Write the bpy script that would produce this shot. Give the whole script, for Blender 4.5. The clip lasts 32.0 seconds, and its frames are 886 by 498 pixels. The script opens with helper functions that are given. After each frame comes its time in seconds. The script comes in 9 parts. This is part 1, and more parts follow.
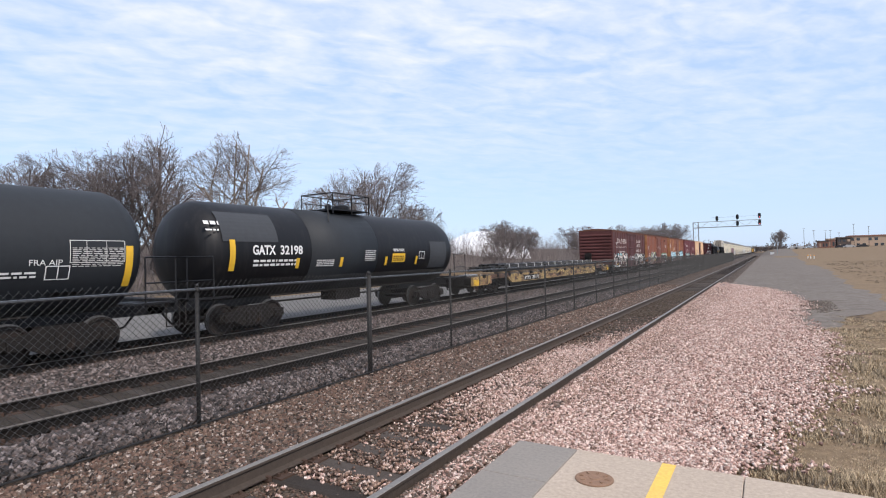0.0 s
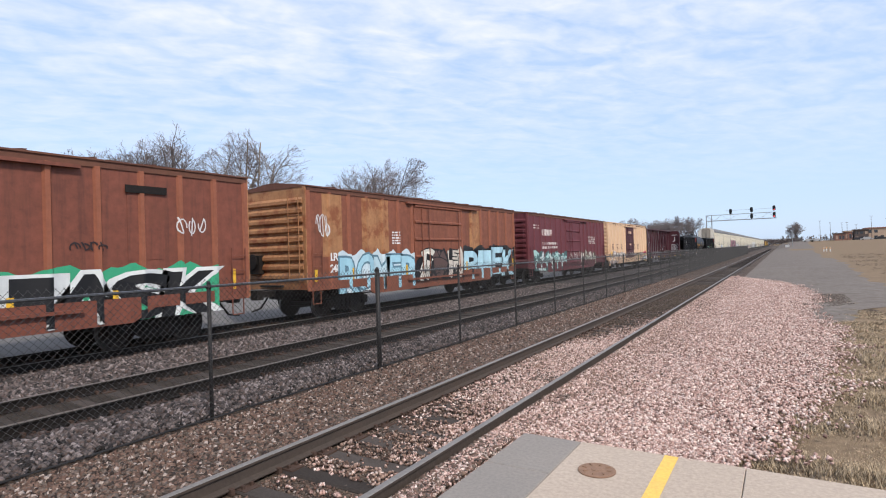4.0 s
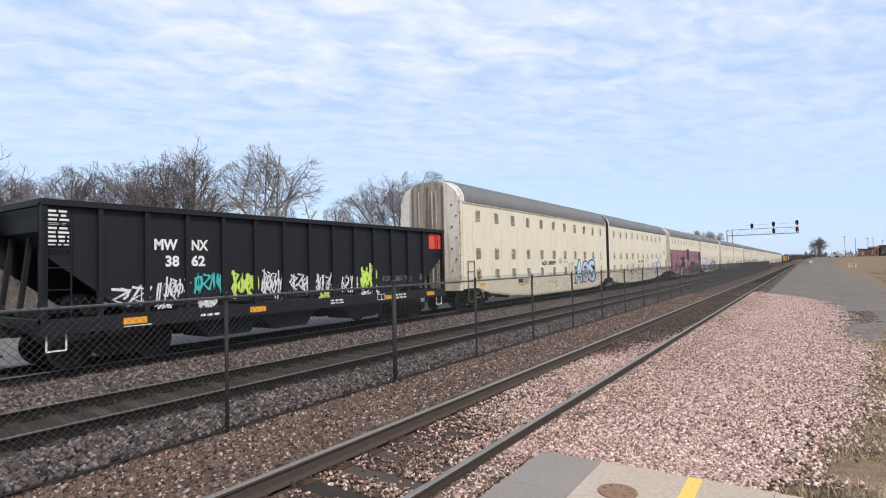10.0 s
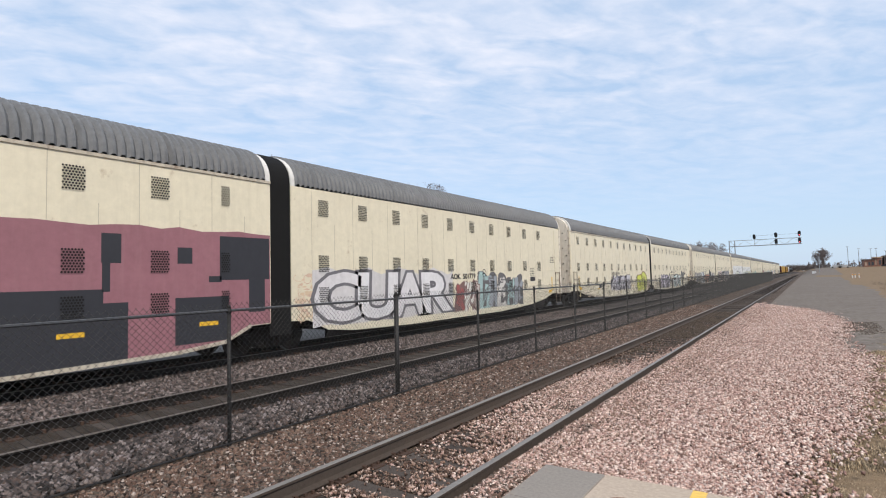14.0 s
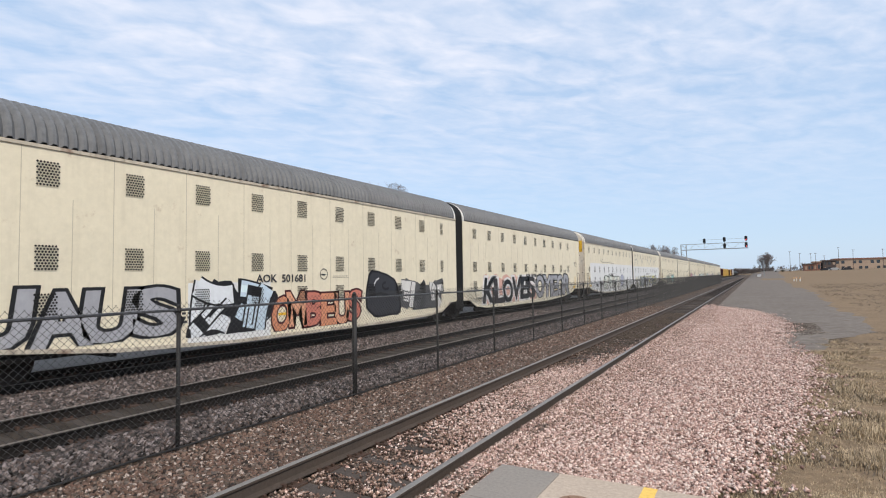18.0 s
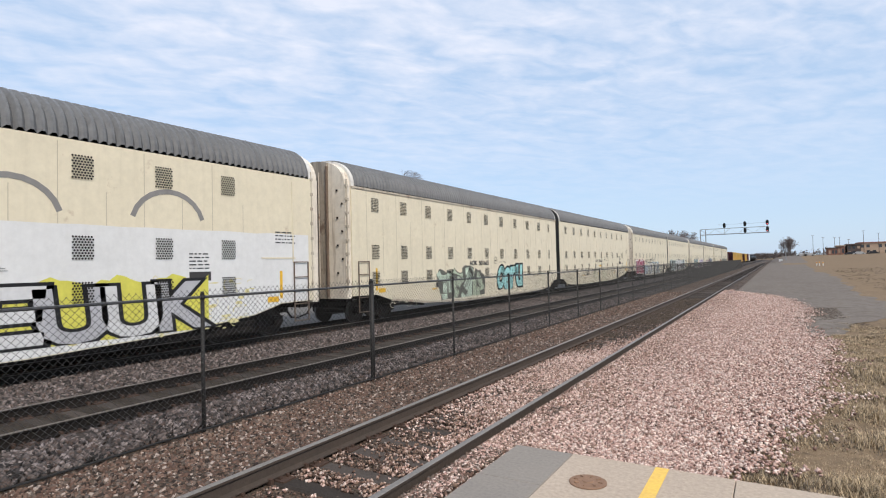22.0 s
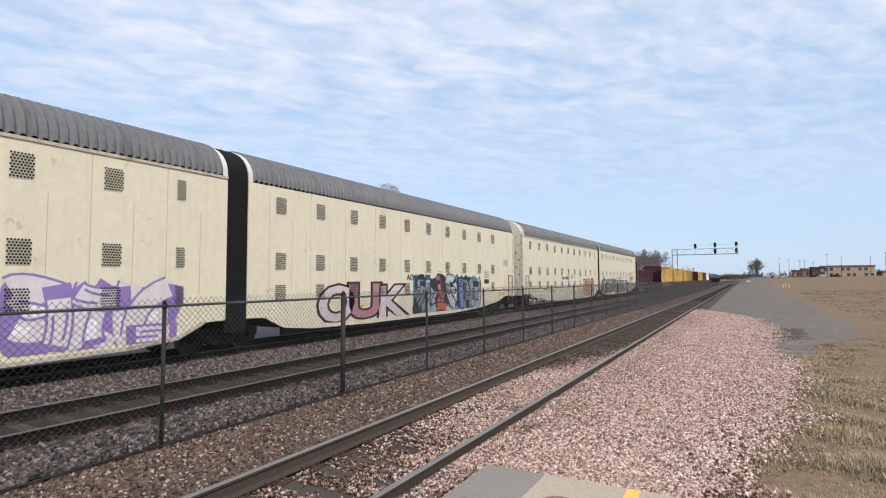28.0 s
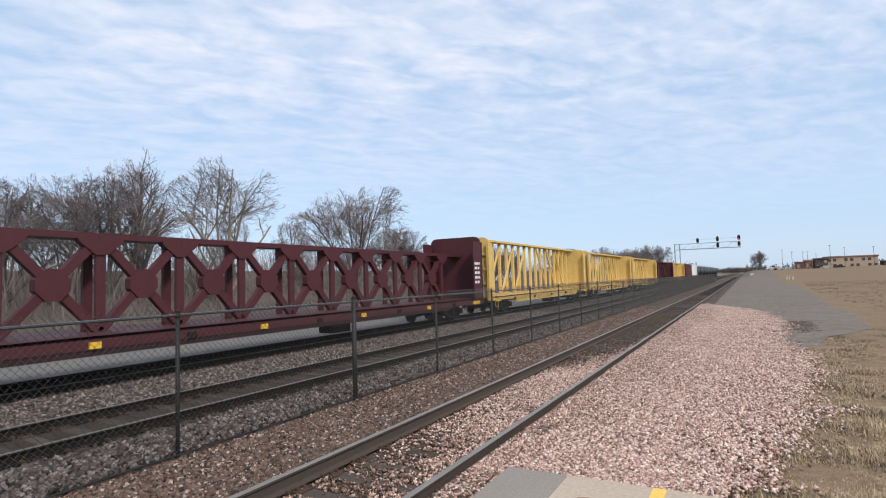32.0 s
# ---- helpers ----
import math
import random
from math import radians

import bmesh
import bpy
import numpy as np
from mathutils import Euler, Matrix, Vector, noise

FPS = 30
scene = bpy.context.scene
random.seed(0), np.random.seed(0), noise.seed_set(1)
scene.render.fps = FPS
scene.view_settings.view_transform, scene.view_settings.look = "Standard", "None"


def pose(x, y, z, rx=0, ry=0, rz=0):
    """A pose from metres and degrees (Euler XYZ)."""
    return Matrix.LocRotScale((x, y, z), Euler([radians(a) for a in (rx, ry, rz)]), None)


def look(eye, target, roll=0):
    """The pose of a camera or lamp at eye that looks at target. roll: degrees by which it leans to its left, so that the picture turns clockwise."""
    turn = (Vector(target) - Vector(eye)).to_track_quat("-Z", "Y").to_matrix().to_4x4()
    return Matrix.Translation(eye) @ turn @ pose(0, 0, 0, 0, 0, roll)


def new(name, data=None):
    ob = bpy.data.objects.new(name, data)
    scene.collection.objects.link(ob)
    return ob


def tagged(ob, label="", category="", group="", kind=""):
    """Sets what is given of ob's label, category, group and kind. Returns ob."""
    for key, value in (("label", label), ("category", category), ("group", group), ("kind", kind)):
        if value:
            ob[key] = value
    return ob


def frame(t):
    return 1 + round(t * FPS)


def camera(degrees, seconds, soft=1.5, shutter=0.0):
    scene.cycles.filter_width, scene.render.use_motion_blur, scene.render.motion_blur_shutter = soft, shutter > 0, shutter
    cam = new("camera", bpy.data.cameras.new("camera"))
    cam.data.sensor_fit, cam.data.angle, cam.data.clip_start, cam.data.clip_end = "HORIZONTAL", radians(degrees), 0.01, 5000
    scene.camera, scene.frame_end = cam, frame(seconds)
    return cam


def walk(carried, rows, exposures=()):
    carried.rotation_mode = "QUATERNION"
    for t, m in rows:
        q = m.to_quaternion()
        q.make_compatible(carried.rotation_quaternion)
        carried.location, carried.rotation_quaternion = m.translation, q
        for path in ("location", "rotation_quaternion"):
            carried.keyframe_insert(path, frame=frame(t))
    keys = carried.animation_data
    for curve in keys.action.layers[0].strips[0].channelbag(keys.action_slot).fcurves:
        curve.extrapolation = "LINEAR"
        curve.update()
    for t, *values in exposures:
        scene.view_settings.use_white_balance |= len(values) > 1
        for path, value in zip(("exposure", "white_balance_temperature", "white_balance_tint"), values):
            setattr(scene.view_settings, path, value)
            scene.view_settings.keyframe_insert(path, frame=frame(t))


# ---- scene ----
cam = camera(78.3, 32.0, soft=1.1)

PATH = [
    (0, (2.885, 0.537, 1.977), (1.864, 2.256, 2.01), -1.32),
    (0.5, (2.861, 0.527, 1.983), (1.826, 2.238, 2.019), -1.63),
    (1, (2.863, 0.527, 1.986), (1.816, 2.231, 2.022), -1.83),
    (1.5, (2.901, 0.525, 1.984), (1.841, 2.221, 2.015), -1.83),
    (2, (2.93, 0.5, 1.979), (1.867, 2.194, 1.997), -1.63),
    (2.5, (2.919, 0.424, 1.98), (1.855, 2.118, 1.991), -1.63),
    (3, (2.907, 0.373, 1.971), (1.847, 2.069, 1.977), -1.43),
    (3.5, (2.937, 0.401, 1.974), (1.881, 2.1, 1.985), -1.43),
    (4, (2.993, 0.493, 1.984), (1.936, 2.191, 2.001), -1.73),
    (4.5, (3.01, 0.531, 1.972), (1.94, 2.221, 2.001), -1.73),
    (6.5, (2.983, 0.506, 1.978), (1.884, 2.176, 2.044), -1.74),
    (7, (2.967, 0.503, 1.98), (1.86, 2.167, 2.049), -1.74),
    (7.5, (2.954, 0.492, 1.976), (1.84, 2.152, 2.043), -1.64),
    (8, (2.951, 0.488, 1.974), (1.833, 2.145, 2.033), -1.44),
    (8.5, (2.943, 0.504, 1.98), (1.827, 2.163, 2.03), -1.34),
    (9, (2.947, 0.515, 1.981), (1.835, 2.176, 2.03), -1.24),
    (9.5, (2.951, 0.52, 1.979), (1.842, 2.184, 2.032), -1.24),
    (10, (2.954, 0.533, 1.987), (1.848, 2.198, 2.052), -1.24),
    (10.5, (2.966, 0.53, 1.992), (1.862, 2.196, 2.073), -1.04),
    (11, (2.985, 0.522, 1.999), (1.884, 2.189, 2.094), -1.14),
    (11.5, (2.987, 0.513, 2.002), (1.888, 2.18, 2.111), -1.04),
    (12, (2.981, 0.508, 2.007), (1.88, 2.173, 2.124), -0.94),
    (12.5, (2.977, 0.512, 2.006), (1.866, 2.171, 2.131), -1.14),
    (13, (2.97, 0.509, 1.999), (1.853, 2.163, 2.128), -1.25),
    (13.5, (2.965, 0.507, 1.993), (1.846, 2.16, 2.117), -1.35),
    (14, (2.963, 0.514, 1.994), (1.853, 2.174, 2.103), -1.44),
    (14.5, (2.969, 0.512, 1.996), (1.873, 2.182, 2.088), -1.44),
    (16.5, (2.951, 0.517, 1.992), (1.909, 2.222, 2.089), -0.93),
    (17, (2.944, 0.536, 1.984), (1.927, 2.255, 2.084), -0.92),
    (17.5, (2.949, 0.549, 1.986), (1.95, 2.279, 2.088), -0.92),
    (18, (2.964, 0.556, 1.986), (1.976, 2.292, 2.094), -1.02),
    (18.5, (2.972, 0.548, 1.976), (1.99, 2.287, 2.088), -1.22),
    (19, (2.976, 0.541, 1.974), (1.996, 2.281, 2.088), -1.42),
    (19.5, (2.974, 0.534, 1.98), (1.994, 2.274, 2.088), -1.72),
    (20, (2.972, 0.533, 1.983), (1.981, 2.267, 2.085), -1.92),
    (20.5, (2.976, 0.542, 1.983), (1.967, 2.266, 2.077), -2.02),
    (21, (2.997, 0.55, 1.981), (1.972, 2.265, 2.065), -2.03),
    (21.5, (3.036, 0.523, 1.979), (2.001, 2.233, 2.048), -1.73),
    (22, (3.038, 0.462, 1.975), (1.997, 2.169, 2.037), -1.43),
    (22.5, (3.007, 0.391, 1.976), (1.965, 2.097, 2.04), -1.33),
    (23, (2.986, 0.364, 1.979), (1.943, 2.069, 2.049), -1.03),
    (23.5, (2.984, 0.354, 1.982), (1.942, 2.059, 2.066), -0.93),
    (24, (2.999, 0.367, 1.982), (1.955, 2.071, 2.074), -1.03),
    (24.5, (3.002, 0.392, 1.974), (1.956, 2.094, 2.064), -0.93),
    (26.5, (3.009, 0.592, 1.952), (1.961, 2.293, 2.045), -0.33),
    (27, (2.993, 0.606, 1.955), (1.972, 2.323, 2.059), -0.23),
    (27.5, (2.987, 0.601, 1.96), (1.995, 2.335, 2.068), -0.22),
    (28, (2.999, 0.588, 1.962), (2.035, 2.337, 2.075), -0.21),
    (28.5, (3, 0.583, 1.964), (2.062, 2.346, 2.084), -0.51),
    (29, (2.979, 0.597, 1.975), (2.059, 2.368, 2.104), -0.7),
    (29.5, (2.956, 0.607, 1.98), (2.048, 2.384, 2.118), -1),
    (30, (2.956, 0.61, 1.981), (2.046, 2.385, 2.125), -1.4),
    (30.5, (2.958, 0.6, 1.983), (2.034, 2.368, 2.129), -1.81),
    (31, (2.938, 0.59, 1.987), (1.995, 2.348, 2.128), -1.81),
    (31.5, (2.906, 0.57, 1.983), (1.947, 2.32, 2.115), -1.81),
    (32, (2.852, 0.558, 1.975), (1.883, 2.304, 2.092), -1.72),
]
walk(cam, [(t, look(eye, target, roll)) for t, eye, target, roll in PATH],
     exposures=((0, 0.06, 6350, 13), (9, 0.05, 6350, 12), (10.5, 0.02, 6430, 11), (13, -0.06, 6500, 10), (32, -0.06, 6480, 10)))

# ---- world, sun ----
def build_world():
    w = bpy.data.worlds.new("world")
    scene.world = w
    w.use_nodes = True
    nt = w.node_tree
    N, L = nt.nodes, nt.links
    N.clear()
    out = N.new("ShaderNodeOutputWorld")
    sky = N.new("ShaderNodeTexSky")
    sky.sky_type = "NISHITA"
    sky.sun_disc = False
    sky.sun_elevation = radians(44)
    sky.sun_rotation = radians(118)
    sky.air_density, sky.dust_density, sky.ozone_density = 1.0, 0.6, 1.6
    bg1 = N.new("ShaderNodeBackground")
    bg1.inputs[1].default_value = SKY
    tint = N.new("ShaderNodeMix"); tint.data_type = "RGBA"; tint.blend_type = "MIX"
    tint.inputs[0].default_value = 0.55
    tint.inputs[7].default_value = (3.3, 6.1, 9.6, 1)
    L.new(sky.outputs[0], tint.inputs[6])
    L.new(tint.outputs[2], bg1.inputs[0])
    tc = N.new("ShaderNodeTexCoord")
    sep = N.new("ShaderNodeSeparateXYZ")
    L.new(tc.outputs["Generated"], sep.inputs[0])

    def math_node(op, a, b=None, clamp=False):
        n = N.new("ShaderNodeMath"); n.operation = op; n.use_clamp = clamp
        for i, v in enumerate((a, b)):
            if v is None:
                continue
            if isinstance(v, (int, float)):
                n.inputs[i].default_value = v
            else:
                L.new(v, n.inputs[i])
        return n.outputs[0]
    z = math_node("ADD", math_node("MAXIMUM", sep.outputs[2], 0.0), 0.10)
    comb = N.new("ShaderNodeCombineXYZ")
    L.new(math_node("DIVIDE", sep.outputs[0], z), comb.inputs[0])
    L.new(math_node("DIVIDE", sep.outputs[1], z), comb.inputs[1])

    def cloud(angle, along, across, detail, rough, dist):
        """Noise drawn out along a direction over the cloud deck."""
        turn = N.new("ShaderNodeVectorRotate")
        turn.rotation_type = "Z_AXIS"
        turn.inputs["Angle"].default_value = radians(-angle)
        L.new(comb.outputs[0], turn.inputs["Vector"])
        mp = N.new("ShaderNodeMapping")
        mp.inputs["Scale"].default_value = (along, across, 1)
        L.new(turn.outputs[0], mp.inputs[0])
        n = N.new("ShaderNodeTexNoise")
        n.inputs["Scale"].default_value = 1.0
        n.inputs["Detail"].default_value = detail
        n.inputs["Roughness"].default_value = rough
        n.inputs["Distortion"].default_value = dist
        L.new(mp.outputs[0], n.inputs["Vector"])
        return n.outputs[0]
    big = cloud(40, 0.5, 0.9, 3, 0.5, 0.2)
    ripple = cloud(50, 4.2, 7.0, 3, 0.5, 0.5)
    fine = cloud(55, 13.0, 17.0, 4, 0.6, 0.2)
    s = math_node("ADD", math_node("MULTIPLY", big, 0.55), math_node("MULTIPLY", ripple, 0.80))
    s = math_node("ADD", s, math_node("MULTIPLY", fine, 0.26))
    ramp = N.new("ShaderNodeValToRGB")
    ramp.color_ramp.elements[0].position = 0.62
    ramp.color_ramp.elements[1].position = 1.12 - 0.12
    ramp.color_ramp.elements[0].color = (0.0, 0.0, 0.0, 1)
    ramp.color_ramp.elements[1].color = (1, 1, 1, 1)
    L.new(s, ramp.inputs[0])
    high = math_node("MULTIPLY", math_node("SUBTRACT", sep.outputs[2], 0.07), 3.4, True)
    low = math_node("MULTIPLY", math_node("SUBTRACT", 0.16, sep.outputs[2]), 4.0, True)
    mask = math_node("MULTIPLY", ramp.outputs[0], high)
    mask = math_node("MAXIMUM", math_node("ADD", math_node("MULTIPLY", mask, 0.56), 0.30), math_node("MULTIPLY", low, 0.46))
    bg2 = N.new("ShaderNodeBackground")
    bg2.inputs[0].default_value = (0.88, 0.90, 1.0, 1)
    bg2.inputs[1].default_value = CLOUD
    mix = N.new("ShaderNodeMixShader")
    L.new(mask, mix.inputs[0])
    L.new(bg1.outputs[0], mix.inputs[1])
    L.new(bg2.outputs[0], mix.inputs[2])
    L.new(mix.outputs[0], out.inputs[0])


SKY, CLOUD = 0.12, 1.08
build_world()
sun = new("sun", bpy.data.lights.new("sun", "SUN"))
sun.data.energy, sun.data.angle, sun.data.color = 3.5, radians(7), (1.0, 0.92, 0.82)
sun.matrix_world = look((25, -14, 28), (0, 0, 0))

# ---- tools ----
def part(name, bm, material, parent=None, label="", smooth=False):
    me = bpy.data.meshes.new(name)
    bm.normal_update()
    bm.to_mesh(me)
    bm.free()
    if isinstance(material, (list, tuple)):
        for m in material:
            me.materials.append(m)
    else:
        me.materials.append(material)
    if smooth:
        me.shade_smooth()
    ob = new(name, me)
    if parent is not None:
        ob.parent = parent
    if label:
        ob["label"] = label
    return ob


def share(name, me, parent, x=0, y=0, z=0, rz=0, label=""):
    ob = new(name, me)
    ob.parent = parent
    ob.matrix_basis = pose(x, y, z, 0, 0, rz)
    if label:
        ob["label"] = label
    return ob


def mesh_of(name, bm, material, smooth=False):
    me = bpy.data.meshes.new(name)
    bm.normal_update()
    bm.to_mesh(me)
    bm.free()
    me.materials.append(material)
    if smooth:
        me.shade_smooth()
    return me


def thing(name, label, category, group="", m=None):
    ob = tagged(new(name), label, category, group)
    ob.empty_display_size = 0.2
    if m is not None:
        ob.matrix_basis = m
    return ob


def box(bm, x0, x1, y0, y1, z0, z1, mi=0):
    v = [bm.verts.new(p) for p in ((x0, y0, z0), (x1, y0, z0), (x1, y1, z0), (x0, y1, z0),
                                   (x0, y0, z1), (x1, y0, z1), (x1, y1, z1), (x0, y1, z1))]
    for q in ((3, 2, 1, 0), (4, 5, 6, 7), (0, 1, 5, 4), (1, 2, 6, 5), (2, 3, 7, 6), (3, 0, 4, 7)):
        f = bm.faces.new([v[i] for i in q])
        f.material_index = mi
    return v


def bbox(bm, x0, x1, y0, y1, z0, z1, b=0.01):
    """A box with its edges bevelled."""
    t = bmesh.new()
    box(t, x0, x1, y0, y1, z0, z1)
    bmesh.ops.bevel(t, geom=t.edges[:], offset=b, segments=1, affect="EDGES")
    add(bm, t)


def add(bm, other):
    me = bpy.data.meshes.new("tmp")
    other.to_mesh(me)
    other.free()
    bm.from_mesh(me)
    bpy.data.meshes.remove(me)


def rod(bm, a, b, r, seg=6, r2=None, mi=0, caps=True):
    a, b = Vector(a), Vector(b)
    r2 = r if r2 is None else r2
    d = (b - a).normalized()
    u = d.orthogonal().normalized()
    w = d.cross(u)
    ra, rb = [], []
    for i in range(seg):
        t = 2 * math.pi * i / seg
        o = u * math.cos(t) + w * math.sin(t)
        ra.append(bm.verts.new(a + o * r))
        rb.append(bm.verts.new(b + o * r2))
    for i in range(seg):
        j = (i + 1) % seg
        bm.faces.new((ra[i], ra[j], rb[j], rb[i])).material_index = mi
    if caps:
        bm.faces.new(ra[::-1]).material_index = mi
        bm.faces.new(rb).material_index = mi


def beam(bm, a, b, w, h, up=(0, 0, 1)):
    """A square bar from a to b, w wide across and h along up."""
    a, b = Vector(a), Vector(b)
    d = (b - a).normalized()
    s = d.cross(Vector(up)).normalized() * (w / 2)
    u = s.cross(d).normalized() * (h / 2)
    q = [bm.verts.new(p + o) for p in (a, b) for o in (-s - u, s - u, s + u, -s + u)]
    for f in ((3, 2, 1, 0), (4, 5, 6, 7), (0, 1, 5, 4), (1, 2, 6, 5), (2, 3, 7, 6), (3, 0, 4, 7)):
        bm.faces.new([q[i] for i in f])


def prism(bm, pts, axis, a, b, mi=0):
    """Extrudes a closed outline of pairs along x, y or z from a to b."""
    def place(p, t):
        return {"x": (t, p[0], p[1]), "y": (p[0], t, p[1]), "z": (p[0], p[1], t)}[axis]
    va = [bm.verts.new(place(p, a)) for p in pts]
    vb = [bm.verts.new(place(p, b)) for p in pts]
    n = len(pts)
    for i in range(n):
        j = (i + 1) % n
        bm.faces.new((va[i], va[j], vb[j], vb[i])).material_index = mi
    bm.faces.new(va[::-1]).material_index = mi
    bm.faces.new(vb).material_index = mi


def lathe(bm, rings, axis, seg=24, mi=0):
    """Rings of (position along axis, radius) round the axis through (cx, cz)."""
    rows = []
    for t, r in rings:
        row = []
        for i in range(seg):
            a = 2 * math.pi * i / seg
            c, s = r * math.cos(a), r * math.sin(a)
            row.append(bm.verts.new({"x": (t, c, s), "y": (c, t, s), "z": (c, s, t)}[axis]))
        rows.append(row)
    for p, q in zip(rows, rows[1:]):
        for i in range(seg):
            j = (i + 1) % seg
            bm.faces.new((p[i], p[j], q[j], q[i])).material_index = mi
    bm.faces.new(rows[0][::-1]).material_index = mi
    bm.faces.new(rows[-1]).material_index = mi


# ---- materials ----
def material(name, base, rough=0.7, metal=0.0, alt=None, vary=0.35, scale=0.6, grain=12.0, bump=0.15, rust=None,
             rust_amount=0.0, streak=0.0, streak_col=(0.03, 0.025, 0.02), island=0.0, per_object=0.0, bump_scale=None, spec=0.4):
    """A surface with its colour varied at two scales, vertical streaks, patches of rust and a fine relief."""
    m = bpy.data.materials.new(name)
    m.use_nodes = True
    nt = m.node_tree
    N, L = nt.nodes, nt.links
    bsdf = N["Principled BSDF"]
    bsdf.inputs["Roughness"].default_value = rough
    bsdf.inputs["Metallic"].default_value = metal
    bsdf.inputs["Specular IOR Level"].default_value = spec
    tc = N.new("ShaderNodeTexCoord")
    vec = tc.outputs["Object"]

    def noise_node(sc, detail=4, vector=None, rough_=0.55):
        n = N.new("ShaderNodeTexNoise")
        n.inputs["Scale"].default_value = sc
        n.inputs["Detail"].default_value = detail
        n.inputs["Roughness"].default_value = rough_
        L.new(vector or vec, n.inputs["Vector"])
        return n.outputs[0]

    def ramp(src, a, b):
        n = N.new("ShaderNodeMapRange")
        n.inputs["From Min"].default_value = a
        n.inputs["From Max"].default_value = b
        L.new(src, n.inputs["Value"])
        return n.outputs[0]

    def mixc(fac, a, b, mode="MIX"):
        n = N.new("ShaderNodeMix"); n.data_type = "RGBA"; n.blend_type = mode
        for k, v in ((0, fac), (6, a), (7, b)):
            if isinstance(v, (int, float)):
                n.inputs[k].default_value = v
            elif isinstance(v, tuple):
                n.inputs[k].default_value = (*v[:3], 1)
            else:
                L.new(v, n.inputs[k])
        return n.outputs[2]

    alt = alt or tuple(c * 0.6 for c in base)
    col = mixc(ramp(noise_node(scale, 5), 0.35, 0.7), base, mixc(vary, base, alt))
    g = noise_node(grain, 6, None, 0.65)
    col = mixc(0.75 * vary, col, mixc(ramp(g, 0.3, 0.75), tuple(c * 0.55 for c in base), tuple(min(1, c * 1.35) for c in base)), "MIX")
    if streak:
        mp = N.new("ShaderNodeMapping")
        mp.inputs["Scale"].default_value = (3.0, 3.0, 0.22)
        L.new(vec, mp.inputs[0])
        s = noise_node(2.2, 6, mp.outputs[0], 0.6)
        f = N.new("ShaderNodeMath"); f.operation = "MULTIPLY"
        L.new(ramp(s, 0.5, 0.8), f.inputs[0]); f.inputs[1].default_value = streak
        col = mixc(f.outputs[0], col, streak_col)
    if rust:
        r = noise_node(1.7, 8, None, 0.7)
        f = N.new("ShaderNodeMath"); f.operation = "MULTIPLY"; f.use_clamp = True
        L.new(ramp(r, 0.62 - 0.25 * rust_amount, 0.72 - 0.2 * rust_amount), f.inputs[0]); f.inputs[1].default_value = min(1.0, 0.5 + rust_amount)
        col = mixc(f.outputs[0], col, rust)
    if island or per_object:
        if island:
            src = N.new("ShaderNodeNewGeometry").outputs["Random Per Island"]
        else:
            src = N.new("ShaderNodeObjectInfo").outputs["Random"]
        amount = island or per_object
        hsv = N.new("ShaderNodeHueSaturation")
        v = N.new("ShaderNodeMapRange")
        v.inputs["To Min"].default_value, v.inputs["To Max"].default_value = 1 - amount, 1 + amount
        L.new(src, v.inputs["Value"])
        L.new(v.outputs[0], hsv.inputs["Value"])
        L.new(col, hsv.inputs["Color"])
        col = hsv.outputs[0]
    L.new(col, bsdf.inputs["Base Color"])
    if bump:
        b = N.new("ShaderNodeBump")
        b.inputs["Strength"].default_value = bump
        b.inputs["Distance"].default_value = 0.02
        L.new(noise_node(bump_scale or grain * 2.0, 5), b.inputs["Height"])
        L.new(b.outputs[0], bsdf.inputs["Normal"])
    return m


def paint(name, base, **k):
    k = {"rough": 0.6, "vary": 0.25, "scale": 0.4, "grain": 6.0, "bump": 0.05, "streak": 0.25, **k}
    return material(name, base, **k)


M = {}
M["steel"] = material("rail_steel", (0.062, 0.048, 0.039), 0.75, 0.0, (0.085, 0.058, 0.042), 0.6, 1.2, 20, 0.25, spec=0.25)
M["railhead"] = material("worn_rail_head", (0.23, 0.213, 0.195), 0.55, 0.2, (0.10, 0.085, 0.074), 0.6, 0.8, 30, 0.08, spec=0.3)
# rail steel again, with the shade on the farther rails' webs put into its colour
M["shadedsteel"] = material("dark_rail_steel", (0.011, 0.009, 0.008), 0.8, 0.0, (0.022, 0.015, 0.011), 0.6, 1.2, 20, 0.25, spec=0.2)
M["oldhead"] = material("dull_rail_head", (0.17, 0.15, 0.135), 0.55, 0.4, (0.12, 0.085, 0.06), 0.5, 0.8, 30, 0.08)
M["tie"] = material("weathered_tie", (0.062, 0.051, 0.044), 0.95, 0, (0.095, 0.08, 0.07), 0.7, 2.0, 26, 0.6, per_object=0.35, spec=0.15)
M["iron"] = material("rusty_iron", (0.085, 0.05, 0.035), 0.8, 0.3, (0.05, 0.04, 0.035), 0.5, 4, 30, 0.3)
M["truck"] = material("grimy_cast_steel", (0.013, 0.011, 0.010), 0.75, 0.1, (0.030, 0.022, 0.018), 0.7, 3, 14, 0.5, rust=(0.045, 0.027, 0.018), rust_amount=0.08, spec=0.25)
M["wheel"] = material("wheel_steel", (0.026, 0.021, 0.018), 0.65, 0.4, (0.05, 0.032, 0.024), 0.5, 3, 18, 0.2)
M["tread"] = material("worn_tread", (0.13, 0.125, 0.12), 0.45, 0.8, None, 0.2, 3, 18, 0.05)
M["black"] = paint("black_paint", (0.008, 0.008, 0.0095), rough=0.5, spec=0.28, streak=0.35, streak_col=(0.04, 0.036, 0.032))
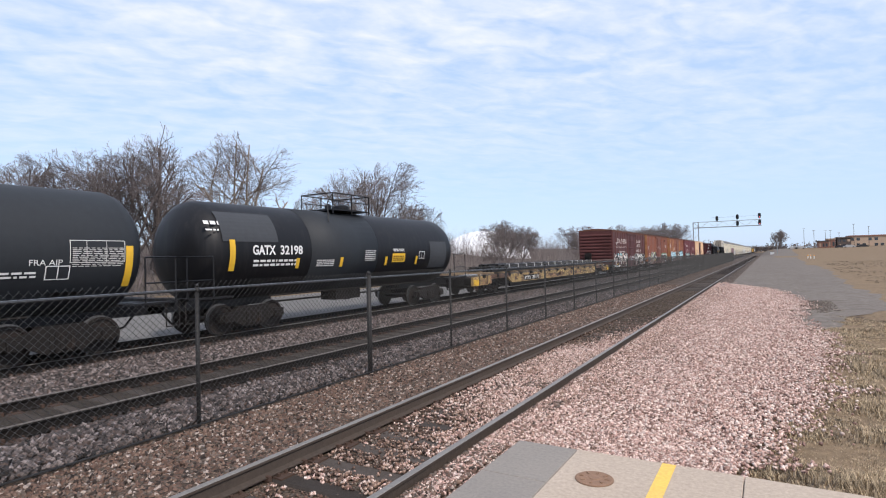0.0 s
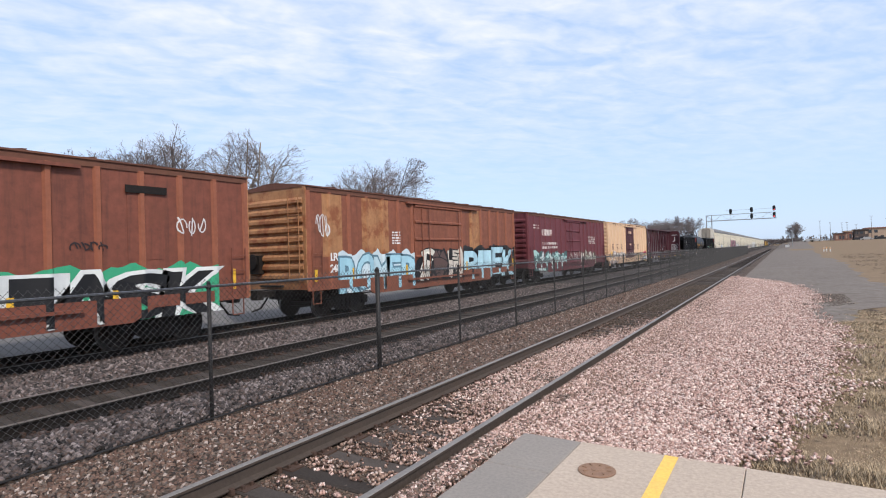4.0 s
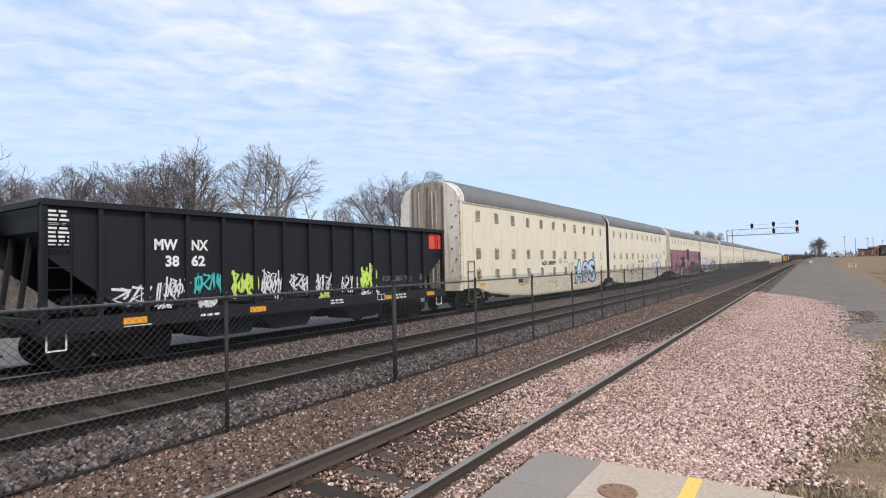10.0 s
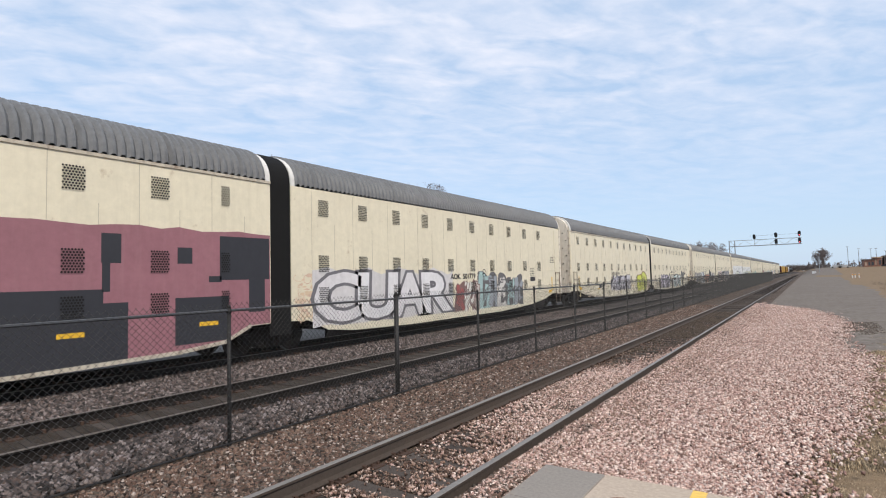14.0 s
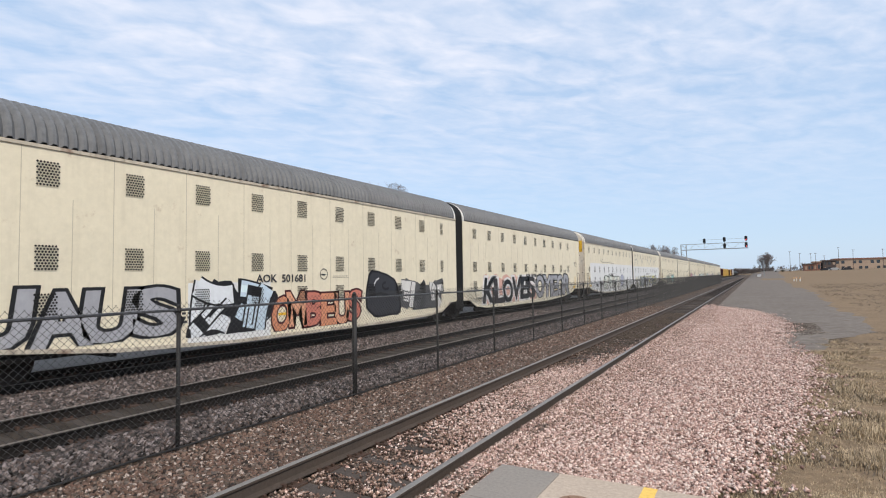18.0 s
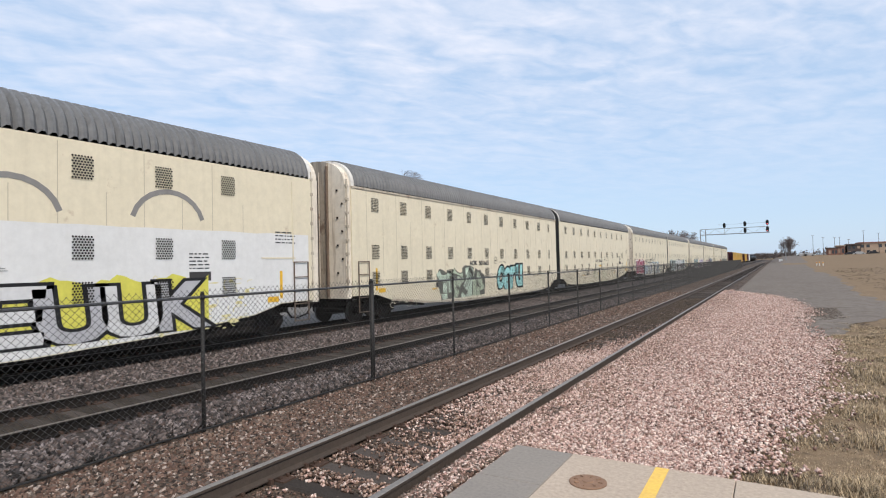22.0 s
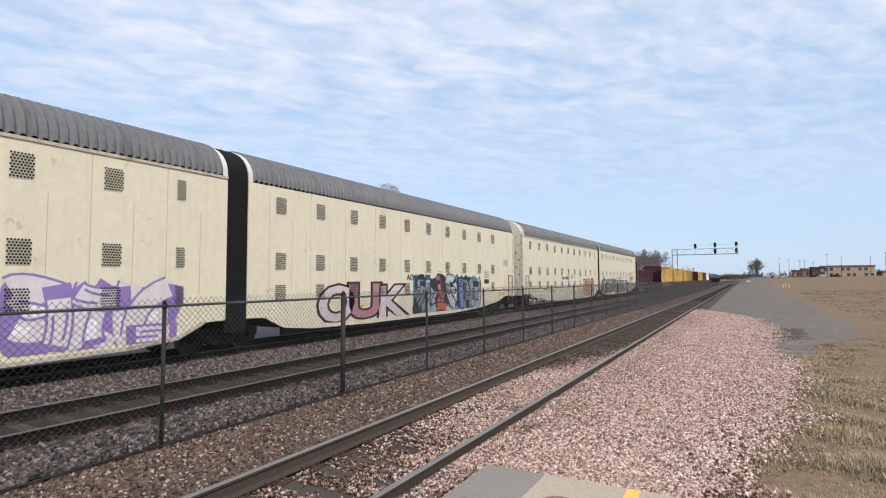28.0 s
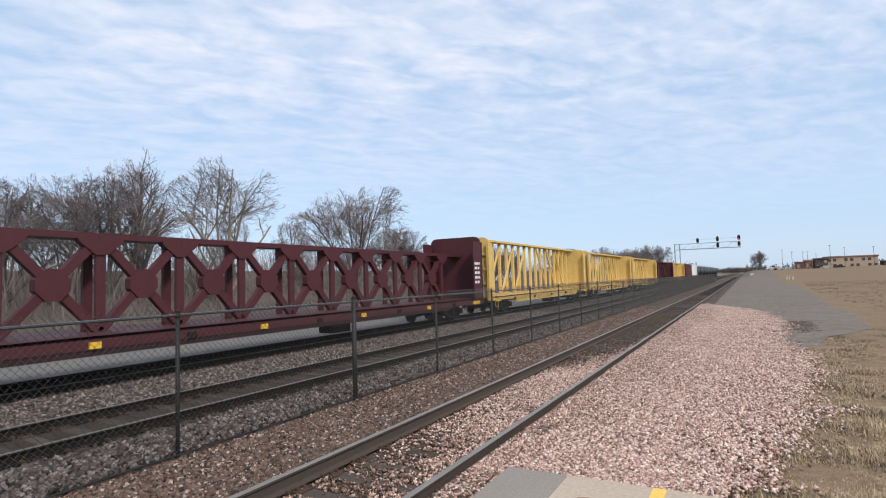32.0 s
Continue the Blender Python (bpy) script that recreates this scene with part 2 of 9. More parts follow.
M["hopper"] = paint("hopper_black", (0.012, 0.012, 0.014), rough=0.55, spec=0.3, streak=0.3, streak_col=(0.03, 0.028, 0.026))
M["tankgrey"] = paint("slate_tank_paint", (0.026, 0.029, 0.033), rough=0.6, spec=0.25, streak=0.3, streak_col=(0.02, 0.02, 0.022))
M["patch"] = paint("grey_patch_paint", (0.05, 0.053, 0.058), rough=0.6, spec=0.25, streak=0.1)
M["white"] = paint("white_marking", (0.75, 0.74, 0.72), streak=0.3, streak_col=(0.3, 0.27, 0.24))
M["yellow"] = paint("yellow_marking", (0.75, 0.44, 0.03), streak=0.3, streak_col=(0.2, 0.12, 0.05))
M["orange"] = paint("orange_marking", (0.80, 0.36, 0.03), streak=0.2)
M["redpanel"] = paint("red_panel", (0.72, 0.075, 0.05), streak=0.25, streak_col=(0.25, 0.03, 0.03))
M["cream"] = paint("cream_rack_paint", (0.70, 0.63, 0.475), rough=0.5, vary=0.2, streak=0.22, streak_col=(0.42, 0.36, 0.26), rust=(0.28, 0.16, 0.08), rust_amount=0.0)
M["creamdirty"] = paint("dirty_cream_paint", (0.50, 0.44, 0.35), rough=0.6, vary=0.5, streak=0.75, streak_col=(0.12, 0.09, 0.07), rust=(0.16, 0.08, 0.05), rust_amount=0.3)
M["rackroof"] = material("galvanised_roof", (0.15, 0.152, 0.155), 0.6, 0.1, (0.11, 0.11, 0.11), 0.5, 0.6, 8, 0.1, streak=0.4, streak_col=(0.07, 0.065, 0.06))
M["hole"] = material("dark_hole", (0.012, 0.011, 0.010), 0.9, 0, None, 0.1, 1, 5, 0)
M["bellows"] = material("black_rubber", (0.010, 0.010, 0.011), 0.7, 0, None, 0.4, 2, 12, 0.2)
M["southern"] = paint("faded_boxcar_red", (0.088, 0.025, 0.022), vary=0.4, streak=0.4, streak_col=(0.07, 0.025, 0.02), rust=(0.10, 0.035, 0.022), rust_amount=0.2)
M["rustorange"] = paint("rusted_orange_paint", (0.23, 0.078, 0.042), vary=0.7, streak=0.75, streak_col=(0.085, 0.032, 0.02), rust=(0.17, 0.06, 0.03), rust_amount=0.25)
M["rustred"] = paint("rusted_red_paint", (0.195, 0.062, 0.037), vary=0.7, streak=0.75, streak_col=(0.07, 0.026, 0.018), rust=(0.15, 0.05, 0.028), rust_amount=0.25)
M["ribrust"] = paint("sun_bleached_orange", (0.28, 0.095, 0.05), vary=0.5, streak=0.4, streak_col=(0.16, 0.055, 0.03), rust=(0.2, 0.07, 0.035), rust_amount=0.2)
M["ochre"] = paint("ochre_rusted_paint", (0.40, 0.195, 0.085), vary=0.6, streak=0.6, streak_col=(0.16, 0.06, 0.025), rust=(0.22, 0.075, 0.03), rust_amount=0.55)
M["maroon"] = paint("maroon_paint", (0.135, 0.030, 0.036), vary=0.4, streak=0.35, streak_col=(0.05, 0.018, 0.02), rust=(0.09, 0.03, 0.02), rust_amount=0.15)
M["wine"] = paint("wine_red_paint", (0.070, 0.015, 0.019), vary=0.4, streak=0.35, streak_col=(0.04, 0.012, 0.014))
M["tan"] = paint("faded_tan_paint", (0.70, 0.47, 0.29), vary=0.3, streak=0.35, streak_col=(0.42, 0.22, 0.11), rust=(0.28, 0.10, 0.05), rust_amount=0.05)
# wine red darkened: shade of the end faces put into the colour, plus sill grime
M["wineshade"] = paint("sooty_wine_paint", (0.030, 0.010, 0.011), vary=0.5, streak=0.6, streak_col=(0.012, 0.008, 0.008))
M["rustroof"] = material("rusted_roof", (0.12, 0.05, 0.033), 0.8, 0.1, (0.2, 0.09, 0.05), 0.6, 0.8, 8, 0.2)
M["ttx"] = paint("worn_yellow_paint", (0.50, 0.34, 0.13), vary=0.6, streak=0.6, streak_col=(0.10, 0.06, 0.035), rust=(0.10, 0.05, 0.03), rust_amount=0.62)
M["beamyellow"] = paint("yellow_beam_paint", (0.68, 0.46, 0.14), vary=0.3, streak=0.4, streak_col=(0.3, 0.16, 0.05), rust=(0.25, 0.12, 0.05), rust_amount=0.1)
M["pipe"] = material("black_steel_bars", (0.015, 0.015, 0.016), 0.5, 0.5, (0.05, 0.04, 0.035), 0.4, 2, 14, 0.1, island=0.4)
M["strap"] = paint("white_strap", (0.62, 0.61, 0.58))
M["greytimber"] = material("weathered_planks", (0.085, 0.072, 0.064), 0.9, 0, (0.15, 0.125, 0.105), 0.6, 2, 16, 0.4)
M["flatrust"] = paint("rusted_sill", (0.16, 0.085, 0.055), vary=0.7, streak=0.6, streak_col=(0.05, 0.032, 0.025), rust=(0.07, 0.035, 0.022), rust_amount=0.6)
M["flatpink"] = paint("faded_salmon_paint", (0.44, 0.25, 0.15), vary=0.6, streak=0.5, streak_col=(0.12, 0.06, 0.04), rust=(0.12, 0.055, 0.03), rust_amount=0.5)
M["timber"] = material("bare_timber", (0.35, 0.24, 0.14), 0.85, 0, None, 0.5, 2, 20, 0.3)
M["fencerail"] = material("worn_fence_rail", (0.035, 0.034, 0.034), 0.3, 0.0, (0.10, 0.098, 0.095), 0.7, 3, 22, 0.1, spec=0.8)
M["fencepipe"] = material("black_coated_pipe", (0.012, 0.011, 0.011), 0.6, 0.0, (0.05, 0.045, 0.04), 0.4, 3, 30, 0.1)
M["wire"] = material("dull_galvanised_wire", (0.055, 0.053, 0.05), 0.45, 0.3, None, 0.3, 3, 10, 0)
M["galv"] = material("galvanised_steel", (0.36, 0.37, 0.38), 0.5, 0.6, None, 0.4, 1, 12, 0.1)
M["signal"] = material("signal_black", (0.010, 0.010, 0.011), 0.6, 0, None, 0.2, 2, 12, 0)
M["bark"] = material("grey_bark", (0.125, 0.104, 0.096), 0.95, 0, (0.08, 0.065, 0.058), 0.7, 1.0, 10, 0.5)
M["twig"] = material("bare_twigs", (0.20, 0.170, 0.165), 0.95, 0, (0.13, 0.112, 0.106), 0.7, 0.3, 4, 0)
M["palebark"] = material("pale_bark", (0.27, 0.22, 0.17), 0.95, 0, (0.14, 0.11, 0.085), 0.7, 0.8, 10, 0.4)
M["brush"] = material("dry_brush", (0.165, 0.137, 0.130), 0.95, 0, (0.105, 0.088, 0.084), 0.8, 0.15, 2, 0, island=0.3)

# ---- ground, tracks, platform ----
NEAR, MID, FAR = -0.7525, -6.05, -10.83      # track centres, metres right of the near track's right-hand rail
GAUGE = 1.505                              # between rail centres
M["grass"] = material("dry_grass_ground", (0.235, 0.168, 0.106), 0.95, 0, (0.078, 0.056, 0.039), 0.95, 0.75, 7, 1.0, bump_scale=25, spec=0.1)
M["dirt"] = material("bare_dirt", (0.16, 0.135, 0.115), 0.95, 0, (0.10, 0.085, 0.07), 0.7, 0.4, 8, 0.7)
M["asphalt"] = material("worn_asphalt", (0.185, 0.160, 0.138), 0.95, 0, (0.105, 0.086, 0.072), 0.95, 0.22, 5, 0.5, rust=(0.125, 0.100, 0.080), rust_amount=0.35, spec=0.1)
M["gravel"] = material("pale_gravel", (0.155, 0.146, 0.135), 0.95, 0, (0.11, 0.10, 0.092), 0.7, 0.5, 18, 0.9)


def stone_bed(name, a, b, c, size):
    """Crushed stone: cells of three tints, the shade in the gaps between them painted dark."""
    m = bpy.data.materials.new(name)
    m.use_nodes = True
    nt = m.node_tree
    N, L = nt.nodes, nt.links
    bsdf = N["Principled BSDF"]
    bsdf.inputs["Roughness"].default_value = 0.9
    bsdf.inputs["Specular IOR Level"].default_value = 0.25
    tc = N.new("ShaderNodeTexCoord")
    cell = N.new("ShaderNodeTexVoronoi")
    cell.inputs["Scale"].default_value = 1 / size
    edge = N.new("ShaderNodeTexVoronoi")
    edge.feature = "DISTANCE_TO_EDGE"
    edge.inputs["Scale"].default_value = 1 / size
    for n in (cell, edge):
        L.new(tc.outputs["Object"], n.inputs["Vector"])
    sep = N.new("ShaderNodeSeparateColor")
    L.new(cell.outputs["Color"], sep.inputs[0])
    ramp = N.new("ShaderNodeValToRGB")
    e = ramp.color_ramp.elements
    e[0].color, e[1].color = (*a, 1), (*c, 1)
    e.new(0.5).color = (*b, 1)
    L.new(sep.outputs[0], ramp.inputs[0])
    patch = N.new("ShaderNodeTexNoise")
    patch.inputs["Scale"].default_value = 0.7
    patch.inputs["Detail"].default_value = 5
    L.new(tc.outputs["Object"], patch.inputs["Vector"])
    pm = N.new("ShaderNodeMapRange")
    pm.inputs["From Min"].default_value, pm.inputs["From Max"].default_value = 0.35, 0.7
    pm.inputs["To Min"].default_value, pm.inputs["To Max"].default_value = 1.15, 0.75
    L.new(patch.outputs[0], pm.inputs["Value"])
    gap = N.new("ShaderNodeMapRange")
    gap.inputs["From Max"].default_value = 0.12
    gap.inputs["To Min"].default_value = 0.35
    L.new(edge.outputs["Distance"], gap.inputs["Value"])
    mul = N.new("ShaderNodeMath"); mul.operation = "MULTIPLY"
    L.new(pm.outputs[0], mul.inputs[0]); L.new(gap.outputs[0], mul.inputs[1])
    mix = N.new("ShaderNodeMix"); mix.data_type = "RGBA"; mix.blend_type = "MULTIPLY"
    mix.inputs[0].default_value = 1
    L.new(ramp.outputs[0], mix.inputs[6]); L.new(mul.outputs[0], mix.inputs[7])
    L.new(mix.outputs[2], bsdf.inputs["Base Color"])
    bump = N.new("ShaderNodeBump")
    bump.inputs["Strength"].default_value = 1.0
    bump.inputs["Distance"].default_value = size * 0.5
    L.new(edge.outputs["Distance"], bump.inputs["Height"])
    L.new(bump.outputs[0], bsdf.inputs["Normal"])
    return m


def loose_stone(name, cols):
    """Single stones, each tinted by its own draw."""
    m = bpy.data.materials.new(name)
    m.use_nodes = True
    nt = m.node_tree
    N, L = nt.nodes, nt.links
    bsdf = N["Principled BSDF"]
    bsdf.inputs["Roughness"].default_value = 0.88
    bsdf.inputs["Specular IOR Level"].default_value = 0.3
    ramp = N.new("ShaderNodeValToRGB")
    ramp.color_ramp.interpolation = "CONSTANT"
    e = ramp.color_ramp.elements
    n = len(cols)
    e[0].color, e[1].color = (*cols[0], 1), (*cols[-1], 1)
    e[1].position = (n - 1) / n
    for i in range(1, n - 1):
        e.new(i / n).color = (*cols[i], 1)
    L.new(N.new("ShaderNodeNewGeometry").outputs["Random Per Island"], ramp.inputs[0])
    tc = N.new("ShaderNodeTexCoord")
    tex = N.new("ShaderNodeTexNoise")
    tex.inputs["Scale"].default_value = 40
    tex.inputs["Detail"].default_value = 4
    L.new(tc.outputs["Object"], tex.inputs["Vector"])
    mr = N.new("ShaderNodeMapRange")
    mr.inputs["From Min"].default_value, mr.inputs["From Max"].default_value = 0.3, 0.7
    mr.inputs["To Min"].default_value, mr.inputs["To Max"].default_value = 0.7, 1.2
    L.new(tex.outputs[0], mr.inputs["Value"])
    mix = N.new("ShaderNodeMix"); mix.data_type = "RGBA"; mix.blend_type = "MULTIPLY"
    mix.inputs[0].default_value = 1
    L.new(ramp.outputs[0], mix.inputs[6]); L.new(mr.outputs[0], mix.inputs[7])
    L.new(mix.outputs[2], bsdf.inputs["Base Color"])
    return m


# beds darker than their loose stones: the shade between stones is in the colour
M["pinkbed"] = stone_bed("pink_stone_bed", (0.15, 0.086, 0.068), (0.27, 0.172, 0.143), (0.19, 0.148, 0.13), 0.045)
M["brownbed"] = stone_bed("brown_stone_bed", (0.060, 0.039, 0.027), (0.115, 0.080, 0.058), (0.09, 0.071, 0.055), 0.05)
M["greybed"] = stone_bed("grey_stone_bed", (0.030, 0.024, 0.022), (0.073, 0.060, 0.055), (0.13, 0.108, 0.10), 0.06)
M["pinkstone"] = loose_stone("pink_stones", ((0.45, 0.285, 0.235), (0.64, 0.455, 0.385), (0.52, 0.405, 0.35), (0.18, 0.108, 0.087), (0.76, 0.62, 0.54), (0.48, 0.325, 0.27), (0.28, 0.172, 0.14)))
M["brownstone"] = loose_stone("brown_stones", ((0.12, 0.071, 0.053), (0.20, 0.134, 0.10), (0.125, 0.099, 0.083), (0.03, 0.021, 0.017), (0.115, 0.073, 0.055), (0.38, 0.31, 0.265), (0.14, 0.087, 0.065), (0.08, 0.062, 0.048), (0.038, 0.027, 0.021), (0.175, 0.111, 0.083), (0.095, 0.058, 0.043), (0.15, 0.112, 0.09)))
M["tanstone"] = loose_stone("tan_stones", ((0.24, 0.15, 0.11), (0.34, 0.23, 0.175), (0.20, 0.13, 0.10), (0.12, 0.075, 0.056), (0.46, 0.34, 0.28), (0.28, 0.19, 0.145), (0.07, 0.045, 0.035)))
M["greystone"] = loose_stone("grey_stones", ((0.055, 0.045, 0.042), (0.14, 0.114, 0.105), (0.085, 0.067, 0.061), (0.025, 0.021, 0.019), (0.27, 0.225, 0.21), (0.105, 0.074, 0.062), (0.17, 0.134, 0.121)))


def sheet(name, xs, ys, height, mat, label, category, kind="structure"):
    """A strip of ground over the crossings of xs and ys."""
    verts = [(x, y, height(x, y)) for y in ys for x in xs]
    nx = len(xs)
    faces = [(j * nx + i, j * nx + i + 1, (j + 1) * nx + i + 1, (j + 1) * nx + i) for j in range(len(ys) - 1) for i in range(nx - 1)]
    me = bpy.data.meshes.new(name)
    me.from_pydata(verts, [], faces)
    me.materials.append(mat)
    me.shade_smooth()
    return tagged(new(name, me), label, category, kind=kind)


def spread(a, b, first, grow):
    out, step = [a], first
    while out[-1] < b:
        out.append(min(b, out[-1] + step))
        step *= grow
    return out


def wob(x, y, s, a):
    return a * noise.noise((x * s, y * s, 3.1))


# the ground: one sheet to the horizon, sinking a little beside the line
def ground_z(x, y):
    z = -0.42
    if x > 2:
        z = -0.42 + 0.30 * min(1, (x - 2) / 3) + (0.02 * (x - 12) if x > 12 and x < 60 else 0) * min(1, max(0, (y - 20) / 60))
    if -22 < x < -12.8:
        z = -0.30
    return z + wob(x, y, 0.15, 0.05) + far_rise(x, y)


def far_rise(x, y):
    """The land beyond climbs gently on the road's side."""
    return 2.4 * min(1.15, max(0.0, (y - 190) / 110)) * min(1.0, max(0.0, (x - 1.2) / 5))


xs = sorted(set([-v for v in spread(0, 2500, 1.5, 1.22)] + spread(0, 2500, 1.5, 1.22)))
ys = sorted(set([-v for v in spread(0, 900, 2, 1.25)] + spread(0, 3000, 2, 1.15)))
sheet("ground", xs, ys, ground_z, M["grass"], "flat ground of dry winter grass beside the line", "ground")

YB = spread(-40, 700, 0.8, 1.02)


def bed(name, cx, half, top, drop, mat, label, y0=-40, y1=700, gauge=0.03):
    prof = [(-half - drop * 1.9, -drop), (-half, 0), (-0.95, 0.0), (-0.70, -gauge), (0, -gauge), (0.70, -gauge), (0.95, 0.0), (half, 0), (half + drop * 1.9, -drop)]
    ys_ = [y for y in YB if y0 <= y <= y1]
    verts = [(cx + px, y, top + pz + wob(cx + px, y, 0.9, 0.02)) for y in ys_ for px, pz in prof]
    n = len(prof)
    faces = [(j * n + i, j * n + i + 1, (j + 1) * n + i + 1, (j + 1) * n + i) for j in range(len(ys_) - 1) for i in range(n - 1)]
    me = bpy.data.meshes.new(name)
    me.from_pydata(verts, [], faces)
    me.materials.append(mat)
    me.shade_smooth()
    return tagged(new(name, me), label, "ballast", kind="structure")


bed("ballast_near", NEAR, 1.75, -0.175, 0.22, M["brownbed"], "brownish crushed stone round the near track", gauge=0.045)
bed("ballast_mid", MID, 1.9, -0.195, 0.28, M["greybed"], "grey crushed stone under the middle track")
bed("ballast_far", FAR, 2.0, -0.165, 0.3, M["greybed"], "grey crushed stone under the train's track")
M["oilbed"] = stone_bed("oily_brown_bed", (0.029, 0.021, 0.016), (0.057, 0.042, 0.031), (0.048, 0.041, 0.033), 0.04)
for cx_, nm in ((MID, "ballast_mid_gauge"), (FAR, "ballast_far_gauge")):
    sheet(nm, [cx_ - 0.95, cx_ - 0.7, cx_, cx_ + 0.7, cx_ + 1.0], YB, lambda x, y: -0.188 + wob(x, y, 1.3, 0.02), M["oilbed"], "dark oil-stained stones between the rails", "ballast")
sheet("ballast_between", [-5.0, -4.4, -3.9, -3.4, -2.9, -2.3], YB, lambda x, y: -0.19 + wob(x, y, 0.8, 0.03) - 0.03 * abs(x + 3.4),
      M["brownbed"], "brown crushed stone along the foot of the fence", "ballast")
sheet("service_road", [-24, -21, -17, -14, -12.9], YB, lambda x, y: -0.26 + wob(x, y, 0.3, 0.03), M["gravel"], "pale gravel service road behind the train", "road")


# the pink stone patch right of the near track, ragged on its grass side
def between(y, table):
    for (y0, v0), (y1, v1) in zip(table, table[1:]):
        if y <= y1:
            return v0 + (v1 - v0) * (y - y0) / (y1 - y0)
    return table[-1][1]


def patch_edge(y):
    a = between(y, ((6, 2.75), (7.5, 3.05), (10, 3.6), (13, 4.0), (16, 4.2), (18.5, 3.7), (21, 3.75), (24, 4.1), (28, 4.0), (33, 3.3), (36.5, 2.4), (40, 0.6), (60, 0.4)))
    return a + 0.22 * noise.noise((y * 0.9, 1.7, 0)) + 0.14 * noise.noise((y * 3.1, 4.7, 0))


def rail_bank(x):
    """Stones heaped against the outer rail."""
    return 0.05 * min(1, max(0, 1 - (x - 0.12) / 0.5))


def pink_patch():
    ys_ = [6.02 + i * 0.3 for i in range(116)]
    verts, faces, n = [], [], 9
    for y in ys_:
        e = max(0.6, patch_edge(y) - 0.35)
        for i in range(n):
            u = i / (n - 1)
            x = 0.08 + (e - 0.08) * u ** 1.5
            u = max(0.0, (x - 0.35) / max(0.1, e - 0.35))
            hump = 0.05 * math.sin(math.pi * min(1, u * 1.1)) * min(1, (y - 6) / 4)
            verts.append((x, y, -0.13 + 0.06 * u + hump + rail_bank(x) - (0.05 if i == n - 1 else 0) + wob(x, y, 1.1, 0.02)))
    for j in range(len(ys_) - 1):
        for i in range(n - 1):
            faces.append((j * n + i, j * n + i + 1, (j + 1) * n + i + 1, (j + 1) * n + i))
    me = bpy.data.meshes.new("stone_patch")
    me.from_pydata(verts, [], faces)
    me.materials.append(M["pinkbed"])
    me.shade_smooth()
    tagged(new("stone_patch", me), "wide patch of pink crushed stone beside the track", "ballast", kind="structure")


pink_patch()
sheet("ballast_shoulder", [0.04, 0.2, 0.4, 0.56], spread(-8, 6.3, 0.6, 1.0), lambda x, y: -0.105 - 0.04 * (x > 0.3) + wob(x, y, 1.1, 0.01), M["brownbed"], "brown crushed stone heaped between rail and platform", "ballast")
sheet("grass_verge", [2.2, 3, 4, 5, 7, 10, 14], spread(6.05, 60, 0.5, 1.05), lambda x, y: -0.125 + wob(x, y, 0.8, 0.04) - 0.002 * (y - 6) - 0.25 * max(0.0, (y - 45) / 15), M["grass"],
      "worn verge of dry yellow grass", "grass")


def road_mesh():
    """Worn asphalt that begins where the stones thin out, its edges eaten away."""
    ys_ = spread(17.5, 900, 0.3, 1.028)
    verts, faces = [], []
    for y in ys_:
        a = max(0.75, patch_edge(y)) - 0.35 if y < 40 else 0.85
        b = between(y, ((17.5, 3.7), (19.5, 4.6), (21, 5.0), (23.2, 5.9), (26, 6.9), (34, 7.3), (63, 8.4), (96, 8.5), (200, 11.5), (330, 16), (900, 20))) + 0.6 * noise.noise((y * 0.4, 2, 7)) + 0.45 * noise.noise((y * 1.7, 5, 7)) + 0.12 * noise.noise((y * 5.0, 5, 7))
        for i in range(6):
            x = a + (max(b, a + 0.1) - a) * i / 5
            verts.append((x, y, -0.085 + wob(x, y, 0.3, 0.015) + far_rise(x, y) - (0.05 if i in (0, 5) else 0)))
    for j in range(len(ys_) - 1):
        for i in range(5):
            faces.append((j * 6 + i, j * 6 + i + 1, (j + 1) * 6 + i + 1, (j + 1) * 6 + i))
    me = bpy.data.meshes.new("road")
    me.from_pydata(verts, [], faces)
    me.materials.append(M["asphalt"])
    me.shade_smooth()
    tagged(new("road", me), "worn grey asphalt road along the line", "road", kind="structure")


road_mesh()


# rails
def rail_profile(cx):
    half = [(0.070, 0), (0.070, 0.012), (0.012, 0.035), (0.010, 0.125), (0.034, 0.140), (0.036, 0.165), (0.028, 0.172)]
    return [(cx + x, z - 0.172) for x, z in half] + [(cx - x, z - 0.172) for x, z in reversed(half)]


def track(name, cx, head, label, y0=-45, y1=900):
    t = tagged(new(name), label, "track", kind="structure")
    for s in (-1, 1):
        bm = bmesh.new()
        prism(bm, rail_profile(cx + s * GAUGE / 2), "y", y0, y1)
        bmesh.ops.recalc_face_normals(bm, faces=bm.faces[:])
        for f in bm.faces:
            if f.normal.z > 0.5 and f.calc_center_median().z > -0.01:
                f.material_index = 1
        part("rail", bm, [M["steel"] if cx == NEAR else M["shadedsteel"], head], t)
    return t


near_track = track("track_near", NEAR, M["railhead"], "near railway track with worn steel rails")
mid_track = track("track_mid", MID, M["oldhead"], "middle railway track with rusty rails")
far_track = track("track_far", FAR, M["railhead"], "railway track that carries the train")


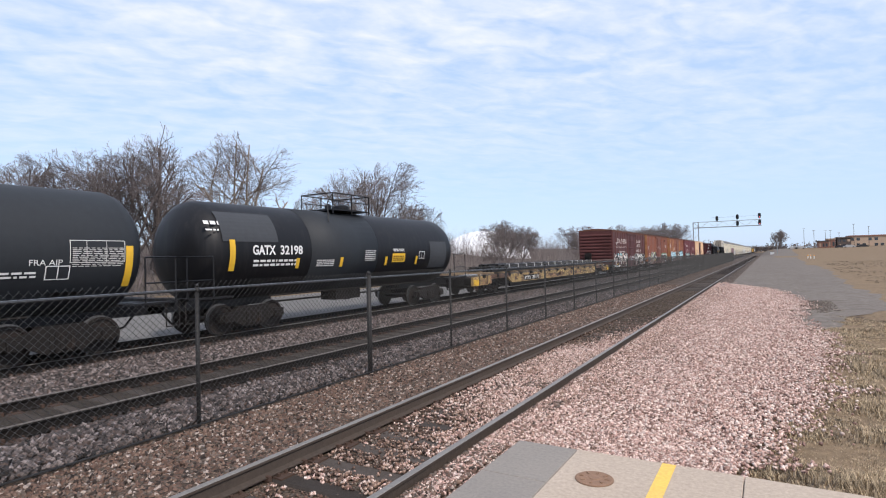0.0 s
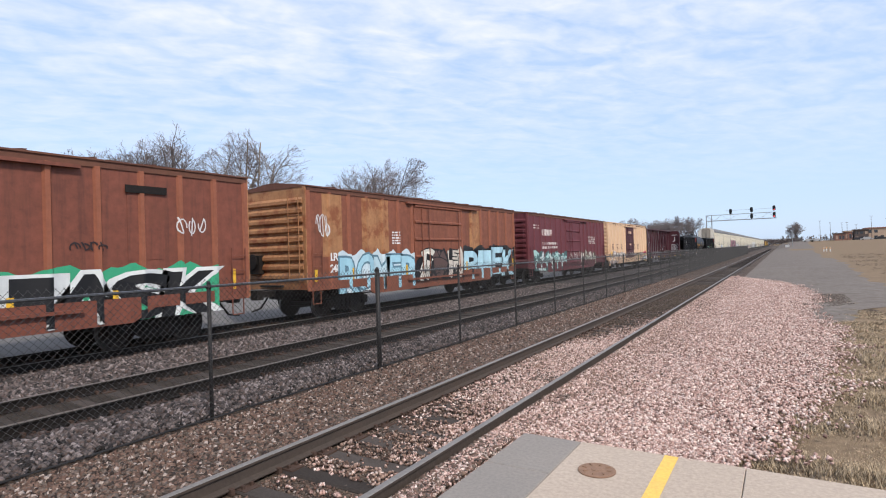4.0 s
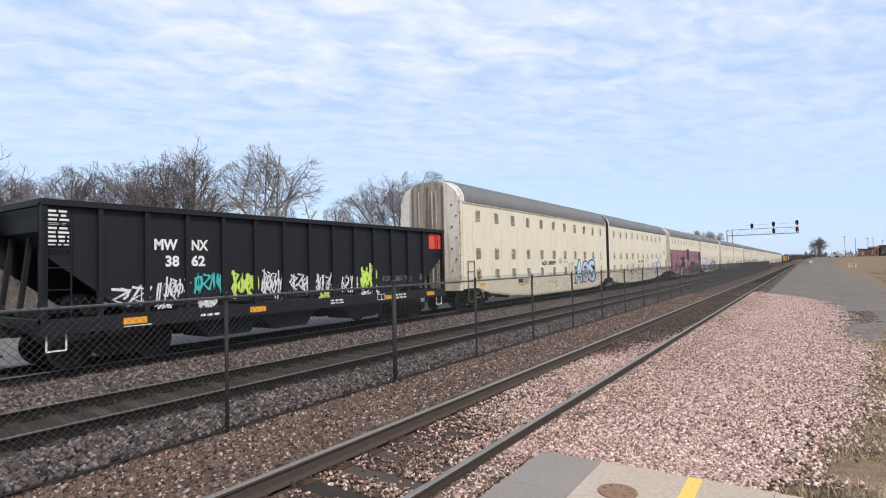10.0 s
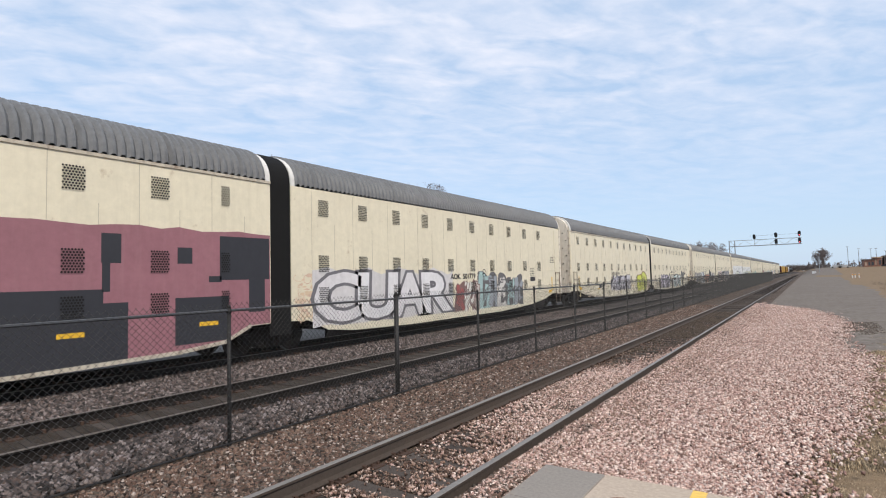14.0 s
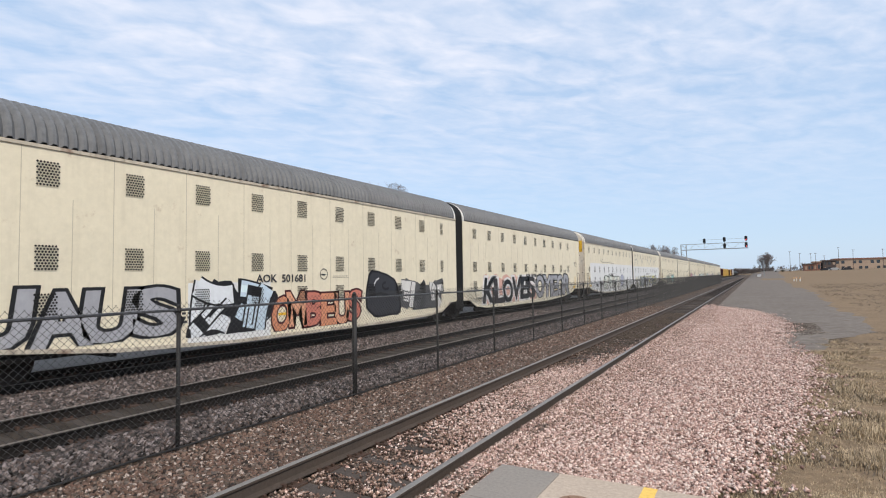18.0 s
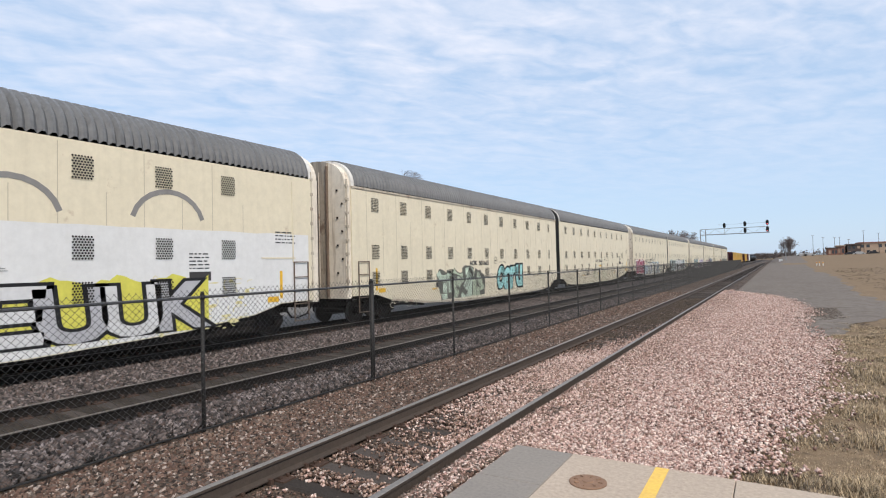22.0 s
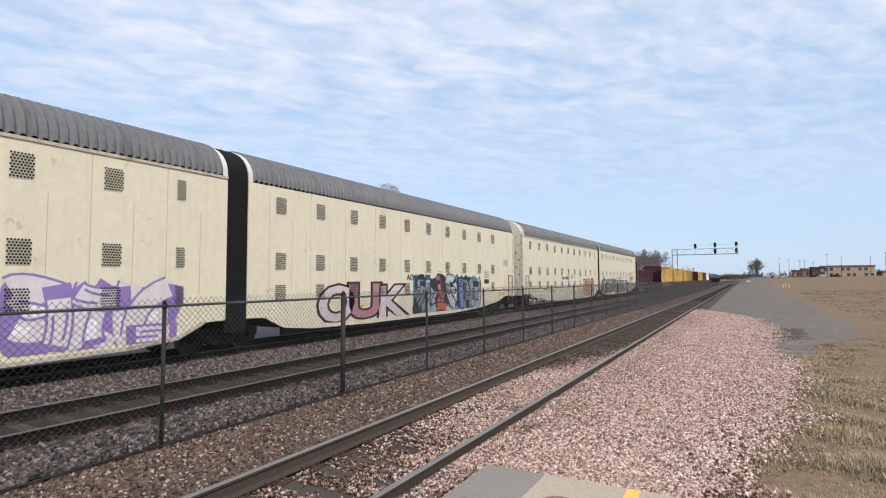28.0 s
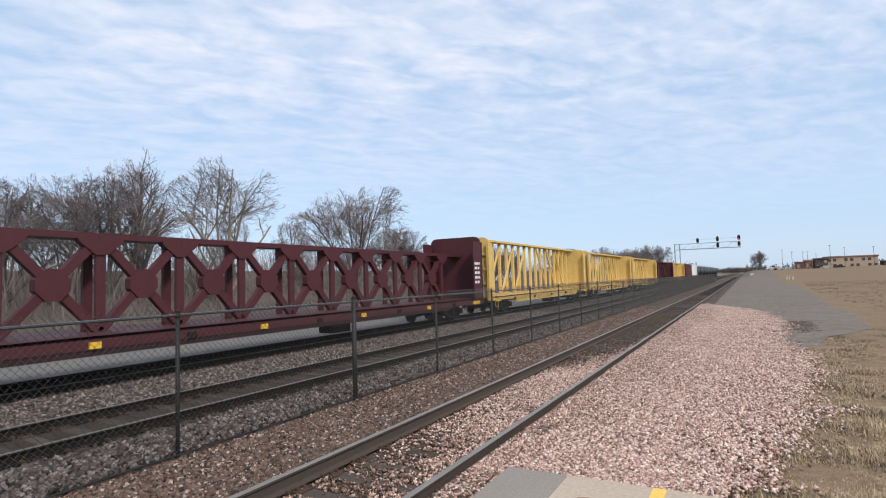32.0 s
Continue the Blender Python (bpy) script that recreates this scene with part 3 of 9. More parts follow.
# ties: one by one where they are near, the rest joined
def ties(t, cx, y0, near, y1, top, seed, length=2.55):
    r = random.Random(seed)
    shapes = []
    for k in range(4):
        bm = bmesh.new()
        bbox(bm, -length / 2 + r.uniform(-0.06, 0.06), length / 2 + r.uniform(-0.06, 0.06), -0.112, 0.112, -0.17, 0.0, 0.016)
        for v in bm.verts:
            v.co += Vector((0, r.uniform(-0.008, 0.008), r.uniform(-0.012, 0.004)))
        shapes.append(mesh_of("tie", bm, M["tie"]))
    y = y0
    far_bm = bmesh.new()
    spots = []
    while y < y1:
        yy = y + r.uniform(-0.04, 0.04)
        if y < near:
            o = share("tie", r.choice(shapes), t, cx + r.uniform(-0.04, 0.04), yy, top + r.uniform(-0.012, 0.004), r.uniform(-1.2, 1.2))
            spots.append(yy)
        else:
            box(far_bm, cx - length / 2, cx + length / 2, yy - 0.11, yy + 0.11, top - 0.1, top)
        y += 0.53
    o = part("ties_beyond", far_bm, M["tie"], t)
    o["kind"] = "stuff"
    plate_bm = bmesh.new()
    box(plate_bm, -0.19, 0.19, -0.09, 0.09, -0.02, 0.004)
    for sx in (-0.11, 0.11):
        for sy in (-0.05, 0.05):
            box(plate_bm, sx - 0.014, sx + 0.014, sy - 0.014, sy + 0.014, 0, 0.035)
    plate_me = mesh_of("tie_plate", plate_bm, M["iron"])
    anchor_bm = bmesh.new()
    box(anchor_bm, -0.10, 0.10, -0.02, 0.02, -0.03, 0.03)
    anchor_me = mesh_of("rail_anchor", anchor_bm, M["iron"])
    for yy in spots:
        if yy > 26:
            continue
        for s in (-1, 1):
            share("tie_plate", plate_me, t, cx + s * GAUGE / 2, yy, top + 0.004)
            if yy < 16:
                share("rail_anchor", anchor_me, t, cx + s * GAUGE / 2, yy - 0.15, top + 0.01)


ties(near_track, NEAR, -3.0, 60, 260, -0.19, 5)
ties(mid_track, MID, 0.5, 40, 200, -0.166, 6)
ties(far_track, FAR, 4.0, 30, 200, -0.166, 8)

# platform
M["conc"] = material("tan_concrete", (0.45, 0.365, 0.285), 0.85, 0, (0.36, 0.285, 0.215), 0.6, 0.7, 25, 0.2)
M["concgrey"] = material("grey_paver", (0.255, 0.226, 0.195), 0.85, 0, (0.185, 0.17, 0.155), 0.5, 1.2, 30, 0.2, per_object=0.06)
M["stripe"] = material("yellow_line_paint", (0.80, 0.50, 0.10), 0.7, 0, (0.62, 0.42, 0.16), 0.5, 3, 30, 0.1)
M["manhole"] = material("rusted_cover", (0.27, 0.16, 0.10), 0.8, 0.1, (0.17, 0.10, 0.065), 0.6, 9, 40, 0.4)
platform = tagged(new("platform"), "low concrete station platform that ends before the stones", "platform", kind="structure")
for i in range(16):
    y1 = 6.0 - i * 0.92 if i else 6.0
    bm = bmesh.new()
    bbox(bm, 0.545, 1.175, y1 - 0.914, y1, -0.35, 0.0, 0.008)
    part("edge_paver", bm, M["concgrey"], platform)
for i in range(5):
    for j, (a, b) in enumerate(((1.183, 2.662), (2.668, 4.2), (4.206, 5.74), (5.746, 7.3))):
        y1 = 6.0 - i * 3.05
        bm = bmesh.new()
        bbox(bm, a, b, y1 - 3.044, y1, -0.35, 0.002, 0.006)
        part("slab", bm, M["conc"], platform)
bm = bmesh.new()
box(bm, 1.99, 2.11, -9, 5.985, 0.002, 0.006)
part("yellow_line", bm, M["stripe"], platform)
cover = thing("manhole_cover", "round rusty iron cover set in the concrete", "manhole cover", m=pose(1.53, 5.33, 0.004))
bm = bmesh.new()
lathe(bm, [(0.0, 0.165), (0.008, 0.165), (0.012, 0.155)], "z", 32)
part("lid", bm, M["manhole"], cover)
for a in range(0, 360, 45):
    bm = bmesh.new()
    rod(bm, (0.09 * math.cos(radians(a)), 0.09 * math.sin(radians(a)), 0.012), (0.13 * math.cos(radians(a)), 0.13 * math.sin(radians(a)), 0.016), 0.008, 5)
    part("rib", bm, M["manhole"], cover)
bm = bmesh.new()
lathe(bm, [(0.012, 0.05), (0.018, 0.045)], "z", 16)
part("boss", bm, M["manhole"], cover)


# fence
def fence():
    f = thing("chain_link_fence", "black chain-link fence with steel posts between the tracks", "fence")
    FX = -3.6
    posts = [-8.0, -4.8, -1.55, 1.72, 5.06, 8.67, 11.75, 14.98, 18.19]
    while posts[-1] < 137:
        posts.append(posts[-1] + 3.19)
    bm = bmesh.new()
    rod(bm, (0, 0, -0.5), (0, 0, 1.87), 0.027, 10)
    rod(bm, (0, 0, 1.87), (0, 0, 1.91), 0.031, 10, 0.018)
    rod(bm, (0, 0, 1.80), (0, 0, 1.86), 0.035, 10)
    me = mesh_of("post", bm, M["fencepipe"], True)
    bm = bmesh.new()
    rod(bm, (0, 0, -0.5), (0, 0, 1.90), 0.045, 10)
    rod(bm, (0, 0, 1.90), (0, 0, 1.96), 0.052, 10, 0.02)
    me2 = mesh_of("post", bm, M["fencepipe"], True)
    for y in posts:
        share("post", me2 if abs(y - 8.67) < 0.01 else me, f, FX, y, -0.2)
    for a, b in zip(posts, posts[1:]):
        bm = bmesh.new()
        rod(bm, (FX, a, 1.635), (FX, b, 1.635), 0.019, 6)
        part("top_rail", bm, M["fencerail"], f)
    # thick wavy black wire that stands in for the shadow line at the fence's foot
    bm = bmesh.new()
    pts = [(FX + 0.03 + 0.03 * noise.noise((k * 0.7, 2, 0)), posts[0] + k * 0.6, -0.13 + 0.035 * noise.noise((k * 0.9, 5, 0))) for k in range(int((posts[-1] - posts[0]) / 0.6))]
    for p, q in zip(pts, pts[1:]):
        rod(bm, p, q, 0.013, 5)
    part("tension_wire", bm, M["fencepipe"], f)
    verts, faces = [], []

    def wire(a, b, r):
        k = len(verts)
        for p in (a, b):
            verts.extend(((p[0] + r, p[1], p[2]), (p[0] - r * 0.5, p[1] + r, p[2]), (p[0] - r * 0.5, p[1] - r, p[2])))
        faces.extend(((k, k + 1, k + 4, k + 3), (k + 1, k + 2, k + 5, k + 4), (k + 2, k, k + 3, k + 5)))
    H, step, y, z0 = 1.86, 0.084, posts[0], -0.17
    X = FX + 0.035
    while y < posts[-1]:
        r = 0.0033 if y < 40 else 0.004
        wire((X, y, z0), (X, y + H, z0 + H), r)
        wire((X, y + H, z0), (X, y, z0 + H), r)
        if y < 45:
            wire((X, y + H, z0 + H), (X + 0.01, y + H + 0.04, z0 + H + 0.05), 0.003)
            wire((X, y, z0 + H), (X - 0.01, y - 0.04, z0 + H + 0.05), 0.003)
        y += step
    me = bpy.data.meshes.new("mesh_fabric")
    me.from_pydata(verts, [], faces)
    me.materials.append(M["wire"])
    ob = new("mesh_fabric", me)
    ob.parent = f
    tagged(ob, "woven wire diamonds", kind="stuff")


fence()

# ---- railway cars; in a car's own space y runs along the train, +x faces the platform ----
SPEED = 18.4
CARS = []          # (thing, place along the line at 0 s)
WHEELS = []        # (wheelset, place along the line at 0 s)


def wheelset_mesh():
    bm = bmesh.new()
    for s in (-1, 1):
        a, b = s * 0.69, s * 0.83
        rings = [(a, 0.45), (a + s * 0.03, 0.445), (a + s * 0.035, 0.42), (b, 0.415), (b, 0.36), (b - s * 0.04, 0.34), (b - s * 0.05, 0.16), (b, 0.13), (b + s * 0.02, 0.09)]
        lathe(bm, rings if s > 0 else rings[::-1], "x", 20)
    rod(bm, (-1.0, 0, 0), (1.0, 0, 0), 0.08, 8)
    for s in (-1, 1):
        for a in (0, 120, 240):
            c, d = 0.05 * math.cos(radians(a)), 0.05 * math.sin(radians(a))
            rod(bm, (s * 1.0, c, d), (s * 1.025, c, d), 0.016, 5)
    bmesh.ops.recalc_face_normals(bm, faces=bm.faces[:])
    for f in bm.faces:
        c = f.calc_center_median()
        if abs(math.hypot(c.y, c.z) - 0.417) < 0.02:
            f.material_index = 1
    me = bpy.data.meshes.new("wheelset")
    bm.to_mesh(me)
    bm.free()
    me.materials.append(M["wheel"])
    me.materials.append(M["tread"])
    return me


def side_frame_mesh():
    bm = bmesh.new()
    for s in (-1, 1):
        x0, x1 = s * 0.93, s * 1.07
        if s < 0:
            x0, x1 = x1, x0
        out = [(-1.12, 0.38), (-1.12, 0.60), (-0.70, 0.62), (-0.42, 0.76), (0.42, 0.76), (0.70, 0.62), (1.12, 0.60), (1.12, 0.38), (0.72, 0.40), (0.36, 0.20), (-0.36, 0.20), (-0.72, 0.40)]
        t = bmesh.new()
        prism(t, out, "x", x0, x1)
        bmesh.ops.triangulate(t, faces=t.faces[:])
        add(bm, t)
        for y in (-0.20, 0.0, 0.20):
            rod(bm, (s * 1.05, y, 0.27), (s * 1.05, y, 0.58), 0.075, 8)
        for y in (-0.875, 0.875):
            box(bm, min(s * 0.98, s * 1.14), max(s * 0.98, s * 1.14), y - 0.13, y + 0.13, 0.34, 0.56)
            rod(bm, (s * 1.10, y, 0.44), (s * 1.16, y, 0.44), 0.10, 10)
    box(bm, -1.0, 1.0, -0.18, 0.18, 0.48, 0.70)
    for y in (-0.42, 0.42):
        box(bm, -0.85, 0.85, y - 0.05, y + 0.05, 0.30, 0.38)
    bmesh.ops.recalc_face_normals(bm, faces=bm.faces[:])
    return mesh_of("side_frames", bm, M["truck"])


WHEELSET, FRAMES = wheelset_mesh(), side_frame_mesh()


def truck(car, y, s):
    """A four-wheeled truck under a car: frames and two wheelsets."""
    t = share("truck", FRAMES, car, 0, y, 0)
    for d in (-0.875, 0.875):
        w = new("wheelset", WHEELSET)
        w.parent = t
        w.matrix_basis = pose(0, d, 0.42)
        WHEELS.append((w, s + y + d))


def coupler_mesh():
    bm = bmesh.new()
    box(bm, -0.08, 0.08, 0, 0.62, 0.78, 0.96)
    box(bm, -0.16, 0.14, 0.55, 0.80, 0.72, 1.02)
    rod(bm, (0.25, 0.0, 0.80), (0.28, 0.30, 0.42), 0.03, 6)
    rod(bm, (0.28, 0.30, 0.42), (0.18, 0.72, 0.36), 0.028, 6)
    rod(bm, (-0.9, 0.10, 0.95), (0.0, 0.14, 1.0), 0.018, 5)
    rod(bm, (0.0, 0.14, 1.0), (0.9, 0.10, 0.90), 0.018, 5)
    return mesh_of("coupler", bm, M["truck"])


COUPLER = coupler_mesh()


def ends(car, y0, y1):
    share("coupler", COUPLER, car, 0, y1, 0)
    share("coupler", COUPLER, car, 0, y0, 0, 180)


def car(name, label, category, s0, s1, group=""):
    """A car whose body reaches from s0 to s1 along the line at 0 s."""
    mid = (s0 + s1) / 2
    c = thing(name, label, category, group, pose(FAR, mid, 0))
    CARS.append((c, mid))
    return c, (s1 - s0) / 2, mid


def glyphs(text, size, bold=0.0):
    """The letters as a flat bmesh, in y (to the right when seen from +x) and z, starting at 0, 0."""
    cu = bpy.data.curves.new("glyphs", "FONT")
    cu.body = text
    cu.size = size
    cu.offset = bold
    cu.resolution_u = 3
    ob = bpy.data.objects.new("glyphs", cu)
    me = bpy.data.meshes.new_from_object(ob)
    bm = bmesh.new()
    bm.from_mesh(me)
    bpy.data.meshes.remove(me)
    bpy.data.objects.remove(ob)
    bpy.data.curves.remove(cu)
    for v in bm.verts:
        v.co = Vector((0, v.co.x, v.co.y))
    return bm


def writing(parent, text, x, y, z, size, mat, stretch=1.0, name="lettering", bold=0.0, drape=None, to=None):
    bm = glyphs(text, size / 0.72, bold)
    if to is not None:
        stretch = (to - y) / max(v.co.y for v in bm.verts)
    for v in bm.verts:
        v.co = Vector((x, y + v.co.y * stretch, z + v.co.z))
    if drape:
        drape(bm)
    return part(name, bm, mat, parent)


def bars(parent, x, y, z, w, h, rows, mat, name="small_print", seed=1, fill=0.55, drape=None):
    """Writing too small to read, as rows of short bars."""
    r = random.Random(seed)
    bm = bmesh.new()
    dz = h / rows
    for i in range(rows):
        zz = z + h - (i + 1) * dz
        p = y
        while p < y + w - 0.02:
            q = min(y + w, p + r.uniform(0.05, 0.20) * (1 + max(0.0, dz - 0.1) * 5))
            vs = [bm.verts.new(v) for v in ((x, p, zz), (x, q, zz), (x, q, zz + dz * fill), (x, p, zz + dz * fill))]
            bm.faces.new(vs)
            p = q + 0.03 + 0.15 * dz
    if drape:
        drape(bm)
    ob = part(name, bm, mat, parent)
    ob["kind"] = "stuff"
    return ob


def plate(parent, x, y0, y1, z0, z1, mat, name="panel", d=0.006):
    bm = bmesh.new()
    box(bm, x - 0.01, x + d, y0, y1, z0, z1)
    return part(name, bm, mat, parent)


def ladder(parent, x, y, z0, z1, mat, w=0.42, name="ladder", n=None):
    bm = bmesh.new()
    n = n or max(2, int((z1 - z0) / 0.36))
    for s in (0, w):
        rod(bm, (x + 0.06, y + s, z0), (x + 0.06, y + s, z1), 0.018, 5)
    for i in range(n):
        zz = z0 + (z1 - z0) * (i + 0.5) / n
        rod(bm, (x + 0.07, y, zz), (x + 0.07, y + w, zz), 0.013, 5)
    return part(name, bm, mat, parent)


def stirrup(parent, x, y, z0, z1, mat, name="sill_step"):
    bm = bmesh.new()
    for s in (0, 0.34):
        rod(bm, (x, y + s, z0), (x, y + s, z1), 0.018, 5)
    rod(bm, (x, y, z0), (x, y + 0.34, z0), 0.018, 5)
    return part(name, bm, mat, parent)


# ---- spray-painted lettering ----
SPRAY = {}


def spray(rgb):
    key = tuple(round(c, 3) for c in rgb)
    if key not in SPRAY:
        SPRAY[key] = paint("spray_paint", key, rough=0.55, vary=0.3, scale=0.9, grain=5, bump=0, streak=0.12)
    return SPRAY[key]


def blob_outline(r, w, h, n=22, bite=0.18, e=0.62):
    ph = [r.uniform(0, 6.28) for _ in range(3)]
    pts = []
    for i in range(n):
        a = 2 * math.pi * i / n
        k = 1 + bite * (0.6 * math.sin(2 * a + ph[0]) + 0.4 * math.sin(3 * a + ph[1]) + 0.3 * math.sin(5 * a + ph[2]))
        c, s = math.cos(a), math.sin(a)
        pts.append((0.5 * w * k * math.copysign(abs(c) ** e, c), 0.5 * h * k * math.copysign(abs(s) ** e, s)))
    return pts


def fan(bm, pts, x):
    vs = [bm.verts.new((x, *p)) for p in pts]
    c = bm.verts.new((x, sum(p[0] for p in pts) / len(pts), sum(p[1] for p in pts) / len(pts)))
    for i in range(len(vs)):
        bm.faces.new((vs[i], vs[(i + 1) % len(vs)], c))


def ribbon(bm, pts, x, w):
    """A flat brush line through pts."""
    prev = None
    n = len(pts)
    for i, p in enumerate(pts):
        a, b = Vector(pts[max(0, i - 1)]), Vector(pts[min(n - 1, i + 1)])
        d = (b - a)
        d = Vector((-d.y, d.x)).normalized() * (w / 2)
        q = (bm.verts.new((x, p[0] + d.x, p[1] + d.y)), bm.verts.new((x, p[0] - d.x, p[1] - d.y)))
        if prev:
            bm.faces.new((prev[0], prev[1], q[1], q[0]))
        prev = q


def arc(cx, cz, rx, rz, a0, a1, n=9):
    return [(cx + rx * math.cos(radians(a0 + (a1 - a0) * i / n)), cz + rz * math.sin(radians(a0 + (a1 - a0) * i / n))) for i in range(n + 1)]


def throwup(parent, x, y, z, w, h, n, fill, line, halo=None, shine=None, seed=1, style="bubble", drape=None, drop=None, text=""):
    """Sprayed lettering: halo, bodies, outlines and highlights on the flat side at x. Without text the shapes stay unreadable."""
    r = random.Random(seed)
    root = new("graffiti")
    root.parent = parent
    fills = fill if isinstance(fill, list) else [fill]
    layers = {}

    def layer(key):
        if key not in layers:
            layers[key] = bmesh.new()
        return layers[key]
    step = w / n
    if halo:
        pts = []
        for i in range(40):
            u = i / 39
            pts.append((y - 0.12 + u * (w + 0.24), z + h + 0.10 + 0.10 * h * math.sin(u * n * 6.28) * r.uniform(0.5, 1) + r.uniform(-0.05, 0.05)))
        for i in range(40):
            u = 1 - i / 39
            pts.append((y - 0.12 + u * (w + 0.24), z - 0.06 + 0.06 * h * math.sin(u * n * 5.1)))
        bm = layer(("halo", 0.004, tuple(halo)))
        vs = [bm.verts.new((x + 0.004, *p)) for p in pts]
        k = len(vs)
        for i in range(k // 2 - 1):
            bm.faces.new((vs[i], vs[i + 1], vs[k - 2 - i], vs[k - 1 - i]))
    lw = {"bubble": 0.055, "block": 0.03, "wild": 0.075}[style] * h
    for i in range(n):
        col = tuple(fills[i % len(fills)])
        cy, cz = y + step * (i + 0.5) + r.uniform(-0.06, 0.06) * step, z + h * (0.5 + r.uniform(-0.06, 0.06))
        if text:
            g = glyphs(text[i], h * 1.22, 0.045 * h)
            lo = min(v.co.y for v in g.verts); hi = max(v.co.y for v in g.verts)
            zl = min(v.co.z for v in g.verts); zh = max(v.co.z for v in g.verts)
            g2 = glyphs(text[i], h * 1.22, 0.045 * h + lw * (1.5 if sum(line) > 1 else 1.05))
            sk = r.uniform(-0.12, 0.22)
            for b_, dx in ((g2, 0.008), (g, 0.012)):
                for v in b_.verts:
                    u, t = (v.co.y - (lo + hi) / 2) / (hi - lo) * step * 1.12, (v.co.z - (zl + zh) / 2) / (zh - zl) * h
                    v.co = Vector((x + dx, cy + u + sk * t, cz + t))
            add(layer(("outline", 0.008, tuple(line))), g2)
            add(layer(("body", 0.012, col)), g)
            continue
        if style != "wild":
            pts = [(cy + p[0], cz + p[1]) for p in (blob_outline(r, step * 1.12, h * r.uniform(0.92, 1.06)) if style == "bubble" else blob_outline(r, step * 1.0, h * r.uniform(0.95, 1.03), 32, 0.04, 0.25))]
            ring = [(cy + (p[0] - cy) * (1 + 2 * lw / step), cz + (p[1] - cz) * (1 + 2 * lw / h)) for p in pts]
            fan(layer(("outline", 0.008 + 0.0008 * i, tuple(line))), ring, x + 0.008 + 0.0008 * i)
            fan(layer(("body", 0.0084 + 0.0008 * i, col)), pts, x + 0.0084 + 0.0008 * i)
            bm = layer(("outline", 0.03, tuple(line)))
            xx = x + 0.014 + 0.0008 * n
            a = r.uniform(0, 360)
            kind = r.randrange(4)
            if kind == 0:
                ribbon(bm, arc(cy, cz, step * 0.16, h * 0.17, 0, 360, 12), xx, lw)
            elif kind == 1:
                ribbon(bm, [(cy - step * 0.45, cz + 0.02 * h), (cy - step * 0.1, cz + 0.05 * h), (cy + step * 0.18, cz + 0.0 * h)], xx, lw)
                ribbon(bm, arc(cy + step * 0.1, cz + h * 0.22, step * 0.13, h * 0.08, a, a + 230), xx, lw)
            elif kind == 2:
                ribbon(bm, [(cy + step * 0.02, cz + h * 0.5), (cy - step * 0.03, cz + h * 0.1)], xx, lw)
                ribbon(bm, [(cy + step * 0.05, cz - h * 0.5), (cy + step * 0.0, cz - h * 0.12)], xx, lw)
            else:
                ribbon(bm, arc(cy, cz + h * 0.16, step * 0.14, h * 0.10, 0, 360, 10), xx, lw)
                ribbon(bm, arc(cy, cz - h * 0.2, step * 0.16, h * 0.11, 0, 360, 10), xx, lw)
        else:
            sl = r.uniform(-0.1, 0.25)
            at = lambda u, t: (cy + (u + sl * t) * step, cz + t * h)
            back = [(cy + p[0] + sl * p[1] * step / h, cz + p[1]) for p in blob_outline(r, step * 1.2, h * 1.04, 26, 0.30)]
            fan(layer(("outline", 0.007, tuple(line))), back, x + 0.007 + 0.0001 * i)
            strokes = [((-0.36, -0.5), (-0.30, 0.5)), ((0.34, -0.5), (0.30, 0.5)), ((-0.45, 0.42), (0.45, 0.34)), ((-0.42, 0.02), (0.42, -0.06)), ((-0.45, -0.4), (0.45, -0.44)),
                       ((-0.35, 0.45), (0.4, -0.45)), ((-0.4, -0.42), (0.38, 0.42)), ((0.0, -0.5), (0.06, 0.5))]
            r.shuffle(strokes)
            for k, (p, q) in enumerate(strokes[:r.randrange(4, 6)]):
                a, b = at(p[0] + r.uniform(-0.1, 0.1), p[1] + r.uniform(-0.08, 0.08)), at(q[0] + r.uniform(-0.1, 0.1), q[1] + r.uniform(-0.08, 0.08))
                m = ((a[0] + b[0]) / 2 + r.uniform(-0.22, 0.22) * step, (a[1] + b[1]) / 2 + r.uniform(-0.16, 0.16) * h)
                curve = [tuple((1 - u) ** 2 * a[j] + 2 * u * (1 - u) * (2 * m[j] - 0.5 * (a[j] + b[j])) + u * u * b[j] for j in (0, 1)) for u in (0, 0.17, 0.33, 0.5, 0.67, 0.83, 1)]
                dx = 0.009 + 0.0009 * k + 0.0003 * i
                wd = min(h, step * 1.1) * r.uniform(0.26, 0.42)
                ribbon(layer(("outline", dx, tuple(line))), curve, x + dx, wd + lw * 1.1)
                ribbon(layer(("body", dx + 0.0005, col)), curve[1:-1] if k % 2 else curve, x + dx + 0.0005, wd)
                if k == 3:
                    for e in (0.3, -0.3):
                        ribbon(layer(("line", 0.0165, tuple(line))), [(q[0] + e * wd, q[1] + e * wd * 0.6) for q in curve[1:5]], x + 0.0165 + 0.0002 * i, lw * 0.55)
                if k < 2:
                    other = tuple(min(0.8, v * 1.25 + 0.03) for v in col)
                    ribbon(layer(("shade", dx + 0.0007, other)), curve[1:4], x + dx + 0.0007, wd * 0.45)
        if shine:
            bm = layer(("shine", 0.05, tuple(shine)))
            ribbon(bm, arc(cy - step * 0.12, cz + h * 0.2, step * 0.22, h * 0.2, 100, 170, 5), x + 0.016 + 0.001 * n, lw * 0.6)
    for (kind, _, col), bm in layers.items():
        for v in bm.verts:
            v.co.z = min(max(v.co.z, z - 0.03), z + 1.14 * h + 0.1)
        if drape:
            drape(bm)
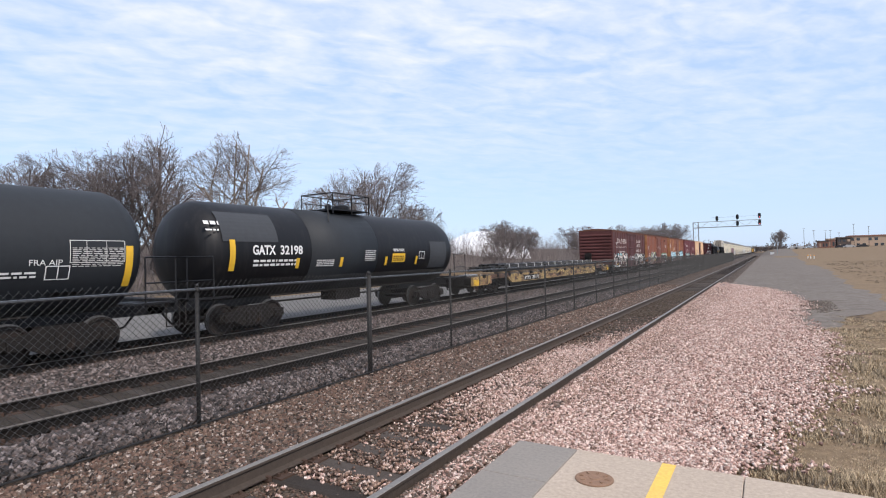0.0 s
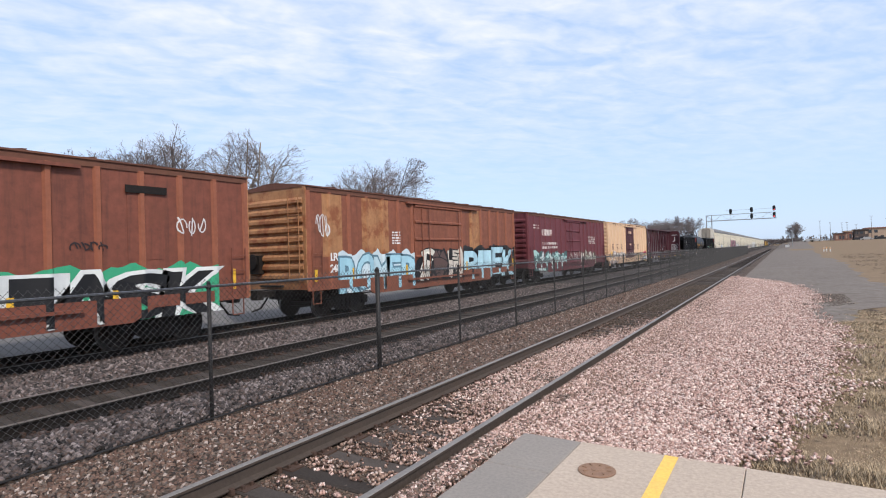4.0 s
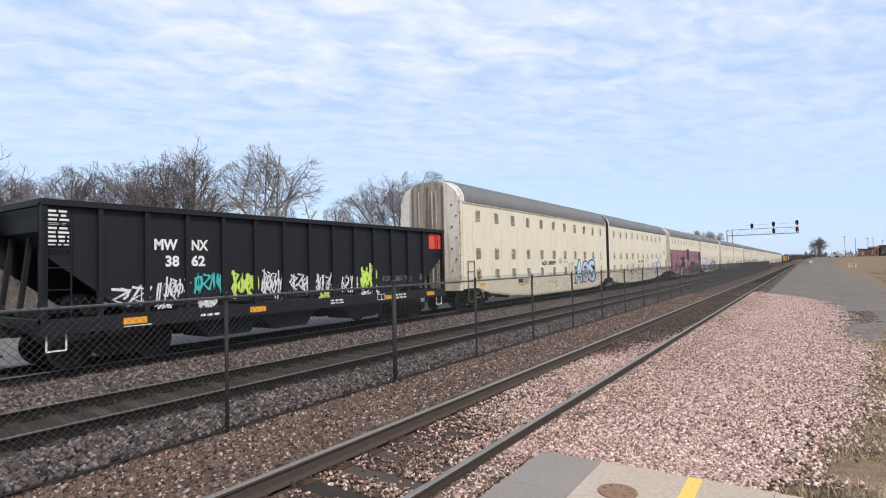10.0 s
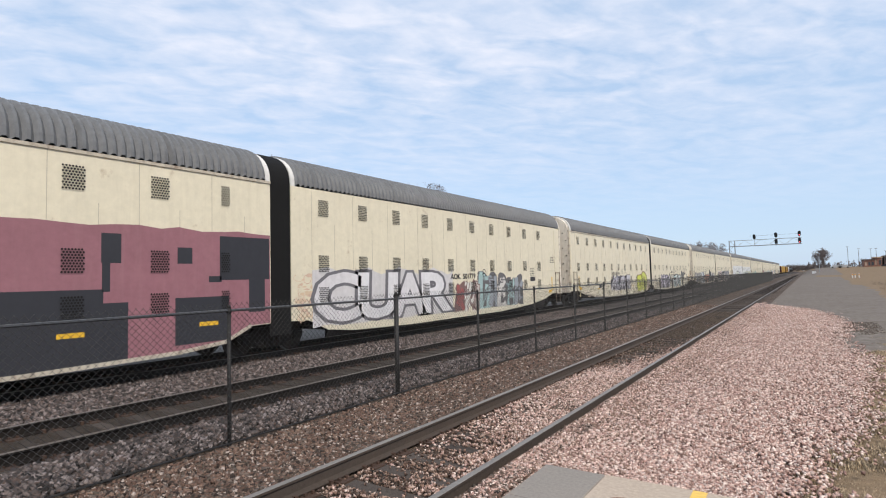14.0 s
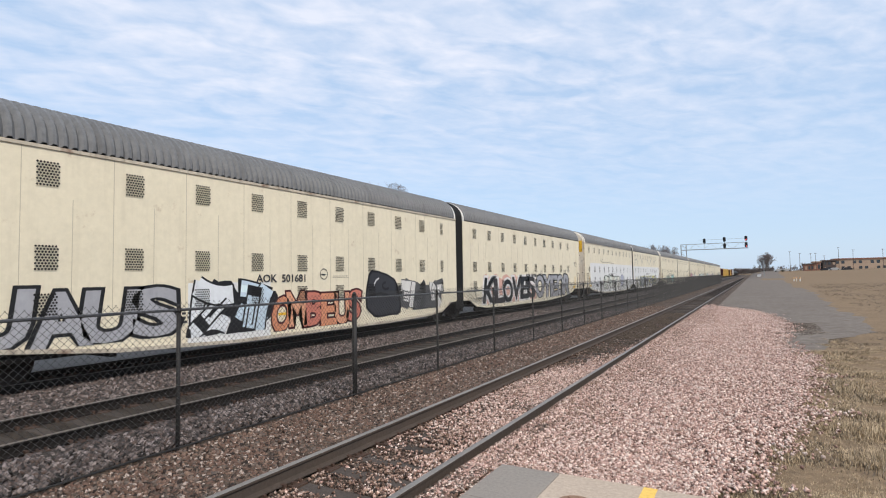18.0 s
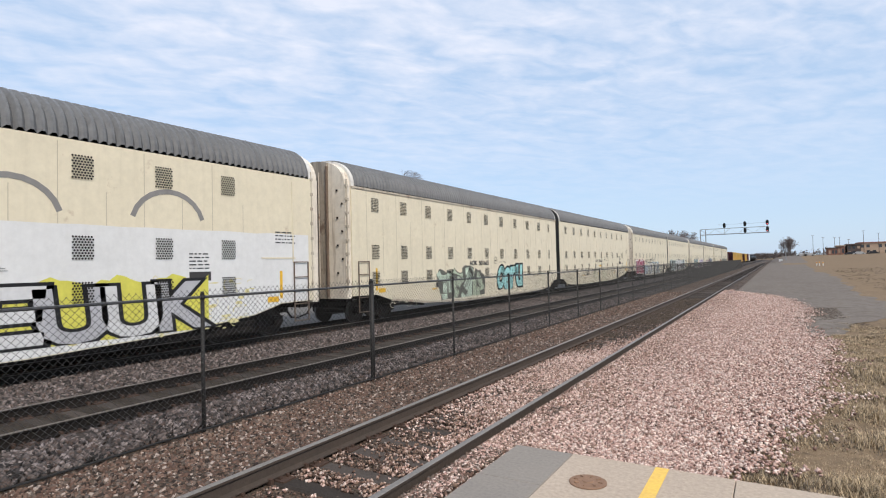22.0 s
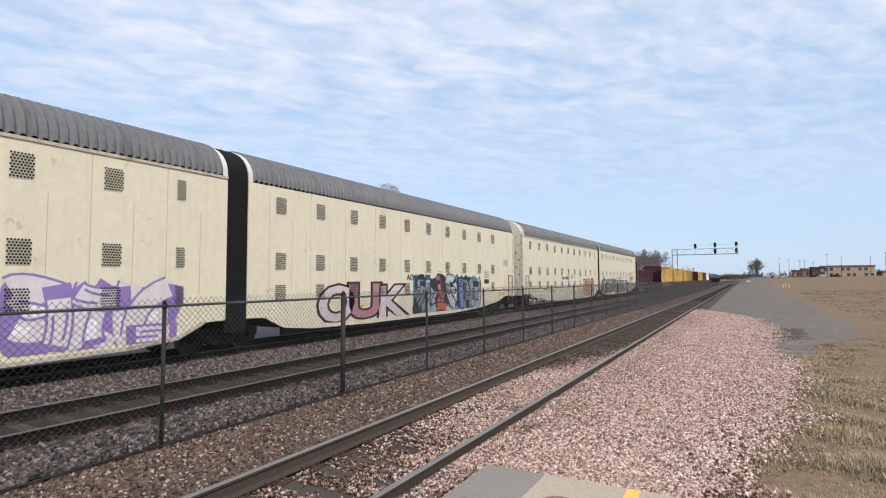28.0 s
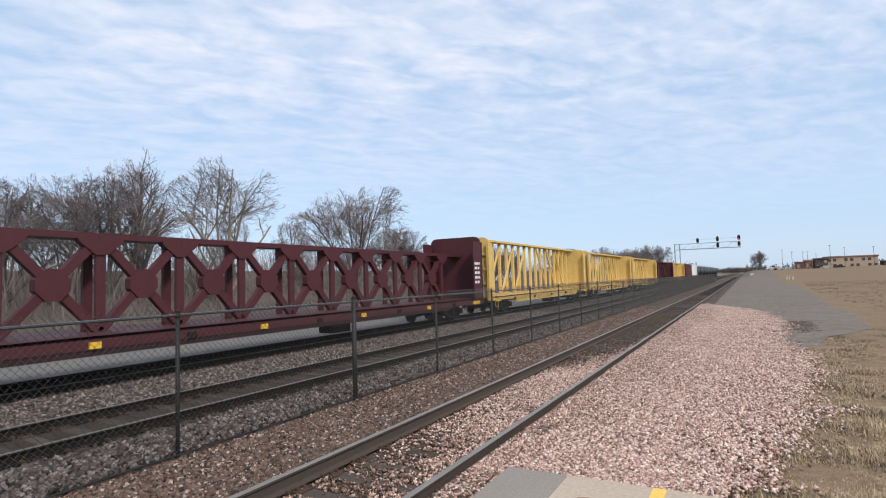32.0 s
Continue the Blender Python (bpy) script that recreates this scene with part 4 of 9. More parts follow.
        part("paint_" + kind, bm, spray(col), root)["kind"] = "stuff"
    return root


def scrawl(parent, x, y, z, w, h, col, seed=1, lw=0.035, loops=5, drape=None):
    """A thin sprayed tag: one looping line that cannot be read."""
    r = random.Random(seed)
    bm = bmesh.new()
    for k in range(loops):
        cy = y + w * (k + 0.5) / loops
        a0 = r.uniform(0, 360)
        pts = arc(cy, z + h * r.uniform(0.35, 0.65), w / loops * r.uniform(0.3, 0.7), h * r.uniform(0.25, 0.5), a0, a0 + r.choice((-1, 1)) * r.uniform(180, 330), 10)
        ribbon(bm, pts, x + 0.018 + 0.0005 * k, lw)
        ribbon(bm, [(cy + r.uniform(-0.5, 0.5) * w / loops, z + h), (cy + r.uniform(-0.3, 0.3) * w / loops, z + h * r.uniform(0, 0.4))], x + 0.0185 + 0.0005 * k, lw)
    if drape:
        drape(bm)
    return part("graffiti_tag", bm, spray(col), parent)


def tag(parent, x, y, z, w, h, n, col, seed=1, lw=0.042, drape=None):
    """A row of quick angular sprayed strokes that cannot be read."""
    r = random.Random(seed)
    bm = bmesh.new()
    step = w / n
    for i in range(n):
        cy, hh = y + step * (i + 0.5), h * r.uniform(0.7, 1.0)
        cz = z + h * 0.5 + r.uniform(-0.1, 0.1) * h
        at = lambda u, t: (cy + (u + 0.15 * t) * step, cz + t * hh)
        for k in range(r.randrange(2, 4)):
            xx = x + 0.018 + 0.0004 * k + 0.0002 * i
            kind = r.randrange(5)
            if kind == 0:
                pts = [at(-0.5, r.uniform(-0.5, 0.3)), at(r.uniform(-0.2, 0.1), 0.5), at(0.15, -0.45), at(0.55, r.uniform(-0.2, 0.5))]
            elif kind in (1, 4):
                pts = arc(cy, cz + r.uniform(-0.2, 0.2) * hh, step * 0.42, hh * 0.3, r.uniform(0, 360), r.uniform(380, 620), 10)
            elif kind == 2:
                pts = [at(-0.45, 0.45), at(0.5, 0.35 + r.uniform(-0.2, 0.1)), at(-0.3, -0.15), at(0.5, -0.5)]
            else:
                pts = [at(r.uniform(-0.3, 0.3), 0.55), at(r.uniform(-0.3, 0.3), 0.0), at(r.uniform(-0.3, 0.3), -0.55)]
            ribbon(bm, pts, xx, lw)
    if drape:
        drape(bm)
    return part("graffiti_tag", bm, spray(col), parent)


def drape_on(profile, edges):
    """Cuts flat paint at the edges of ribs and lays it over them."""
    def go(bm):
        if not bm.verts:
            return
        lo = min(v.co.y for v in bm.verts)
        hi = max(v.co.y for v in bm.verts)
        for e in edges:
            if lo < e < hi:
                bmesh.ops.bisect_plane(bm, geom=bm.verts[:] + bm.edges[:] + bm.faces[:], plane_co=(0, e, 0), plane_no=(0, 1, 0))
        for v in bm.verts:
            v.co.x += profile(v.co.y)
    return go


M["charcoalp"] = paint("dark_data_panel", (0.05, 0.045, 0.045))


# ---- box car ----
def box_car(s0, s1, label, paint_, roof, end_paint, door_paint, door=(-1.5, 1.5), rib=0.95, eave=4.17, peak=4.38, sill=0.66, group="box cars", rib_d=0.055, end_ribs=9, rib_paint=None, ledges=0):
    c, h, mid = car("box_car", label, "box car", s0, s1, group)
    W = 1.55
    b = bmesh.new()
    box(b, -W, W, -h, h, 1.0, eave)
    bmesh.ops.recalc_face_normals(b, faces=b.faces[:])
    part("body", b, paint_, c)
    ribs = []
    y = -h + 0.09
    ys_ = []
    k = max(3, round((door[0] + h) / rib))
    ys_ += [-h + 0.06 + (door[0] - 0.1 + h - 0.06) * i / k for i in range(k + 1)]
    k = max(3, round((h - door[1]) / rib))
    ys_ += [door[1] + 0.1 + (h - 0.06 - door[1] - 0.1) * i / k for i in range(k + 1)]
    rib_bm = bmesh.new()
    hw = 0.055
    prism(rib_bm, [(-hw - 0.03, 0), (hw + 0.03, 0), (hw - 0.01, rib_d), (-hw + 0.01, rib_d)], "z", sill + 0.3, eave - 0.12)
    for v in rib_bm.verts:
        v.co = Vector((W + v.co.y, v.co.x, v.co.z))
    bmesh.ops.recalc_face_normals(rib_bm, faces=rib_bm.faces[:])
    me = mesh_of("rib", rib_bm, rib_paint or paint_)
    edges = []
    for yy in ys_:
        share("rib", me, c, 0, yy, 0)
        edges += [yy - hw - 0.03, yy - hw + 0.01, yy + hw - 0.01, yy + hw + 0.03]

    for a, e in zip(ys_, ys_[1:]):
        if ledges and e - a < 2.0:
            ledge_bm = bmesh.new()
            for k in range(ledges):
                zz = 1.45 + (eave - 1.75) * k / (ledges - 1)
                prism(ledge_bm, [(W, zz - 0.045), (W + 0.012, zz - 0.02), (W + 0.012, zz + 0.01), (W, zz + 0.02)], "y", a + 0.09, e - 0.09)
            bmesh.ops.recalc_face_normals(ledge_bm, faces=ledge_bm.faces[:])
            part("pressed_panel", ledge_bm, paint_, c)

    def profile(yy):
        for q in ys_:
            d = abs(yy - q)
            if d < hw + 0.03:
                return rib_d * min(1, (hw + 0.03 - d) / 0.04)
        return 0.0
    drape = drape_on(profile, edges)
    # side sill, eave rail
    b = bmesh.new()
    for s in (-1, 1):
        x0, x1 = sorted((s * (W - 0.05), s * (W + 0.03)))
        prism(b, [(-h, 0.95), (-h + 2.6, 0.95), (-h + 3.1, sill), (h - 3.1, sill), (h - 2.6, 0.95), (h, 0.95), (h, 1.22), (-h, 1.22)], "x", x0, x1)
    bmesh.ops.recalc_face_normals(b, faces=b.faces[:])
    part("side_sill", b, paint_, c)
    for s in (-1, 1):
        x0, x1 = sorted((s * (W - 0.05), s * (W + 0.03)))
        b = bmesh.new()
        box(b, x0, x1, -h, h, eave - 0.14, eave)
        part("eave_rail", b, roof, c)
    # roof: shallow gable with cross seams
    b = bmesh.new()
    prism(b, [(-W - 0.06, eave), (W + 0.06, eave), (W + 0.06, eave + 0.04), (0.25, peak), (-0.25, peak), (-W - 0.06, eave + 0.04)], "y", -h - 0.04, h + 0.04)
    n = int(2 * h / 1.2)
    for i in range(1, n):
        yy = -h + 2 * h * i / n
        prism(b, [(W + 0.05, eave + 0.045), (W + 0.05, eave + 0.07), (0.25, peak + 0.03), (0.25, peak)], "y", yy - 0.03, yy + 0.03)
    bmesh.ops.recalc_face_normals(b, faces=b.faces[:])
    part("roof", b, roof, c)
    # corrugated ends
    for s in (-1, 1):
        b = bmesh.new()
        n = end_ribs
        prof = [(s * (h - 0.02), 1.0), (s * (h + 0.02), 1.0)]
        for i in range(n):
            z0 = 1.30 + (eave - 1.55) * i / n
            z1 = z0 + (eave - 1.55) / n
            prof += [(s * (h + 0.02), z0), (s * (h + 0.10), z0 + 0.05), (s * (h + 0.10), (z0 + z1) / 2), (s * (h + 0.02), z1 - 0.06)]
        prof += [(s * (h + 0.02), eave), (s * (h - 0.02), eave)]
        prism(b, prof, "x", -W + 0.12, W - 0.12)
        bmesh.ops.recalc_face_normals(b, faces=b.faces[:])
        part("end_wall", b, end_paint, c)
        for xx in (-W, W - 0.12):
            b = bmesh.new()
            box(b, xx, xx + 0.12, min(s * h, s * (h + 0.06)), max(s * h, s * (h + 0.06)), 1.0, eave)
            part("corner_post", b, end_paint, c)
    # door: sheets, rails, lock bars
    d0, d1 = door
    dr = new("door"); dr.parent = c
    b = bmesh.new()
    z0, z1 = 1.10, eave - 0.22
    box(b, W, W + 0.05, d0, d1, z0, z1)
    part("sheet", b, door_paint, dr)
    for zz in (z0 + 0.05, z0 + (z1 - z0) * 0.28, z0 + (z1 - z0) * 0.52, z0 + (z1 - z0) * 0.76, z1 - 0.05):
        b = bmesh.new()
        prism(b, [(W + 0.05, zz - 0.07), (W + 0.10, zz - 0.03), (W + 0.10, zz + 0.03), (W + 0.05, zz + 0.07)], "y", d0 + 0.03, d1 - 0.03)
        part("stiffener", b, door_paint, dr)
    for yy in (d0 + 0.45, d0 + 0.95, d1 - 0.3):
        b = bmesh.new()
        rod(b, (W + 0.13, yy, z0 + 0.1), (W + 0.13, yy, z1 - 0.1), 0.022, 6)
        part("lock_bar", b, door_paint, dr)
    for zz in (z1 + 0.01, z0 - 0.10):
        b = bmesh.new()
        box(b, W + 0.02, W + 0.13, d0 - 0.5, d1 + 1.6, zz, zz + 0.07)
        part("door_track", b, paint_, c)
    for yy in (-h + 0.12, h - 0.56):
        ladder(c, W + 0.02, yy, 1.1, 2.3, paint_)
        stirrup(c, W, yy + 0.05, 0.55, 1.0, paint_)
    ladder_end = bmesh.new()
    for i in range(7):
        rod(ladder_end, (W - 0.65, -h - 0.16, 1.3 + i * 0.4), (W - 0.2, -h - 0.16, 1.3 + i * 0.4), 0.014, 5)
    for xx in (W - 0.65, W - 0.2):
        rod(ladder_end, (xx, -h - 0.16, 1.2), (xx, -h - 0.16, 3.9), 0.014, 5)
    part("end_ladder", ladder_end, end_paint, c)
    b = bmesh.new()
    box(b, -0.5, 0.5, -h - 0.14, -h + 0.1, 1.08, 1.14)
    box(b, -1.0, -0.4, -h - 0.22, -h, 1.5, 2.1)
    rod(b, (-0.7, -h - 0.3, 1.9), (-0.7, -h - 0.24, 1.9), 0.25, 12)
    part("brake_gear", b, M["truck"], c)
    underframe(c, h, 0.95)
    for yy in (-h + 2.2, h - 2.2):
        truck(c, yy, mid)
    ends(c, -h, h)
    return c, h, W, drape


def underframe(c, h, z):
    b = bmesh.new()
    box(b, -0.35, 0.35, -h + 0.1, h - 0.1, z - 0.28, z)
    for i in range(7):
        yy = -h + 3.6 + (2 * h - 7.2) * i / 6
        box(b, -1.4, 1.4, yy - 0.06, yy + 0.06, z - 0.14, z)
    box(b, 0.45, 1.0, -0.9, -0.1, z - 0.42, z - 0.05)
    rod(b, (0.75, 0.3, z - 0.25), (0.75, 1.2, z - 0.25), 0.16, 10)
    rod(b, (0.4, -h + 2.5, z - 0.35), (0.4, h - 2.5, z - 0.35), 0.02, 5)
    rod(b, (-0.7, -h + 2.5, z - 0.32), (-0.7, h - 2.5, z - 0.32), 0.025, 5)
    part("underframe", b, M["truck"], c)


# ---- tank car ----
def tank_car(s0, s1, label, shell, R=1.47, cz=2.42, bands=()):
    """s0, s1: the ends of the shell's heads."""
    c, h, mid = car("tank_car", label, "tank car", s0, s1, "tank cars")
    rings = [(-h, 0.05)] + [(-h + 0.72 * (1 - math.cos(radians(a))), R * math.sin(radians(a))) for a in (18, 36, 54, 72, 90)]
    n = 16
    body = rings + [(-h + 0.72 + (2 * h - 1.44) * i / n, R) for i in range(1, n)]
    body += [(-t, r) for t, r in rings[::-1]]
    b = bmesh.new()
    lathe(b, body, "y", 40)
    for v in b.verts:
        v.co.z += cz
    bmesh.ops.recalc_face_normals(b, faces=b.faces[:])
    part("shell", b, shell, c, smooth=True)
    for y0, y1, mt in bands:
        b = bmesh.new()
        lathe(b, [(y0, R + 0.001), (y0, R + 0.008), (y1, R + 0.008), (y1, R + 0.001)], "y", 40)
        for v in b.verts:
            v.co.z += cz
        bmesh.ops.recalc_face_normals(b, faces=b.faces[:])
        part("painted_band", b, mt, c, smooth=True)
    # manway platform and rails
    p = new("top_platform"); p.parent = c
    top = cz + R
    b = bmesh.new()
    box(b, -0.75, 0.75, -1.0, 1.0, top + 0.02, top + 0.07)
    part("walkway", b, M["black"], p)
    b = bmesh.new()
    for xx in (-0.75, 0.75):
        for yy in (-1.0, 0.0, 1.0):
            rod(b, (xx, yy, top - 0.1), (xx, yy, top + 0.62), 0.022, 6)
        rod(b, (xx, -1.0, top + 0.62), (xx, 1.0, top + 0.62), 0.022, 6)
        rod(b, (xx, -1.0, top + 0.34), (xx, 1.0, top + 0.34), 0.018, 6)
    for yy in (-1.0, 1.0):
        rod(b, (-0.75, yy, top + 0.62), (0.75, yy, top + 0.62), 0.022, 6)
    rod(b, (0.75, -1.0, top + 0.6), (0.95, -1.5, top + 0.2), 0.022, 6)
    rod(b, (0.95, -1.5, top + 0.2), (1.1, -1.6, top - 0.45), 0.022, 6)
    part("railing", b, M["black"], p)
    b = bmesh.new()
    lathe(b, [(0, 0.30), (0.26, 0.30), (0.30, 0.24), (0.36, 0.08)], "z", 16)
    for v in b.verts:
        v.co += Vector((0, 0.3, top))
    part("manway", b, M["black"], p)
    b = bmesh.new()
    lathe(b, [(0, 0.12), (0.2, 0.12), (0.28, 0.05)], "z", 10)
    for v in b.verts:
        v.co += Vector((0.25, -0.7, top))
    part("valve", b, M["black"], p)
    # saddles, running boards, sill ends
    for s in (-1, 1):
        y0, y1 = sorted((s * (h + 0.75), s * (h - 3.2)))
        b = bmesh.new()
        box(b, -0.32, 0.32, y0, y1, 0.72, 1.05)
        part("stub_sill", b, M["black"], c)
        b = bmesh.new()
        prism(b, [(-1.25, 1.45), (-0.45, 0.95), (0.45, 0.95), (1.25, 1.45), (0.9, 1.25), (-0.9, 1.25)], "y", s * (h - 1.9) - 0.3, s * (h - 1.9) + 0.3)
        bmesh.ops.recalc_face_normals(b, faces=b.faces[:])
        part("saddle", b, M["black"], c)
        b = bmesh.new()
        box(b, -1.45, 1.45, min(s * (h + 0.5), s * (h + 0.75)), max(s * (h + 0.5), s * (h + 0.75)), 0.95, 1.12)
        part("end_sill", b, M["black"], c)
    for s in (-1, 1):
        b = bmesh.new()
        for yy in (s * (h + 0.7), s * (h - 0.35)):
            rod(b, (1.42, yy, 0.95), (1.42, yy, 2.15), 0.02, 6)
        rod(b, (1.42, s * (h + 0.7), 2.15), (1.42, s * (h - 0.35), 2.15), 0.02, 6)
        rod(b, (1.42, s * (h + 0.7), 1.55), (1.42, s * (h - 0.35), 1.55), 0.02, 6)
        part("end_rail", b, M["black"], c)
    for s in (-1, 1):
        b = bmesh.new()
        box(b, 1.15, 1.48, min(s * (h + 0.7), s * (h - 0.9)), max(s * (h + 0.7), s * (h - 0.9)), 1.06, 1.10)
        part("running_board", b, M["black"], c)
    b = bmesh.new()
    box(b, 0.2, 0.9, -1.1, 0.2, 0.62, 0.95)
    rod(b, (0.5, -3.4, 0.75), (0.5, 3.4, 0.75), 0.03, 6)
    rod(b, (0.0, 0.5, 0.5), (0.0, 0.5, cz - R), 0.14, 10)
    rod(b, (1.0, -h + 2.5, 0.98), (1.0, h - 2.5, 0.98), 0.025, 6)
    part("bottom_gear", b, M["truck"], c)
    for s in (-1, 1):
        stirrup(c, 1.45, s * (h + 0.3) - 0.17, 0.5, 1.06, M["truck"])
        truck(c, s * (h - 1.9), mid)
    ends(c, -h - 0.7, h + 0.7)
    return c, h, cz, R


def on_tank(cz, R):
    """Lays flat paint round the shell: z is measured along the curve from the side's middle."""
    def go(bm):
        for k in range(-12, 13):
            z = cz + k * 0.12
            bmesh.ops.bisect_plane(bm, geom=bm.verts[:] + bm.edges[:] + bm.faces[:], plane_co=(0, 0, z), plane_no=(0, 0, 1))
        for v in bm.verts:
            a = (v.co.z - cz) / R
            d = R + 0.012 + v.co.x
            v.co = Vector((d * math.cos(a), v.co.y, cz + d * math.sin(a)))
    return go


def flat_quad(parent, y0, y1, z0, z1, mat, drape, name="marking", x=0.0):
    bm = bmesh.new()
    vs = [bm.verts.new(p) for p in ((x, y0, z0), (x, y1, z0), (x, y1, z1), (x, y0, z1))]
    bm.faces.new(vs)
    if drape:
        drape(bm)
    return part(name, bm, mat, parent)


# ---- open hopper ----
def hopper_car(s0, s1, label, top=3.47):
    c, h, mid = car("hopper_car", label, "hopper car", s0, s1, "hopper cars")
    W = 1.55
    b = bmesh.new()
    out = [(-h, top), (-h, top - 0.25), (-h + 1.7, 1.25), (h - 1.7, 1.25), (h, top - 0.25), (h, top)]
    for s in (-1, 1):
        x0, x1 = sorted((s * (W - 0.03), s * W))
        t = bmesh.new()
        prism(t, [(-h, top), (-h, 2.45), (-h + 1.5, 1.25), (h - 1.5, 1.25), (h, 2.45), (h, top)], "x", x0, x1)
        add(b, t)
    for s in (-1, 1):
        t = bmesh.new()
        for p, q in (((s * (h - 0.35), top), (s * (h - 0.35), 2.9)), ((s * (h - 0.35), 2.9), (s * (h - 3.0), 1.0))):
            vs = [t.verts.new(v) for v in ((-W + 0.02, *p), (W - 0.02, *p), (W - 0.02, *q), (-W + 0.02, *q))]
            t.faces.new(vs)
        add(b, t)
    bmesh.ops.recalc_face_normals(b, faces=b.faces[:])
    part("body", b, M["hopper"], c)
    me_b = bmesh.new()
    box(me_b, W, W + 0.09, -0.05, 0.05, 1.05, top - 0.08)
    me = mesh_of("side_post", me_b, M["hopper"])
    posts = [-h + 0.06] + [-5.9 + 0.957 * i for i in range(13)] + [h - 0.06]
    for yy in posts:
        if abs(yy) > h - 1:
            bm = bmesh.new()
            box(bm, W - 0.04, W + 0.09, yy - 0.06, yy + 0.06, 1.0, top - 0.08)
            part("corner_post", bm, M["hopper"], c)
        else:
            share("side_post", me, c, 0, yy, 0)
    for s in (-1, 1):
        x0, x1 = sorted((s * (W - 0.06), s * (W + 0.12)))
        b = bmesh.new()
        box(b, x0, x1, -h, h, top - 0.12, top)
        part("chord", b, M["hopper"], c)
        b = bmesh.new()
        box(b, x0, x1, -h, h, 0.82, 1.12)
        part("chord", b, M["hopper"], c)
    for s in (-1, 1):
        b = bmesh.new()
        box(b, -W + 0.06, W - 0.06, min(s * h, s * (h - 0.12)), max(s * h, s * (h - 0.12)), top - 0.12, top)
        part("chord", b, M["hopper"], c)
        b = bmesh.new()
        box(b, -W + 0.06, W - 0.06, min(s * h, s * (h - 0.15)), max(s * h, s * (h - 0.15)), 0.85, 1.12)
        part("chord", b, M["hopper"], c)
    for yy in (-h * 0.42, -h * 0.02 - 0.8, h * 0.32):
        for xx in (-0.75, 0.75):
            b = bmesh.new()
            prism(b, [(yy - 1.2, 1.1), (yy - 0.3, 0.35), (yy + 0.9, 0.35), (yy + 1.5, 1.1)], "x", xx - 0.55, xx + 0.55)
            bmesh.ops.recalc_face_normals(b, faces=b.faces[:])
            part("chute", b, M["hopper"], c)
    # end slope braces, platform gear
    b = bmesh.new()
    for s in (-1, 1):
        for xx in (-1.0, 0.0, 1.0):
            beam(b, (xx, s * (h - 0.2), 1.1), (xx, s * (h - 0.4), 2.8), 0.08, 0.12, (1, 0, 0))
        rod(b, (0.55, s * (h - 0.7), 1.3), (0.55, s * (h - 0.7), 1.3 + 0.01), 0.3, 12)
        rod(b, (1.1, s * (h - 1.1), 1.35), (0.2, s * (h - 1.1), 1.35), 0.22, 12)
    box(b, -0.3, 0.3, -h, h, 0.72, 0.95)
    part("end_gear", b, M["truck"], c)
    for s in (-1, 1):
        ladder(c, W + 0.06, s * (h - 0.3) - 0.21, 1.05, 3.2, M["hopper"])
        stirrup(c, W, s * (h - 0.3) - 0.17, 0.5, 0.9, M["white"])
        truck(c, s * (h - 1.75), mid)
    ends(c, -h, h)
    return c, h, W


